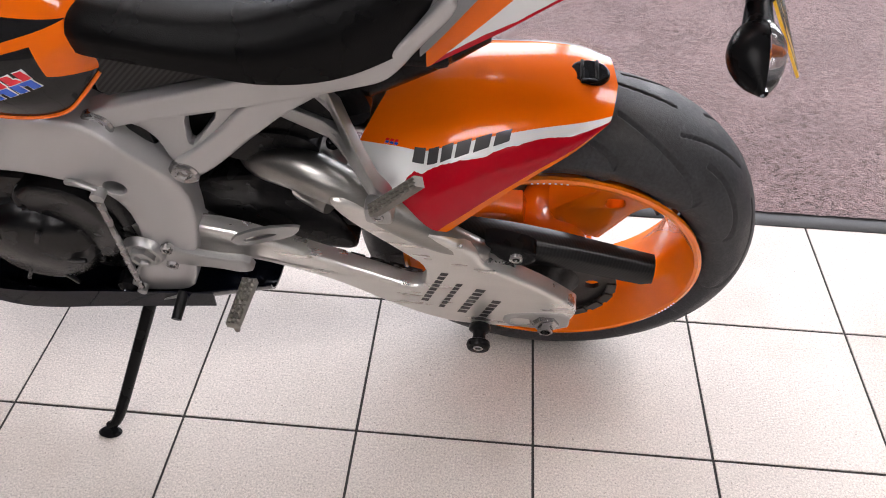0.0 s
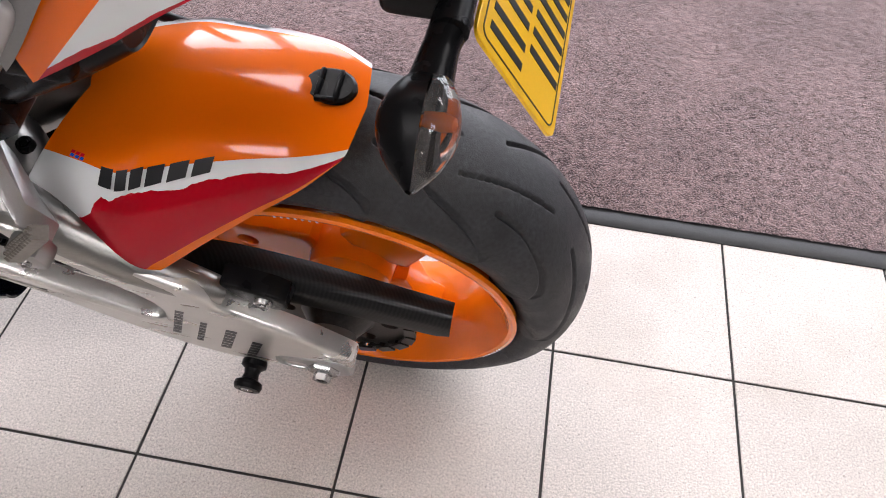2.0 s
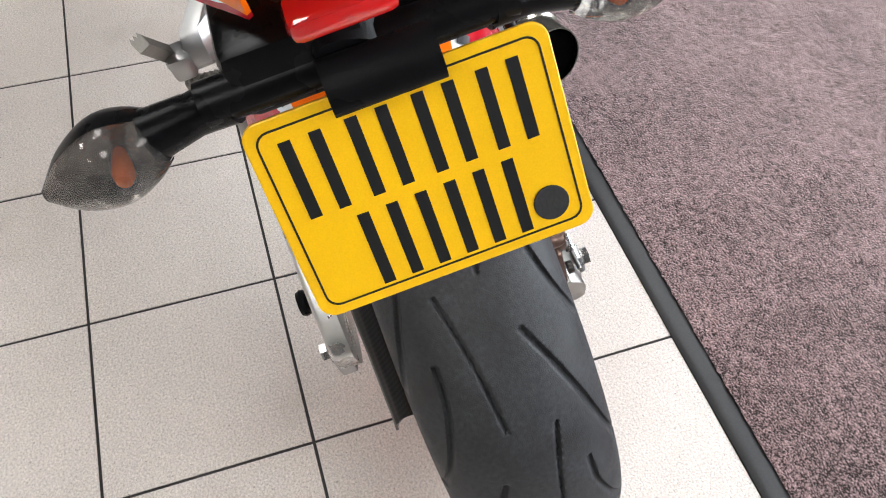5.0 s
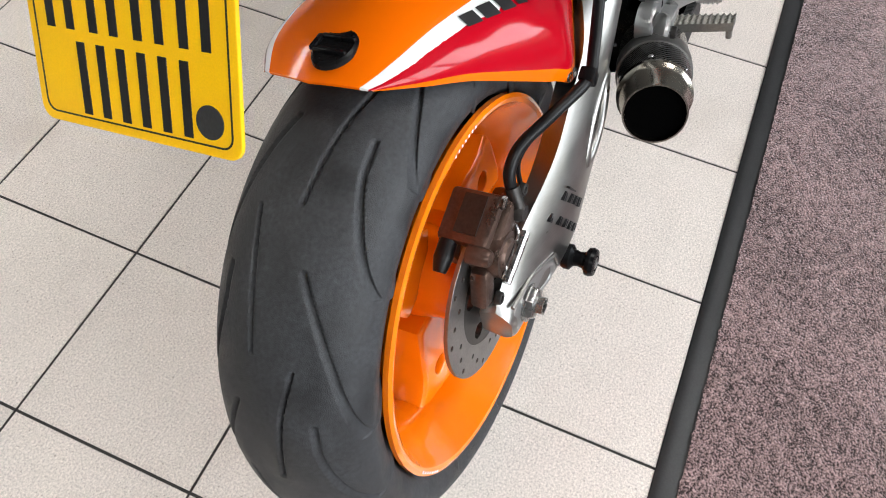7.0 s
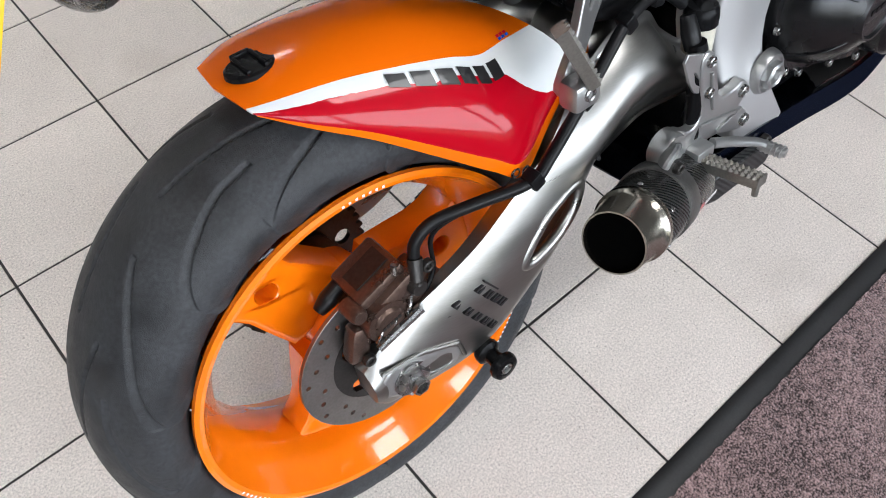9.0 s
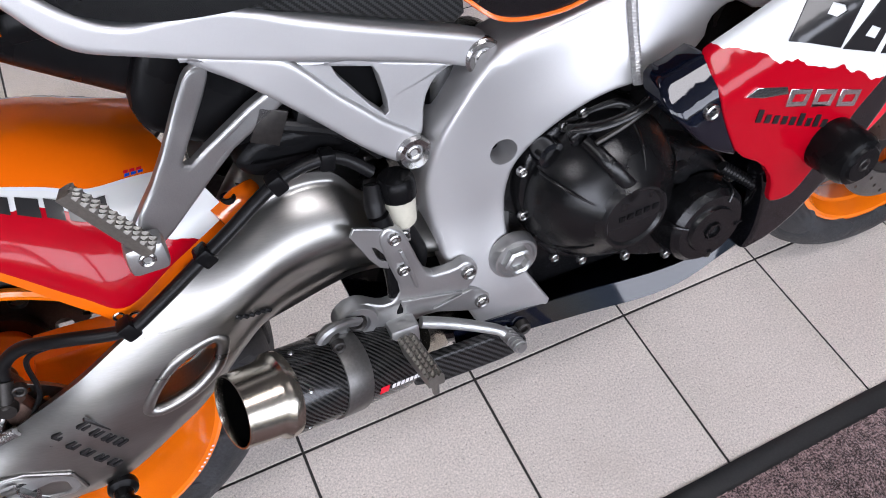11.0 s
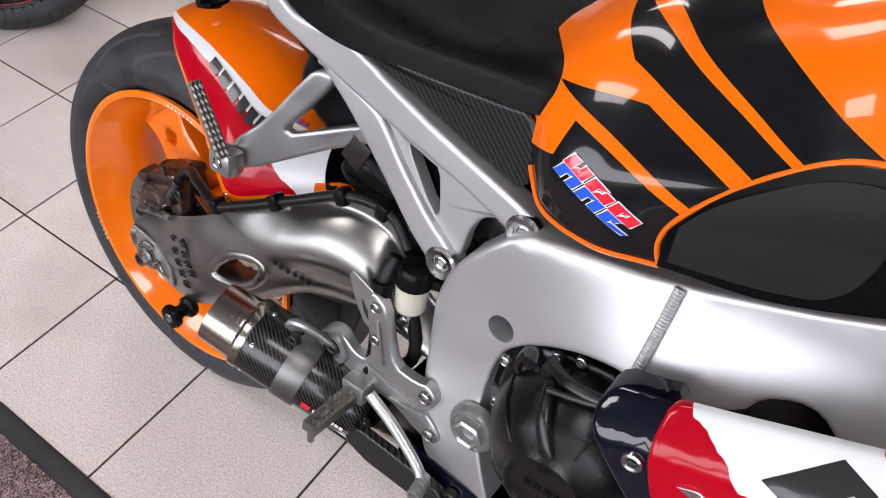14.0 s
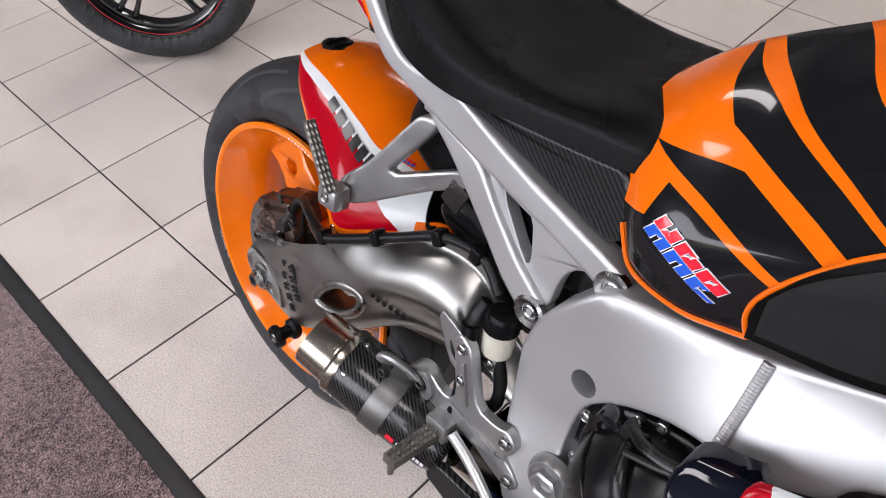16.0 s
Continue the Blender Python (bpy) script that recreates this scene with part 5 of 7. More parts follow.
part("pad_pin", g_tube([(0.035, -0.142, 0.388), (-0.025, -0.142, 0.372)], [0.006, 0.005], 10, 3), steel, caliper)
pieces("pad_clip", [g_tube([(0.030 - 0.020 * k, -0.134, 0.405 - 0.006 * k), (0.024 - 0.020 * k, -0.139, 0.398 - 0.006 * k), (0.018 - 0.020 * k, -0.136, 0.386 - 0.006 * k)], 0.0022, 8, 4) for k in range(3)], steel, caliper)
pieces("rear_boss", [xf(g_lathe([(0.0, 0.006), (0.008, 0.006), (0.010, 0.002), (0.011, -0.02)], 14), at(-0.030, -0.126, 0.418)), xf(g_lathe([(0.0, 0.005), (0.007, 0.005), (0.009, -0.02)], 14), at(0.006, -0.131, 0.352))], caliper_mat, caliper)
part("sensor", xf(g_box(0.022, 0.020, 0.034, 0.005), Matrix.Translation((0.036, -0.124, 0.352)) @ pose(0, 0, 0, 0, 25, 0)), engine_black, caliper, "black wheel speed sensor")
part("slider_boot", g_tube([(-0.020, -0.080, 0.420), (-0.038, -0.079, 0.410), (-0.052, -0.079, 0.402)], [0.010, 0.011, 0.007], 14, 5), hose_rubber, caliper)
part("hanger", g_plate([(-0.03, 0.30), (-0.02, 0.35), (0.02, 0.385), (0.075, 0.375), (0.07, 0.35), (0.03, 0.34), (0.025, 0.29), (0.0, 0.275)], -0.125, -0.110, 0.003, (), 2), dark_metal, caliper)
for x, z in ((0.056, 0.434), (-0.036, 0.356), (0.044, 0.366)):
    bolt(caliper, x, -0.138, z, RIGHT, 0.9, dark_metal)
part("banjo", join(xf(g_lathe([(0.0, 0.010), (0.009, 0.010), (0.011, 0.006), (0.011, -0.006)], 12), at(0.038, -0.134, 0.418)), g_tube([(0.038, -0.138, 0.420), (0.047, -0.128, 0.446)], [0.0075, 0.0085], 12, 4)), dark_metal, caliper)
hose = part("brake_hose", g_tube([(0.046, -0.128, 0.440), (0.053, -0.125, 0.462), (0.076, -0.130, 0.479), (0.117, -0.151, 0.490), (0.172, -0.171, 0.495), (0.205, -0.168, 0.508), (0.286, -0.152, 0.552), (0.350, -0.138, 0.585), (0.405, -0.132, 0.588), (0.440, -0.138, 0.562)], 0.0068, 12, 8), hose_rubber, bike, "black rubber brake hose along the swingarm")
for x, y, z, tilt in ((0.176, -0.171, 0.496, 25), (0.262, -0.157, 0.540, 30), (0.345, -0.139, 0.583, 25), (0.398, -0.132, 0.588, -10)):
    part("hose_clip", xf(g_box(0.016, 0.018, 0.020, 0.003), Matrix.Translation((x, y, z)) @ pose(0, 0, 0, 0, -tilt, 0)), black_plastic, hose)
part("sensor_wire", g_tube([(0.03, -0.130, 0.37), (0.066, -0.128, 0.41), (0.074, -0.128, 0.462), (0.12, -0.148, 0.484), (0.175, -0.163, 0.488)], 0.0028, 8, 8), hose_rubber, hose)

# exhaust: carbon can with a titanium end cone
ex_dir = (EX1 - EX0).normalized()
ex_m = Matrix.Translation(EX0) @ ex_dir.to_track_quat("Z", "Y").to_matrix().to_4x4()
exhaust = part("exhaust", xf(g_lathe([(0.0440, 0.045), (0.0455, 0.050), (0.0465, 0.10), (0.0455, 0.20), (0.041, 0.216), (0.026, 0.223), (0.0, 0.223)], 48), ex_m), can_carbon, bike, "short carbon exhaust can with titanium outlet")
part("outlet", xf(g_lathe([(0.0353, 0.008), (0.0355, 0.004), (0.0362, 0.0), (0.0380, 0.0), (0.0388, 0.003), (0.0412, 0.040), (0.0438, 0.044), (0.0462, 0.047), (0.0465, 0.055), (0.0450, 0.058)], 48), ex_m), titan, exhaust, "titanium outlet, dark inside")
# matt black lining that closes the outlet a little way in
part("baffle", xf(g_lathe([(0.0, 0.070), (0.0325, 0.070), (0.0338, 0.035), (0.0353, 0.0075)], 32), ex_m), mat("outlet_black", (0.0015, 0.0015, 0.0015), 1.0, spec=0.0, grain=0.2, grain_scale=300), exhaust)
part("clamp_band", xf(g_lathe([(0.0455, 0.108), (0.0484, 0.1085), (0.0486, 0.109), (0.0488, 0.124), (0.0486, 0.139), (0.0484, 0.1395), (0.0455, 0.140)], 48), ex_m), clamp_metal, exhaust, "dull grey metal clamp band")
for k in range(6):
    a = 2 * math.pi * k / 6 + 0.4
    part("rivet", xf(g_lathe([(0.0, 0.0025), (0.0028, 0.0018), (0.0038, 0.0), (0.0038, -0.002)], 10), ex_m @ Matrix.Rotation(a, 4, "Z") @ Matrix.Translation((0.0452, 0, 0.066)) @ Matrix.Rotation(radians(90), 4, "Y")), steel, exhaust)
part("hanger_arm", g_tube([(0.345, -0.205, 0.428), (0.352, -0.205, 0.436), (0.372, -0.196, 0.428), (0.387, -0.190, 0.418)], [0.014, 0.014, 0.010, 0.008], 12, 5, flat=0.5), cast_silver, exhaust)
bolt(exhaust, 0.356, -0.221, 0.424, RIGHT, 0.9, dark_metal)


def on_can(t0, t1, z0, z1):
    return xf(g_grid(lambda a, b: (0.0470 * math.cos(t0 + (t1 - t0) * a), 0.0470 * math.sin(t0 + (t1 - t0) * a), z0 + (z1 - z0) * b), 6, 2), ex_m)


part("header_pipe", g_tube([(0.45, -0.165, 0.335), (0.50, -0.13, 0.30), (0.56, -0.06, 0.28), (0.62, 0.0, 0.27)], [0.028, 0.027, 0.026, 0.026], 20, 6), titan, exhaust)

# fluid reservoir, master cylinder, small tubes behind the frame
res = part("fluid_reservoir", xf(g_lathe([(0.0, -0.024), (0.015, -0.024), (0.018, -0.020), (0.019, 0.014), (0.0, 0.014)], 28), Matrix.Translation((0.460, -0.150, 0.522))), smoke, bike, "small translucent brake fluid reservoir with black cap")
part("cap", xf(g_lathe([(0.0, 0.024), (0.017, 0.024), (0.0195, 0.020), (0.0205, 0.012), (0.0205, 0.001), (0.019, 0.0)], 16), Matrix.Translation((0.460, -0.150, 0.534))), black_plastic, res)
part("bracket", xf(g_box(0.018, 0.006, 0.025, 0.002), Matrix.Translation((0.459, -0.155, 0.487))), cast_silver, res)
bolt(res, 0.459, -0.160, 0.485, RIGHT, 0.9)
part("feed_tube", g_tube([(0.460, -0.150, 0.498), (0.470, -0.150, 0.478), (0.478, -0.152, 0.45), (0.472, -0.15, 0.42), (0.455, -0.155, 0.405)], 0.008, 12, 6), hose_rubber, res)
mc = part("master_cylinder", g_tube([(0.432, -0.168, 0.530), (0.436, -0.172, 0.50), (0.440, -0.172, 0.44), (0.436, -0.176, 0.40)], [0.011, 0.012, 0.011, 0.009], 16, 5), black_plastic, bike, "black rear master cylinder")
part("switch_boot", g_tube([(0.434, -0.150, 0.556), (0.432, -0.158, 0.538), (0.432, -0.165, 0.52)], [0.008, 0.011, 0.010], 14, 5), hose_rubber, mc)

# shock, linkage and inner rear parts
shock = part("shock", g_tube([(0.46, 0.0, 0.62), (0.46, 0.0, 0.36)], 0.03, 20, 4), engine_black, bike, "black rear shock behind the engine")
part("spring", g_tube([(0.46 + 0.036 * math.cos(t * 1.05), 0.036 * math.sin(t * 1.05), 0.60 - 0.0055 * t) for t in range(36)], 0.006, 8, 3), dark_metal, shock)
part("splash_shield", g_plate([(0.31, 0.60), (0.34, 0.625), (0.43, 0.62), (0.46, 0.585), (0.42, 0.56), (0.33, 0.575)], -0.118, 0.10, 0.012, (), 2), black_plastic, bike, "black plastic splash shield over the swingarm")

part("inner_fender", g_plate([(0.235, 0.665), (0.27, 0.745), (0.34, 0.755), (0.53, 0.755), (0.53, 0.60), (0.45, 0.585), (0.36, 0.60), (0.29, 0.625)], -0.112, 0.095, 0.012, (), 2), black_plastic, bike, "black inner fender and battery box")
part("shield_cap", xf(g_lathe([(0.0, 0.0035), (0.0015, 0.004), (0.014, 0.004), (0.0165, 0.001), (0.018, -0.012)], 28), Matrix.Translation((0.300, -0.012, 0.602)) @ pose(0, 0, 0, 0, -38, 0)), cast_silver, bike, "round brushed metal cap on the splash shield")
bolt(bike, 0.310, 0.058, 0.566, Matrix.Identity(4), 1.1, black_plastic)
part("loom", join(g_tube([(0.30, -0.10, 0.64), (0.36, -0.125, 0.635), (0.42, -0.128, 0.61), (0.455, -0.13, 0.575)], 0.007, 10, 6), g_tube([(0.38, -0.12, 0.665), (0.42, -0.13, 0.63), (0.45, -0.135, 0.60)], 0.005, 10, 6), xf(g_box(0.05, 0.02, 0.03, 0.005), Matrix.Translation((0.40, -0.122, 0.628)) @ pose(0, 0, 0, 0, 20, 0))), hose_rubber, bike, "black cables and connectors behind the subframe")
part("loom_bracket", xf(g_box(0.028, 0.004, 0.036, 0.001), Matrix.Translation((0.352, -0.132, 0.640)) @ pose(0, 0, 0, 0, 25, 0)), dark_metal, bike)

# engine
block = join(xf(g_box(0.36, 0.30, 0.24, 0.03), Matrix.Translation((0.74, 0.0, 0.43))), xf(g_box(0.26, 0.24, 0.26, 0.03), Matrix.Translation((0.86, 0, 0.60))), xf(g_box(0.12, 0.22, 0.20, 0.02), Matrix.Translation((0.58, 0, 0.40))))
engine = part("engine", block, engine_black, bike, "black four-cylinder engine", sharp=40)
cov = [(0.590, 0.500), (0.600, 0.545), (0.630, 0.572), (0.680, 0.583), (0.715, 0.588), (0.740, 0.560), (0.775, 0.515), (0.840, 0.490), (0.875, 0.450), (0.880, 0.400), (0.855, 0.360), (0.800, 0.345), (0.740, 0.360), (0.680, 0.365), (0.640, 0.385), (0.612, 0.425), (0.597, 0.460)]


def case_bend(x, z):
    return -0.024 * ease((x - 0.68) / 0.10)


part("clutch_case", g_plate(cov, -0.172, -0.125, 0.007, (), 2, bend=case_bend, step=0.014), engine_black, engine)
dome = g_lathe([(0.0, 0.074), (0.0335, 0.074), (0.0350, 0.0755), (0.0365, 0.0770), (0.0395, 0.0770), (0.0415, 0.0745), (0.0430, 0.0715), (0.0600, 0.060), (0.0780, 0.041), (0.0890, 0.020), (0.0935, 0.004), (0.0940, -0.02)], 72)
part("clutch_cover", xf(dome, at(0.690, -0.172, 0.484)), engine_black, engine, "domed black clutch cover")
dome2 = g_lathe([(0.0, 0.028), (0.010, 0.028), (0.012, 0.031), (0.030, 0.031), (0.032, 0.027), (0.045, 0.027), (0.052, 0.020), (0.055, 0.0), (0.056, -0.01)], 48)
part("starter_cover", xf(dome2, at(0.813, -0.211, 0.412)), engine_black, engine, "round black starter clutch cover")
part("cover_hex", xf(g_lathe([(0.0, 0.030), (0.0085, 0.030), (0.0095, 0.034), (0.0115, 0.034), (0.0115, 0.028)], 6), at(0.813, -0.211, 0.412)), engine_black, engine)
part("cover_mark", join(*[xf(g_box(0.0075, 0.0012, 0.007, 0.0002), Matrix.Translation((0.674 + 0.0105 * k, -0.2467, 0.486 + 0.0008 * k))) for k in range(5)]), black_plastic, engine, "raised maker's mark")
part("cable_arm", g_tube([(0.652, -0.200, 0.566), (0.662, -0.226, 0.552), (0.676, -0.238, 0.532), (0.685, -0.236, 0.518)], [0.0075, 0.008, 0.0085, 0.0125], 14, 6, flat=0.7), engine_black, engine, "black clutch release arm")
part("release_shaft", xf(g_lathe([(0.0, 0.020), (0.0085, 0.020), (0.0095, 0.017), (0.0135, 0.017), (0.0145, 0.013), (0.0145, -0.03)], 24), at(0.685, -0.226, 0.516)), engine_black, engine)
part("cable_stay", join(g_tube([(0.640, -0.184, 0.573), (0.668, -0.206, 0.582), (0.705, -0.212, 0.592), (0.735, -0.206, 0.603)], [0.0065, 0.006, 0.0055, 0.0055], 12, 6, flat=0.7), xf(g_box(0.030, 0.010, 0.016, 0.004), Matrix.Translation((0.652, -0.192, 0.570)) @ pose(0, 0, 0, 0, -20, 0))), engine_black, engine)
part("cable_end", g_tube([(0.655, -0.214, 0.570), (0.690, -0.216, 0.583), (0.725, -0.212, 0.596)], 0.0030, 8, 5), dark_metal, engine)
part("oil_filler", xf(g_lathe([(0.0, 0.006), (0.0085, 0.006), (0.0095, 0.011), (0.0155, 0.010), (0.0170, 0.0), (0.0175, -0.02)], 24), at(0.622, -0.176, 0.548)), gloss_black, engine, "glossy black oil filler cap")
part("timing_plug", xf(g_lathe([(0.0, 0.006), (0.012, 0.006), (0.015, 0.002), (0.016, -0.01)], 20), at(0.787, -0.198, 0.478)), engine_black, engine)
part("case_ribs", join(*[xf(g_box(0.034, 0.003, 0.0018, 0), Matrix.Translation((0.703, -0.1785, 0.375 + 0.0045 * k))) for k in range(6)]), engine_black, engine)
for x, z in ((0.594, 0.530), (0.596, 0.470), (0.643, 0.571), (0.607, 0.430), (0.640, 0.388), (0.680, 0.367), (0.735, 0.361), (0.870, 0.385), (0.872, 0.440), (0.735, 0.578), (0.665, 0.581), (0.79, 0.349)):
    bolt(engine, x, -0.1745 + case_bend(x, z), z, RIGHT, 0.72)
for a in (20, 75, 150, 215, 305):
    c, d_ = math.cos(radians(a)), math.sin(radians(a))
    part("cover_rib", g_tube([(0.690 + r_ * c, -0.172 - h_, 0.484 + r_ * d_) for r_, h_ in ((0.052, 0.0655), (0.070, 0.0510), (0.084, 0.0320), (0.092, 0.010))], [0.0012, 0.0018, 0.0020, 0.0020], 8, 4), engine_black, engine)
for a in (60, 160, 280, 350):
    c, d_ = math.cos(radians(a)), math.sin(radians(a))
    part("cover_rib", g_tube([(0.813 + r_ * c, -0.211 - h_, 0.412 + r_ * d_) for r_, h_ in ((0.038, 0.0275), (0.052, 0.0225), (0.0555, 0.004))], 0.0022, 8, 4), engine_black, engine)
part("breather_hose", g_tube([(0.836 + 0.0022 * k, -0.212 - 0.0004 * k, 0.478 - 0.0017 * k) for k in range(26)], [0.0075 if k % 2 else 0.0060 for k in range(26)], 12, 1), hose_rubber, engine, "ribbed black hose")
cover_l = xf(g_lathe([(0.0, 0.040), (0.050, 0.038), (0.070, 0.028), (0.085, 0.010), (0.090, -0.02)], 48), at(0.735, 0.155, 0.42, LEFT))
part("generator_cover", cover_l, engine_black, engine, "round black generator cover")
part("sprocket_cover", g_plate([(0.60, 0.45), (0.62, 0.54), (0.69, 0.56), (0.74, 0.52), (0.72, 0.42), (0.64, 0.37)], 0.165, 0.12, 0.012, (), 2), engine_black, engine)
part("cover_ribs", join(*[xf(g_box(0.075, 0.006, 0.006, 0.001), Matrix.Translation((0.735 + 0.04 * math.cos(a), 0.190, 0.42 + 0.04 * math.sin(a))) @ pose(0, 0, 0, 0, -math.degrees(a), 0)) for a in [2 * math.pi * k / 6 for k in range(6)]]), engine_black, engine)
for k in range(7):
    a = 2 * math.pi * k / 7
    bolt(engine, 0.735 + 0.084 * math.cos(a), 0.166, 0.42 + 0.084 * math.sin(a), LEFT, 0.72, engine_black)
part("lower_case", xf(g_box(0.30, 0.24, 0.08, 0.02), Matrix.Translation((0.72, 0, 0.325))), engine_black, engine)
part("can_label", join(on_can(radians(178), radians(190), 0.150, 0.162)), red_decal, exhaust, "small red mark")
pieces("can_letter", [on_can(radians(180), radians(188), 0.166 + 0.0062 * k, 0.1708 + 0.0062 * k) for k in range(7)], white_decal, exhaust)

# seat
SX = [0.11, 0.18, 0.26, 0.34, 0.42, 0.50, 0.548, 0.566]
SW = [0.085, 0.112, 0.136, 0.147, 0.145, 0.138, 0.130, 0.112]
ST = [0.905, 0.885, 0.848, 0.822, 0.812, 0.815, 0.812, 0.800]
SE = [0.835, 0.795, 0.764, 0.757, 0.764, 0.767, 0.768, 0.770]


def seat_top(u, v):
    x = SX[0] + (SX[-1] - SX[0]) * u
    w, zt, ze = spline(SX, SW, x), spline(SX, ST, x), spline(SX, SE, x)
    a = (2 * v - 1)
    s = abs(a)
    y = w * (1.02 * math.sin(s * math.pi / 2) ** 0.92 if s < 0.8 else 1.02 * math.sin(0.8 * math.pi / 2) ** 0.92 + (s - 0.8) * 0.10)
    z = zt - (zt - ze) * (0.10 * s * s + 0.90 * max(0.0, s - 0.45) ** 1.6 / 0.55 ** 1.6) - 0.006 * (1 - s)
    return x, math.copysign(y, a), z


seat = part("seat", g_shell(seat_top, 48, 40, -0.012), leather, bike, "black vinyl rider seat", sharp=60)
part("seat_base", xf(g_box(0.40, 0.20, 0.03, 0.01), Matrix.Translation((0.35, 0, 0.762))), black_plastic, seat)
for side in (-1, 1):
    cover = g_plate([(0.30, 0.758), (0.40, 0.758), (0.50, 0.764), (0.540, 0.768), (0.550, 0.740), (0.553, 0.690), (0.50, 0.705), (0.40, 0.738)], -0.134, -0.118, 0.004, (), 1, bend=lambda x, z: 0.03 * (z - 0.70))
    part("side_cover", cover if side < 0 else mirrored(cover, -0.012), carbon_cover, bike, "black carbon-look side cover below the seat")

# fuel tank: half sections from its lower edge to its ridge
TX = [0.502, 0.530, 0.550, 0.575, 0.630, 0.700, 0.780, 0.880, 1.000, 1.06]
TS = [[(0.055, 0.770), (0.062, 0.780), (0.054, 0.800), (0.030, 0.814), (0, 0.820)],
      [(0.112, 0.738), (0.117, 0.752), (0.106, 0.786), (0.062, 0.824), (0, 0.846)],
      [(0.131, 0.718), (0.137, 0.746), (0.126, 0.786), (0.078, 0.834), (0, 0.862)],
      [(0.150, 0.698), (0.156, 0.735), (0.140, 0.786), (0.088, 0.846), (0, 0.878)],
      [(0.163, 0.694), (0.172, 0.735), (0.158, 0.788), (0.106, 0.858), (0, 0.908)],
      [(0.170, 0.714), (0.182, 0.756), (0.181, 0.808), (0.120, 0.902), (0, 0.945)],
      [(0.176, 0.734), (0.193, 0.790), (0.205, 0.858), (0.142, 0.942), (0, 0.975)],
      [(0.182, 0.782), (0.195, 0.825), (0.210, 0.885), (0.150, 0.960), (0, 0.985)],
      [(0.155, 0.822), (0.172, 0.858), (0.170, 0.905), (0.120, 0.955), (0, 0.968)],
      [(0.120, 0.835), (0.130, 0.862), (0.130, 0.895), (0.090, 0.930), (0, 0.940)]]
TV = [0.0, 0.25, 0.5, 0.75, 1.0]


def tank_at(x, v, lift=0.0):
    """v from 0 (lower edge) to 1 (ridge), right side."""
    ys = [spline(TX, [s[k][0] for s in TS], x) for k in range(5)]
    zs = [spline(TX, [s[k][1] for s in TS], x) for k in range(5)]
    return Vector((x, -(spline(TV, ys, v) + lift), spline(TV, zs, v) + lift * (0.3 + 0.7 * v)))


def tank_fn(u, v):
    x = TX[0] + (TX[-1] - TX[0]) * u
    p = tank_at(x, min(2 * v, 2 - 2 * v) if 0 < v < 1 else 0.0)
    return p if v <= 0.5 else Vector((p.x, -p.y, p.z))


tank = part("fuel_tank", g_shell(tank_fn, 90, 64, -0.003), TANK, bike, "orange fuel tank with black flash stripes", sharp=60)
back = g_grid(lambda u, v: tank_fn(0, v) + Vector((0.03 * u, 0, -0.05 * u)), 2, 64)
part("tank_rear", back, orange, tank)
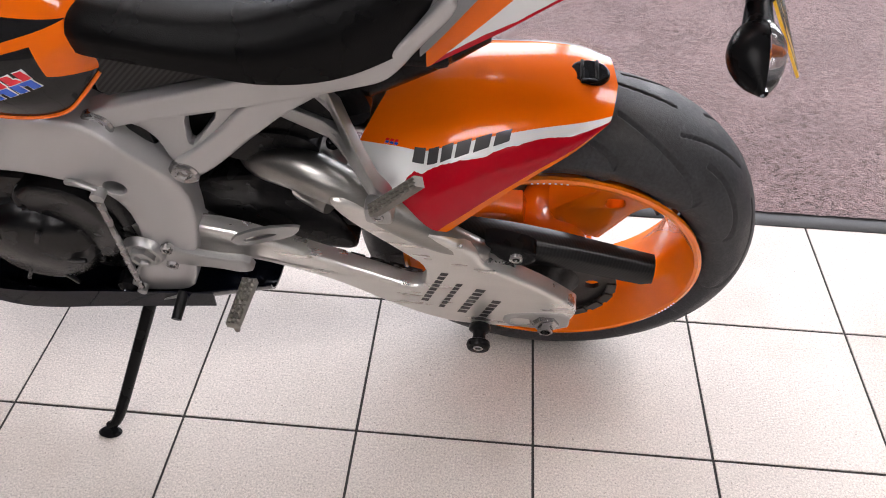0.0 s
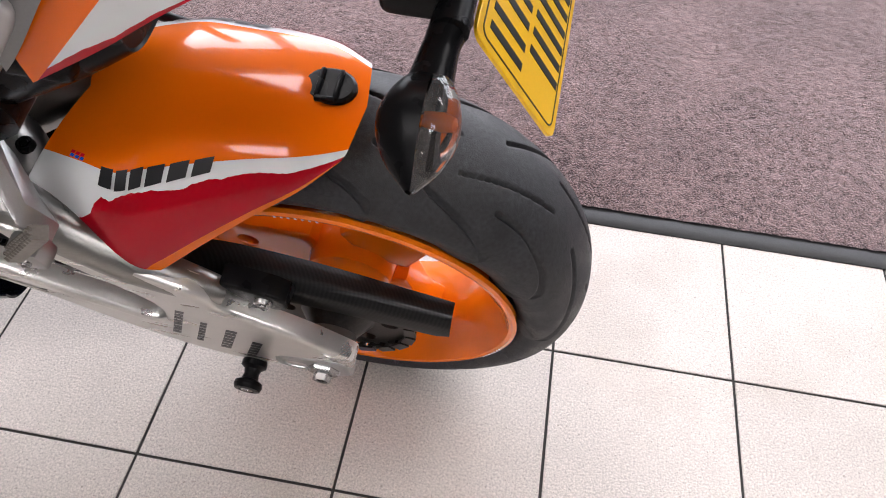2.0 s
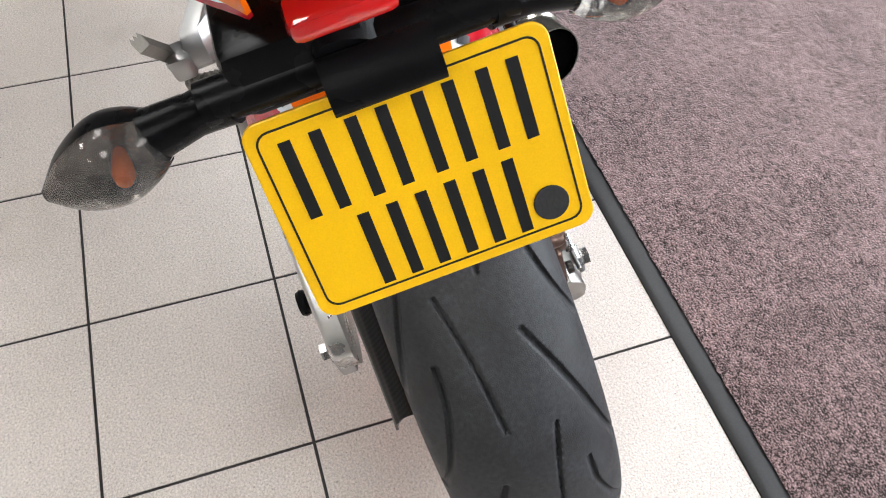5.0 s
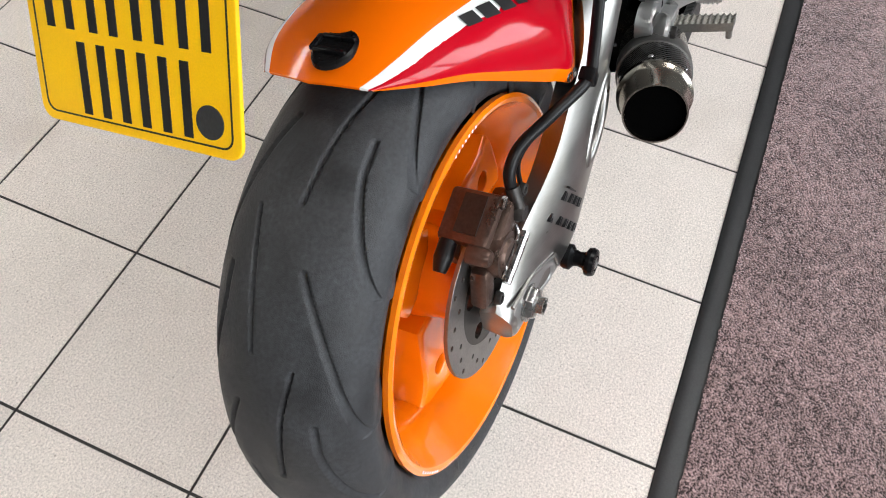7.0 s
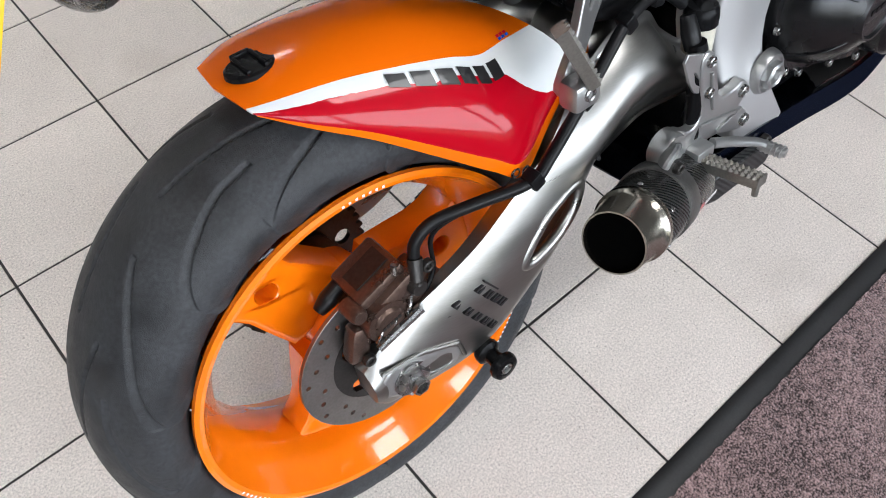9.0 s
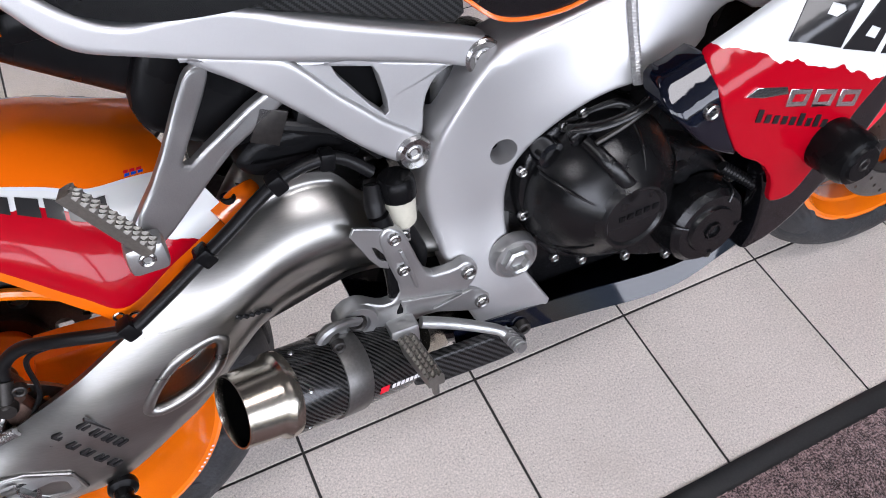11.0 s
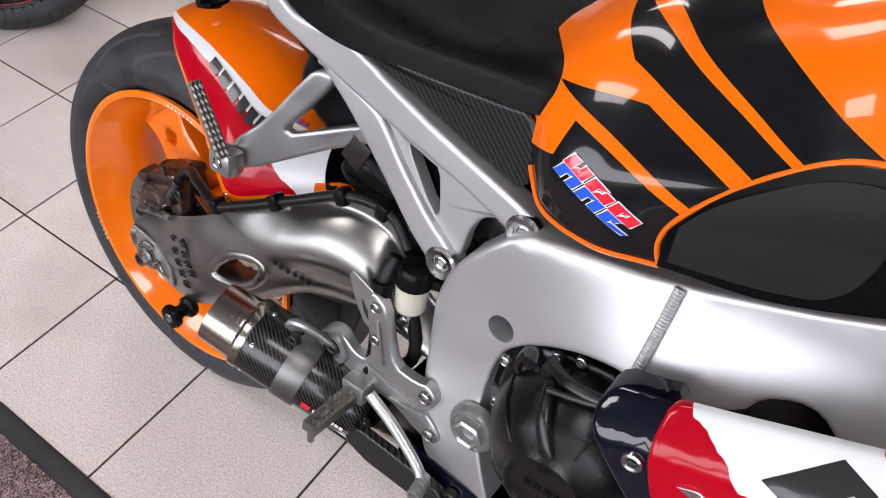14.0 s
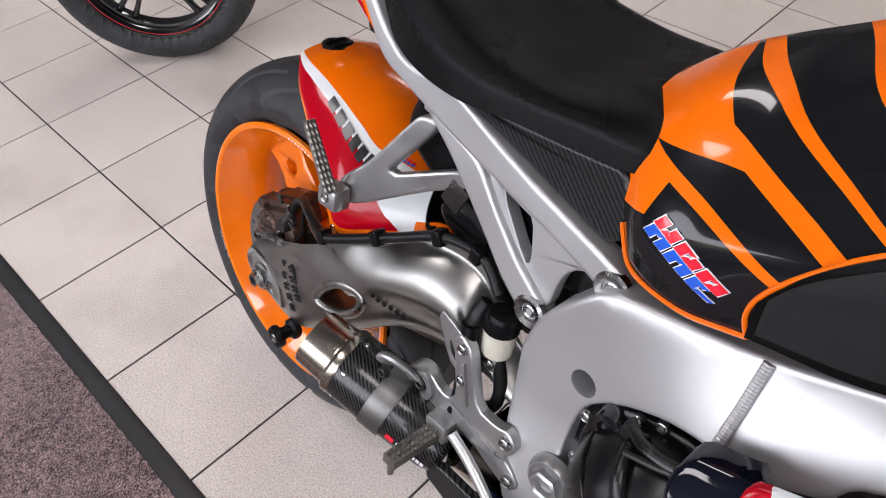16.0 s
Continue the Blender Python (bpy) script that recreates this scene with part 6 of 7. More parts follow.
# orange piping round the side panel and knee pads
for side in (1, -1):
    def flip(pts):
        return [Vector((p.x, p.y * side, p.z)) for p in pts]
    edge = [tank_at(x, 0.0, 0.001) for x in (0.536, 0.545, 0.557, 0.575, 0.600, 0.640, 0.675, 0.694)]
    part("piping", g_tube(flip(edge), 0.0024, 8, 5), orange, tank)
    knee = [tank_at(x, v, 0.0015) for x, v in ((0.694, 0.0), (0.688, 0.16), (0.694, 0.29), (0.714, 0.42), (0.745, 0.49), (0.785, 0.52), (0.83, 0.50), (0.90, 0.40), (0.97, 0.25))]
    part("piping", g_tube(flip(knee), 0.0024, 8, 6), orange, tank)
    KX = [0.692, 0.714, 0.745, 0.785, 0.83, 0.90, 0.97]
    KV = [0.24, 0.41, 0.48, 0.51, 0.49, 0.39, 0.24]

    def pad(u, v):
        x = 0.693 + (0.97 - 0.693) * u
        p = tank_at(x, spline(KX, KV, x) * v, 0.0045)
        return Vector((p.x, p.y * side, p.z))
    part("knee_pad", g_shell(pad, 40, 14, -0.004 * side), leather, tank, "black textured rubber knee pad", sharp=60)

    def pad2(u, v):
        x = 0.700 + (0.824 - 0.700) * u
        close = math.sqrt(max(0.0, 1 - max(0.0, (u - 0.80) / 0.20) ** 2))
        lo, hi = 0.05, spline(KX, KV, x) - 0.035
        mid = lo + (hi - lo) * 0.60
        p = tank_at(x, mid + (lo + (hi - lo) * v - mid) * (0.25 + 0.75 * close), 0.0065)
        return Vector((p.x, p.y * side, p.z))
    part("grip_patch", g_shell(pad2, 40, 16, -0.003 * side), grip_rubber, tank, "finely textured grip patch", sharp=60)

    # team emblem as slanted blocks: white backing, red above, blue below
    def emblem(u0, u1, v0, v1, lift, lean=0.0):
        o, ux, uz = Vector((0.5925, 0.7655)), Vector((0.075, -0.0185)), Vector((-0.004, -0.0235))

        def fn(a, b):
            uu, vv = u0 + (u1 - u0) * a + lean * (b - 0.5), v0 + (v1 - v0) * b
            q = o + ux * uu + uz * vv
            best = min((abs(tank_at(q.x, k / 60).z - q.y), k / 60) for k in range(0, 40))[1]
            p = tank_at(q.x, best, lift)
            return Vector((p.x, p.y * side, q.y))
        return g_grid(fn, 3, 3)
    white, red, blue = [], [], []
    for k in range(3):
        a = k * 0.35
        upper_ = [(a, a + 0.12, 0.0, 0.48), (a + 0.12, a + 0.21, 0.26, 0.48), (a + 0.19, a + 0.31, 0.0 if k != 1 else 0.06, 0.48)] + ([(a + 0.10, a + 0.21, 0.0, 0.16)] if k else [])
        lower_ = [(a - 0.06, a + 0.06, 0.52, 1.0), (a + 0.06, a + 0.15, 0.52, 0.70)] + ([(a + 0.13, a + 0.25, 0.52, 1.0)] if k < 2 else [(a + 0.04, a + 0.25, 0.82, 1.0)])
        for u0_, u1_, v0_, v1_ in upper_ + lower_:
            white.append(emblem(u0_ - 0.012, u1_ + 0.012, v0_ - 0.035, v1_ + 0.035, 0.0008, -0.08))
        red += [emblem(*q, 0.0016, -0.08) for q in upper_]
        blue += [emblem(*q, 0.0016, -0.08) for q in lower_]
    em = part("emblem", white[0], white_decal, tank, "red and blue team emblem with white outline")
    pieces("emblem_outline", white[1:], white_decal, em)
    pieces("emblem_red", red, red_decal, em)
    pieces("emblem_blue", blue, blue_decal, em)

# tail cowl, undertray, lamp, plate holder
QX = [-0.14, -0.08, 0.0, 0.043, 0.10, 0.175]
QW = [0.040, 0.080, 0.090, 0.096, 0.102, 0.106]
QB = [0.900, 0.893, 0.876, 0.852, 0.812, 0.762]
QT = [0.955, 0.968, 0.968, 0.960, 0.940, 0.880]


def tail_fn(u, v):
    x = QX[0] + (QX[-1] - QX[0]) * u
    w, b, t = spline(QX, QW, x), spline(QX, QB, x), spline(QX, QT, x)
    a = v * math.pi
    return x, -w * math.copysign(abs(math.cos(a)) ** 0.6, math.cos(a)), b + (t - b) * math.sin(a) ** 0.8


def flank_fn(u, v):
    x = 0.120 + 0.060 * u
    low = spline([0.12, 0.17, 0.215, 0.25], [0.858, 0.795, 0.752, 0.722], x)
    top_ = spline([0.12, 0.17, 0.215, 0.25], [0.912, 0.842, 0.762, 0.728], x)
    return x, 0.108 + 0.010 * u - 0.012 * v * v, low + (top_ - low) * v


for side in (-1, 1):
    flank = g_shell(flank_fn, 14, 8, 0.003)
    part("tail_flank", flank if side > 0 else mirrored(flank), satin_grey, bike, "satin grey flank between seat and tail", sharp=60)
tail = part("tail_cowl", g_shell(tail_fn, 36, 28, 0.003), TAIL, bike, "white, red and orange tail fairing", sharp=60)


def tray_fn(u, v):
    x = 0.112 + 0.238 * u
    w = spline([0.11, 0.16, 0.24, 0.35], [0.070, 0.084, 0.092, 0.098], x)
    low = spline([0.11, 0.15, 0.20, 0.25, 0.29, 0.35], [0.756, 0.732, 0.700, 0.668, 0.644, 0.690], x)
    top_ = spline([0.11, 0.16, 0.24, 0.35], [0.805, 0.785, 0.775, 0.750], x)
    a = v * math.pi
    return x, -w * math.copysign(abs(math.cos(a)) ** 0.4, math.cos(a)), top_ - (top_ - low) * math.sin(a) ** 0.4




def tail_patch(side, x0, x1, lift=0.0012):
    """A thin dark block lying on the tail's white band."""
    def fn(a, b):
        x = x0 + (x1 - x0) * a
        u = (x - QX[0]) / (QX[-1] - QX[0])
        v = (0.918 + 0.062 * (0.124 - x) / 0.124) + (0.032 - 0.010 * (0.124 - x) / 0.124) * b
        p = Vector(tail_fn(u, min(v, 0.997)))
        return Vector((p.x, side * (p.y + lift), p.z))
    return g_grid(fn, 4, 4)


for side in (-1, 1):
    for k in range(6):
        part("letter_block", tail_patch(side, 0.124 - 0.0207 * k, 0.124 - 0.0207 * k - 0.0165), black_decal, tail)
part("tray_end", g_grid(lambda u, v: Vector(tray_fn(0, v)) * (1 - u) + Vector((0.112, 0, 0.80)) * u, 4, 24), black_plastic, bike)
part("undertray", g_shell(tray_fn, 40, 24, -0.003), black_plastic, bike, "black plastic undertray below the tail", sharp=50)
part("tail_lamp", xf(g_box(0.026, 0.055, 0.014, 0.006), Matrix.Translation((-0.150, 0.0, 0.898))), red_lens, bike, "red tail lamp")
holder = part("plate_holder", join(g_tube([(-0.06, 0, 0.872), (-0.11, 0, 0.868), (-0.148, 0, 0.860)], [0.035, 0.034, 0.026], 16, 6, flat=0.55), g_tube([(-0.140, -0.085, 0.860), (-0.140, 0.085, 0.860)], 0.0125, 14, 4)), black_plastic, bike, "black plastic number plate holder", sharp=50)
part("holder_block", join(xf(g_box(0.06, 0.075, 0.045, 0.008), Matrix.Translation((-0.118, 0.03, 0.866))), xf(g_box(0.05, 0.10, 0.03, 0.008), Matrix.Translation((-0.10, 0.0, 0.862)))), black_plastic, holder)
plate_lamp = part("plate_lamp", xf(g_tube([(0, -0.03, 0), (0, 0.03, 0)], [0.015, 0.015], 20, 4, flat=0.5), Matrix.Translation((-0.162, -0.008, 0.862))), black_plastic, holder, "rounded black plate lamp")
PL = Matrix.Translation((-0.1835, -0.011, 0.796)) @ Matrix((( 0, 0.52, -0.854, 0), (-1, 0, 0, 0), (0, 0.854, 0.52, 0), (0, 0, 0, 1)))


def rounded(w, h, r, n=5):
    out = []
    for cx, cy, a0 in ((w / 2 - r, h / 2 - r, 0), (-w / 2 + r, h / 2 - r, 90), (-w / 2 + r, -h / 2 + r, 180), (w / 2 - r, -h / 2 + r, 270)):
        out += [(cx + r * math.cos(radians(a0 + 90 * k / n)), cy + r * math.sin(radians(a0 + 90 * k / n))) for k in range(n + 1)]
    return out


def flat(outline, z0, z1, holes=(), bevel=0.0003):
    """A flat piece in the plate's own plane (x across, y up)."""
    vs, fs = g_plate(outline, -z1, -z0, bevel, holes, 0)
    return [Vector((v.x, v.z, -v.y)) for v in vs], fs


number_plate = part("number_plate", xf(flat(rounded(0.170, 0.122, 0.010), 0.0, 0.003, (), 0.0008), PL), yellow, bike, "yellow reflective rear number plate")
part("border_line", xf(flat(rounded(0.158, 0.110, 0.008), 0.0028, 0.0034, [rounded(0.1556, 0.1076, 0.007)], 0.0001), PL), black_decal, number_plate)
for row, (cy, xs, hgt) in enumerate(((0.024, (-0.056, -0.019, 0.018, 0.054), 0.046), (-0.029, (-0.032, 0.002, 0.036), 0.046))):
    for cx in xs:
        bars = [flat([(cx + dx - 0.0035, cy - hgt / 2), (cx + dx + 0.0035, cy - hgt / 2), (cx + dx + 0.0035, cy + hgt / 2), (cx + dx - 0.0035, cy + hgt / 2)], 0.0028, 0.0035, (), 0.0001) for dx in (-0.0085, 0.0085)]
        part("character_bar", xf(join(*bars), PL), black_decal, number_plate)
part("round_mark", xf(flat(circle(0.062, -0.040, 0.0105, 24), 0.0028, 0.0040, (), 0.0003), PL), rubber_edge, number_plate)

# turn signals
for side in (-1, 1):
    stem = g_tube([(-0.140, side * 0.070, 0.858), (-0.136, side * 0.092, 0.853), (-0.134, side * 0.118, 0.848)], [0.0135, 0.0120, 0.015], 16, 5)
    signal = part("turn_signal", stem, black_plastic, bike, "black turn signal with clear lens and amber bulb")
    ax = [0.0, 0.18, 0.45, 0.75, 1.0]

    def shape(t, a, depth, side=side):
        r = spline(ax, [0.011, 0.021, 0.0265, 0.019, 0.003], t)
        y = side * (0.110 + 0.078 * t)
        c, s_ = math.cos(a), math.sin(a)
        return Vector((-0.136 + depth * r * s_, y, 0.846 + r * c * 0.95 - 0.011 * t))
    body = g_grid(lambda u, v: shape(u, math.pi * v, 1.15), 16, 14)
    part("housing", body, black_plastic, signal, sharp=70)
    lens = g_grid(lambda u, v: shape(0.06 + 0.92 * u, math.pi * (0.02 + 0.96 * v), -0.85), 16, 14)
    part("lens", lens, lens_glass, signal, "clear smoked lens", sharp=70)
    part("reflector", g_grid(lambda u, v: shape(0.08 + 0.88 * u, math.pi * (0.05 + 0.9 * v), 0.35), 10, 10), smoked_mirror, signal, sharp=70)
    part("bulb", xf(g_lathe([(0.0, 0.012), (0.004, 0.010), (0.0055, 0.004), (0.0045, -0.004), (0.003, -0.010)], 16), at(-0.139, side * 0.140, 0.840, pose(0, 0, 0, 0, -90, 0))), amber, signal, "amber bulb")

# right and left fairing, belly pan
fo = [(1.100, 0.800), (1.140, 0.790), (1.090, 0.735), (1.030, 0.690), (1.005, 0.650), (0.995, 0.610), (0.981, 0.584), (0.947, 0.541), (0.920, 0.478), (0.905, 0.447), (0.885, 0.443), (0.868, 0.448), (0.861, 0.483), (0.836, 0.515), (0.797, 0.538), (0.774, 0.578), (0.760, 0.609), (0.754, 0.634), (0.754, 0.651), (0.776, 0.660), (0.794, 0.667), (0.851, 0.691), (0.887, 0.706), (0.920, 0.721), (0.943, 0.731), (1.030, 0.768)]


def fair_bend(x, z):
    """A crease runs along the fairing; above it the surface turns in towards the tank."""
    d = z - (0.614 + 0.40 * (x - 0.73))
    return 0.10 * max(0.0, 0.52 - z) + 0.55 * (d + math.sqrt(d * d + 0.00002)) - 0.03 * max(0.0, x - 0.79)


for side in (-1, 1):
    sgn = (lambda geo: geo) if side < 0 else mirrored
    fairing = part("side_fairing", sgn(g_plate(fo, -0.267, -0.259, 0.003, (), 1, bend=fair_bend, step=0.012)), FAIR, bike, "red, white and orange glossy side fairing")
    part("inner_panel", sgn(g_plate([(0.760, 0.652), (0.735, 0.642), (0.710, 0.634), (0.703, 0.620), (0.709, 0.607), (0.733, 0.582), (0.752, 0.564), (0.770, 0.550), (0.802, 0.534), (0.780, 0.577), (0.767, 0.609), (0.761, 0.634)], -0.2645, -0.235, 0.005, (), 1, bend=fair_bend, step=0.010)), navy_paint, fairing, "gloss navy inner panel")
    part("lower_flank", sgn(g_plate([(0.866, 0.480), (0.884, 0.436), (0.892, 0.37), (0.880, 0.338), (0.925, 0.350), (0.959, 0.381), (0.982, 0.42), (1.009, 0.465), (1.031, 0.533), (1.06, 0.62), (1.07, 0.70), (1.02, 0.705), (0.985, 0.62), (0.960, 0.55), (0.92, 0.47)], -0.246, -0.22, 0.006, (), 1, bend=fair_bend)), gloss_black, fairing, "gloss black front flank")
    bolt(fairing, 0.750, side * 0.266, 0.604, RIGHT if side < 0 else LEFT, 1.1)
    shapes = (([(0.830, 0.657), (0.866, 0.692), (0.890, 0.690), (0.910, 0.683), (0.896, 0.636), (0.851, 0.652)], [[(0.871, 0.675), (0.880, 0.683), (0.890, 0.680), (0.891, 0.675), (0.881, 0.671)]]),
              ([(0.900, 0.634), (0.933, 0.680), (0.964, 0.663), (0.957, 0.651), (0.947, 0.619)], [[(0.925, 0.642), (0.930, 0.652), (0.945, 0.645), (0.941, 0.635)]]),
              ([(0.957, 0.615), (0.968, 0.655), (0.986, 0.645), (0.985, 0.608)], []))
    for outline, holes in shapes:
        part("letter_block", sgn(g_plate(outline, -0.2682, -0.2672, 0.0001, holes, 0, bend=fair_bend, hole_bevel=1.0, step=0.006)), black_decal, fairing)
    badge = [sgn(g_plate([(0.786, 0.611), (0.800, 0.618), (0.838, 0.609), (0.842, 0.600), (0.810, 0.604)], -0.2695, -0.2670, 0.0006, (), 0))]
    for k in range(3):
        x0, z0 = 0.842 + 0.036 * k, 0.594 - 0.010 * k
        badge.append(sgn(g_plate([(x0, z0 - 0.009), (x0 + 0.028, z0 - 0.016), (x0 + 0.032, z0 + 0.003), (x0 + 0.002, z0 + 0.011)], -0.2695, -0.2670, 0.0006, [[(x0 + 0.007, z0 - 0.005), (x0 + 0.023, z0 - 0.009), (x0 + 0.025, z0 - 0.001), (x0 + 0.009, z0 + 0.003)]], 0)))
    pieces("model_badge", [([Vector((v.x, v.y + (fair_bend(v.x, v.z) if side < 0 else -fair_bend(v.x, v.z)), v.z)) for v in q[0]], q[1]) for q in badge], chrome, fairing, "raised chrome badge")
    script = [sgn(g_plate([(0.808 + 0.0118 * k, 0.576 - 0.0042 * k), (0.815 + 0.0118 * k, 0.574 - 0.0042 * k), (0.817 + 0.0118 * k, (0.588 if k in (0, 5, 7) else 0.583) - 0.0042 * k), (0.810 + 0.0118 * k, (0.590 if k in (0, 5, 7) else 0.585) - 0.0042 * k)], -0.2682, -0.2672, 0.0001, (), 0)) for k in range(9)]
    pieces("script_mark", [([Vector((v.x, v.y + (fair_bend(v.x, v.z) if side < 0 else -fair_bend(v.x, v.z)), v.z)) for v in q[0]], q[1]) for q in script], black_decal, fairing)
    turn = RIGHT if side < 0 else LEFT
    slider = part("crash_bung", xf(g_lathe([(0.0, 0.075), (0.020, 0.075), (0.022, 0.072), (0.027, 0.070), (0.031, 0.062), (0.032, 0.03), (0.029, 0.0), (0.0, 0.0)], 32), at(0.925, side * 0.245, 0.515, turn)), black_plastic, bike, "black plastic crash protector")
    bolt(slider, 0.925, side * 0.319, 0.515, turn, 1.0, dark_metal)

for side in (-1, 1):
    tip = g_plate([(1.048, 0.411), (1.062, 0.50), (1.085, 0.60), (1.13, 0.63), (1.20, 0.62), (1.17, 0.54), (1.11, 0.462)], -0.205, -0.195, 0.003, (), 1)
    recess = g_plate([(0.99, 0.365), (1.050, 0.395), (1.085, 0.50), (1.100, 0.62), (1.10, 0.74), (1.03, 0.76), (0.99, 0.70), (0.96, 0.55)], -0.178, -0.170, 0.003, (), 1)
    part("inner_cowl", recess if side < 0 else mirrored(recess), engine_black, bike, "black inner cowl behind the side fairing")
    part("lower_cowl", tip if side < 0 else mirrored(tip), red_decal, bike, "red lower cowl tip")
    duct = g_plate([(0.952, 0.690), (0.940, 0.712), (0.940, 0.738), (0.960, 0.768), (1.02, 0.815), (1.12, 0.845), (1.16, 0.81), (1.05, 0.745), (0.96, 0.700)], -0.214, -0.12, 0.010, (), 2)
    part("air_duct", duct if side < 0 else mirrored(duct), black_plastic, bike, "matt black rubber air duct panel")

BX = [0.42, 0.56, 0.72, 0.90, 1.00, 1.06]
BT = [0.325, 0.322, 0.316, 0.325, 0.38, 0.45]
BB = [0.285, 0.270, 0.258, 0.265, 0.30, 0.36]
BWD = [0.150, 0.178, 0.186, 0.194, 0.172, 0.115]


def belly_fn(u, v):
    x = BX[0] + (BX[-1] - BX[0]) * u
    t, b, w = spline(BX, BT, x), spline(BX, BB, x), spline(BX, BWD, x)
    a = v * math.pi
    return x, -w * math.copysign(abs(math.cos(a)) ** 0.55, math.cos(a)), t - (t - b) * math.sin(a) ** 0.75


belly = part("belly_pan", g_shell(belly_fn, 40, 32, -0.003), navy_paint, bike, "gloss navy-black belly pan", sharp=60)


def belly_patch(u0, u1, v0, v1, push=0.0015):
    return g_grid(lambda a, b: Vector(belly_fn(u0 + (u1 - u0) * a, v0 + (v1 - v0) * b)) + Vector((0, -push, 0)), 8, 6)


def ledge_fn(u, v):
    x = 0.50 + 0.42 * u
    y0, z0 = spline([0.50, 0.66, 0.80, 0.92], [0.178, 0.188, 0.197, 0.197], x), spline([0.50, 0.66, 0.80, 0.92], [0.335, 0.331, 0.324, 0.338], x)
    wide, slope = spline([0.50, 0.66, 0.80, 0.92], [0.026, 0.030, 0.027, 0.010], x), radians(spline([0.50, 0.66, 0.80, 0.92], [74, 70, 62, 70], x))
    return x, -y0 - wide * math.cos(slope) * v, z0 - wide * math.sin(slope) * v


ledge = g_shell(ledge_fn, 30, 4, -0.003)
for side in (-1, 1):
    part("belly_ledge", ledge if side < 0 else mirrored(ledge), navy_paint, belly, "sloping glossy top edge")
part("carbon_panel", g_plate([(0.425, 0.336), (0.570, 0.329), (0.588, 0.300), (0.575, 0.284), (0.440, 0.288)], -0.208, -0.196, 0.004, (), 1), carbon, belly, "carbon fibre panel")
pieces("belly_mark", [belly_patch(0.44 + 0.024 * k, 0.458 + 0.024 * k, 0.17 + 0.002 * k, 0.24, 0.002) for k in range(9)], white_decal, belly)
bolt(belly, 0.585, -0.199, 0.315, RIGHT, 1.2, dark_metal)

# front wheel and fork
front_wheel = part("front_wheel", xf(g_lathe([(0.0, -0.06), (0.03, -0.06), (0.04, -0.03), (0.045, 0), (0.04, 0.03), (0.03, 0.06), (0.0, 0.06)], 32), RIGHT), orange_wheel, bike, "orange cast front wheel with black tyre", m=Matrix.Translation((1.405, 0, 0.299)))
part("tyre", tyre_geo(0.300, 0.061, 0.222, 900, 7), rubber, front_wheel, "black sports tyre with curved grooves", sharp=60)
part("rim", rim_geo(0.226, 0.050, 0.196), orange_wheel, front_wheel)
for a in (70, 190, 310):
    part("spoke", spoke_geo(radians(a), 0.038, 0.20, 0.034, 0.030, 0.020), orange_wheel, front_wheel)
for side in (-1, 1):
    holes = [circle((0.125 + 0.012 * (k % 3)) * math.cos(2 * math.pi * k / 36), (0.125 + 0.012 * (k % 3)) * math.sin(2 * math.pi * k / 36), 0.0036, 8) for k in range(36)]
    part("brake_disc", g_plate(circle(0, 0, 0.160, 64), -0.0025, 0.0025, 0.0006, [circle(0, 0, 0.112, 48)] + holes, 0), disc_steel, front_wheel, "drilled steel brake disc", m=Matrix.Translation((0, side * 0.070, 0)))
    part("disc_carrier", g_plate(circle(0, 0, 0.113, 40), -0.003, 0.003, 0.001, [circle(0.075 * math.cos(a), 0.075 * math.sin(a), 0.022, 12) for a in [2 * math.pi * k / 6 for k in range(6)]], 0), dark_metal, front_wheel, m=Matrix.Translation((0, side * 0.066, 0)))
    part("fork_leg", g_tube([(1.40, side * 0.105, 0.30), (1.36, side * 0.105, 0.42), (1.20, side * 0.105, 0.85)], [0.027, 0.026, 0.024], 20, 5), engine_black, bike, "black fork leg")
    part("front_caliper", xf(g_box(0.10, 0.05, 0.07, 0.012), Matrix.Translation((1.285, side * 0.085, 0.36)) @ pose(0, 0, 0, 0, 60, 0)), caliper_mat, bike, "bronze radial brake caliper")


def fender_fn(u, v):
    a = radians(35 + 115 * u)
    w = 0.075 * (0.75 + 0.25 * math.sin(u * math.pi))
    b = (2 * v - 1)
    r = 0.325 - 0.035 * b * b
    return 1.405 + r * math.cos(a), w * b, 0.299 + r * math.sin(a)


part("front_mudguard", g_shell(fender_fn, 28, 14, -0.003), orange, bike, "orange front mudguard", sharp=60)

# ---- the second motorcycle: its wheel reaches into view ----
other = thing("motorcycle", "parked black motorcycle, only its front wheel seen on the tiles", "motorcycle", pose(-1.235, 0.745, 0.0, 0, -0.0, 48))
wheel2 = part("front_wheel", xf(g_lathe([(0.0, -0.05), (0.03, -0.05), (0.035, 0), (0.03, 0.05), (0.0, 0.05)], 32), RIGHT), alloy_black, other, "gloss black wheel with red pinstripe", m=Matrix.Translation((0, 0, 0.300)))
part("tyre", tyre_geo(0.300, 0.055, 0.218, 540, 26), rubber, wheel2, "black tyre with small tread blocks", sharp=60)
part("rim", rim_geo(0.222, 0.045, 0.190), alloy_black, wheel2)
for k in range(5):
    for dx in (-7, 7):
        part("spoke", spoke_geo(radians(72 * k + 18 + dx), 0.03, 0.195, 0.011, 0.008, 0.012), alloy_black, wheel2)
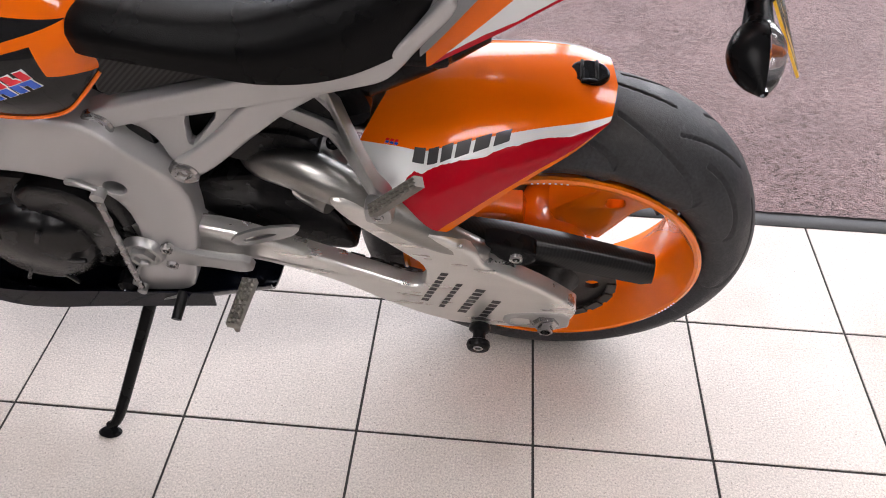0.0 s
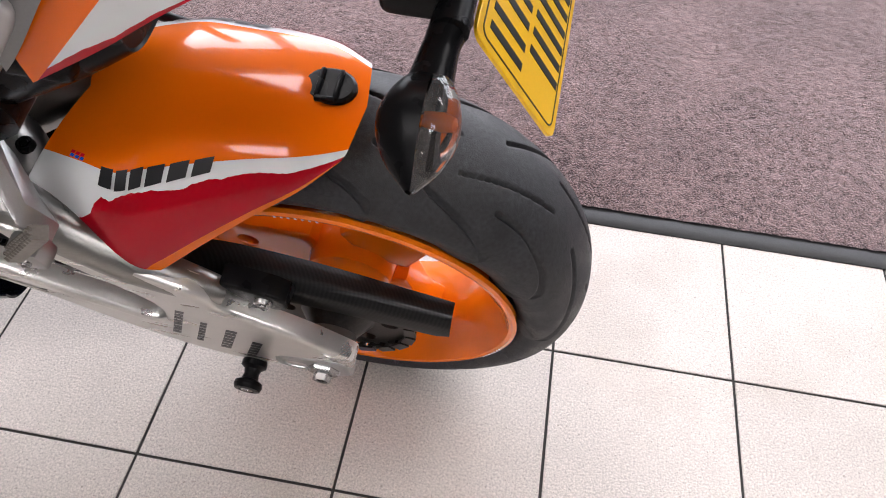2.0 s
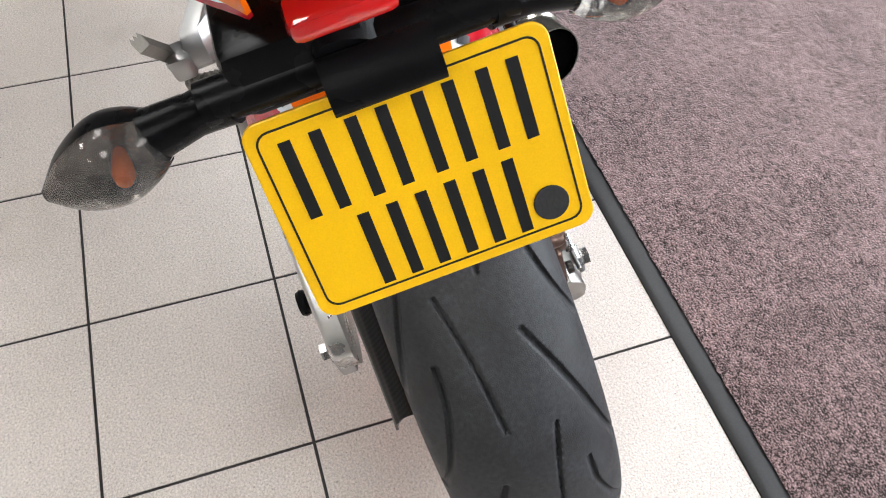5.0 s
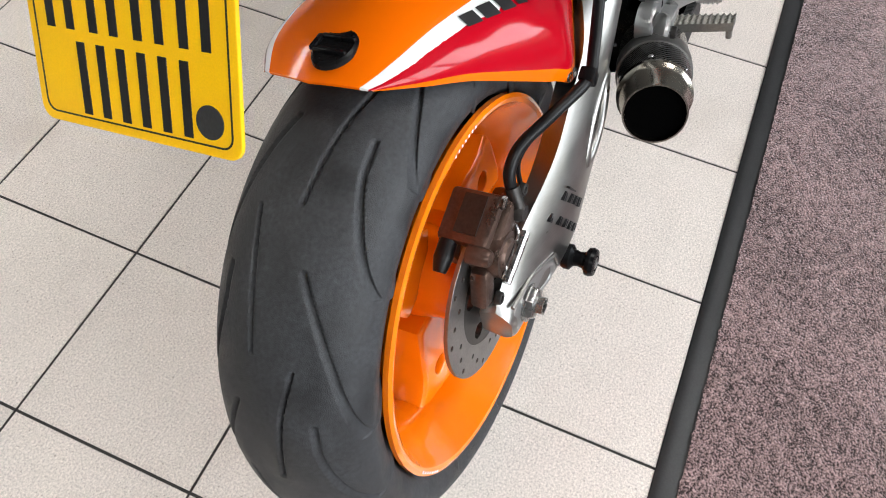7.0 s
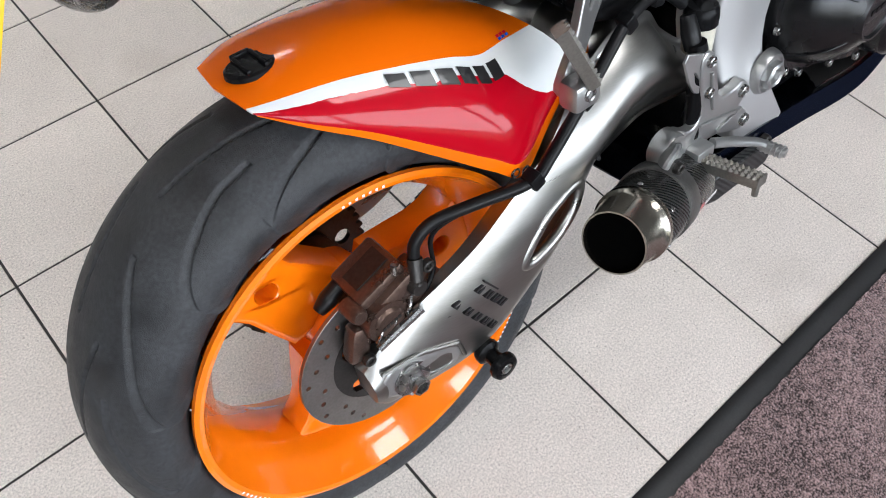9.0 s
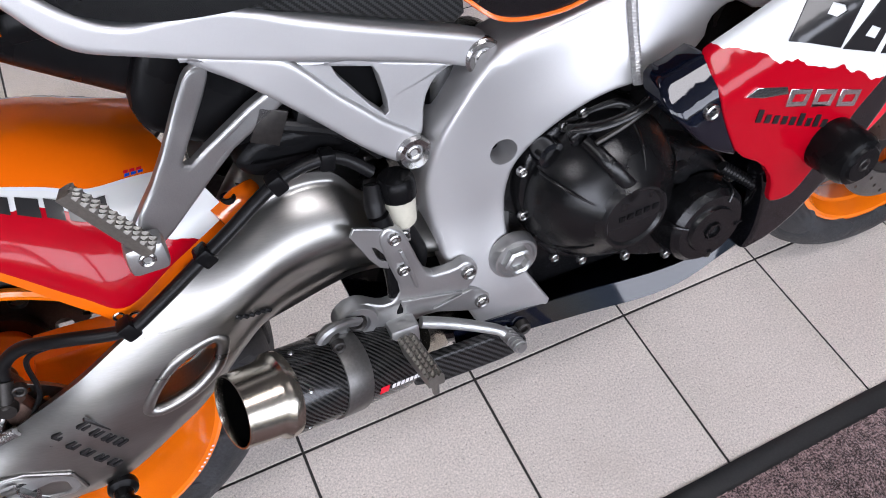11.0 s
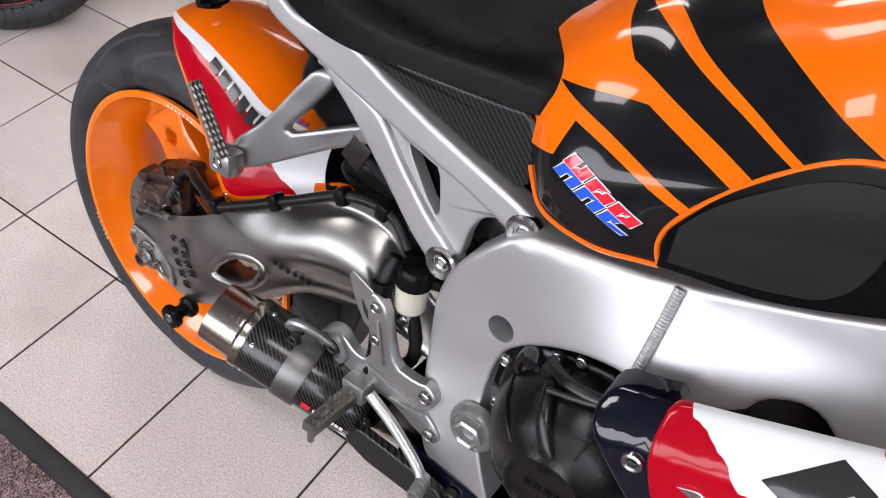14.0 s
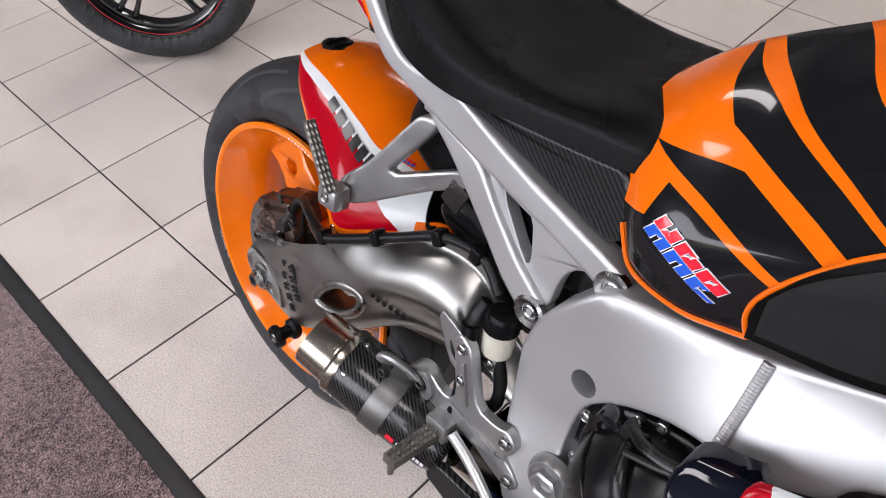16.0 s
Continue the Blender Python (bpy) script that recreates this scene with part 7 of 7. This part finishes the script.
for side in (-1, 1):
    part("pinstripe", xf(g_lathe([(0.2085, 0.0), (0.2085, 0.0012), (0.2125, 0.0012), (0.2125, 0.0)], 64, closed=True), at(0, side * 0.0405, 0)), red_pin, wheel2, "thin red pinstripe on the rim")
    part("fork_leg", g_tube([(0.0, side * 0.085, 0.30), (-0.10, side * 0.085, 0.55), (-0.2, side * 0.085, 0.8)], [0.024, 0.022, 0.020], 16, 4), alloy_black, other)
part("axle", g_tube([(0, -0.10, 0.30), (0, 0.10, 0.30)], 0.010, 12, 2), steel, other)

# ---- floor tiles ----
b_ = 0.0007
h_ = TILE / 2
tile_vs = [(-h_, -h_, -0.0045), (h_, -h_, -0.0045), (h_, h_, -0.0045), (-h_, h_, -0.0045), (-h_, -h_, -b_), (h_, -h_, -b_), (h_, h_, -b_), (-h_, h_, -b_),
           (-h_ + b_, -h_ + b_, 0), (h_ - b_, -h_ + b_, 0), (h_ - b_, h_ - b_, 0), (-h_ + b_, h_ - b_, 0)]
tile_fs = [[0, 1, 5, 4], [1, 2, 6, 5], [2, 3, 7, 6], [3, 0, 4, 7], [4, 5, 9, 8], [5, 6, 10, 9], [6, 7, 11, 10], [7, 4, 8, 11], [8, 9, 10, 11]]
tile_mesh, far = None, []
for i in range(int(ROOM_X0 / PITCH) + 1, int(ROOM_X1 / PITCH)):
    for j in range(0, int(ROOM_Y1 / PITCH)):
        c = Vector(((i + 0.5) * PITCH, (j + 0.5) * PITCH, 0.0004 * (random.random() - 0.5)))
        if -9 <= i <= 7 and j <= 15:
            m = Matrix.Translation(c) @ Matrix.Rotation(random.uniform(-0.0012, 0.0012), 4, "Z")
            if tile_mesh is None:
                tile_mesh = part("floor_tile", (tile_vs, tile_fs), tile_mat, floor, sharp=20, m=m).data
            else:
                part("floor_tile", tile_mesh, tile_mat, floor, m=m)
        else:
            far.append((c, i, j))
part("outer_tiles", join(*[([Vector(v) + c for v in tile_vs], tile_fs) for c, i, j in far]), tile_mat, floor, sharp=20)["kind"] = "stuff"
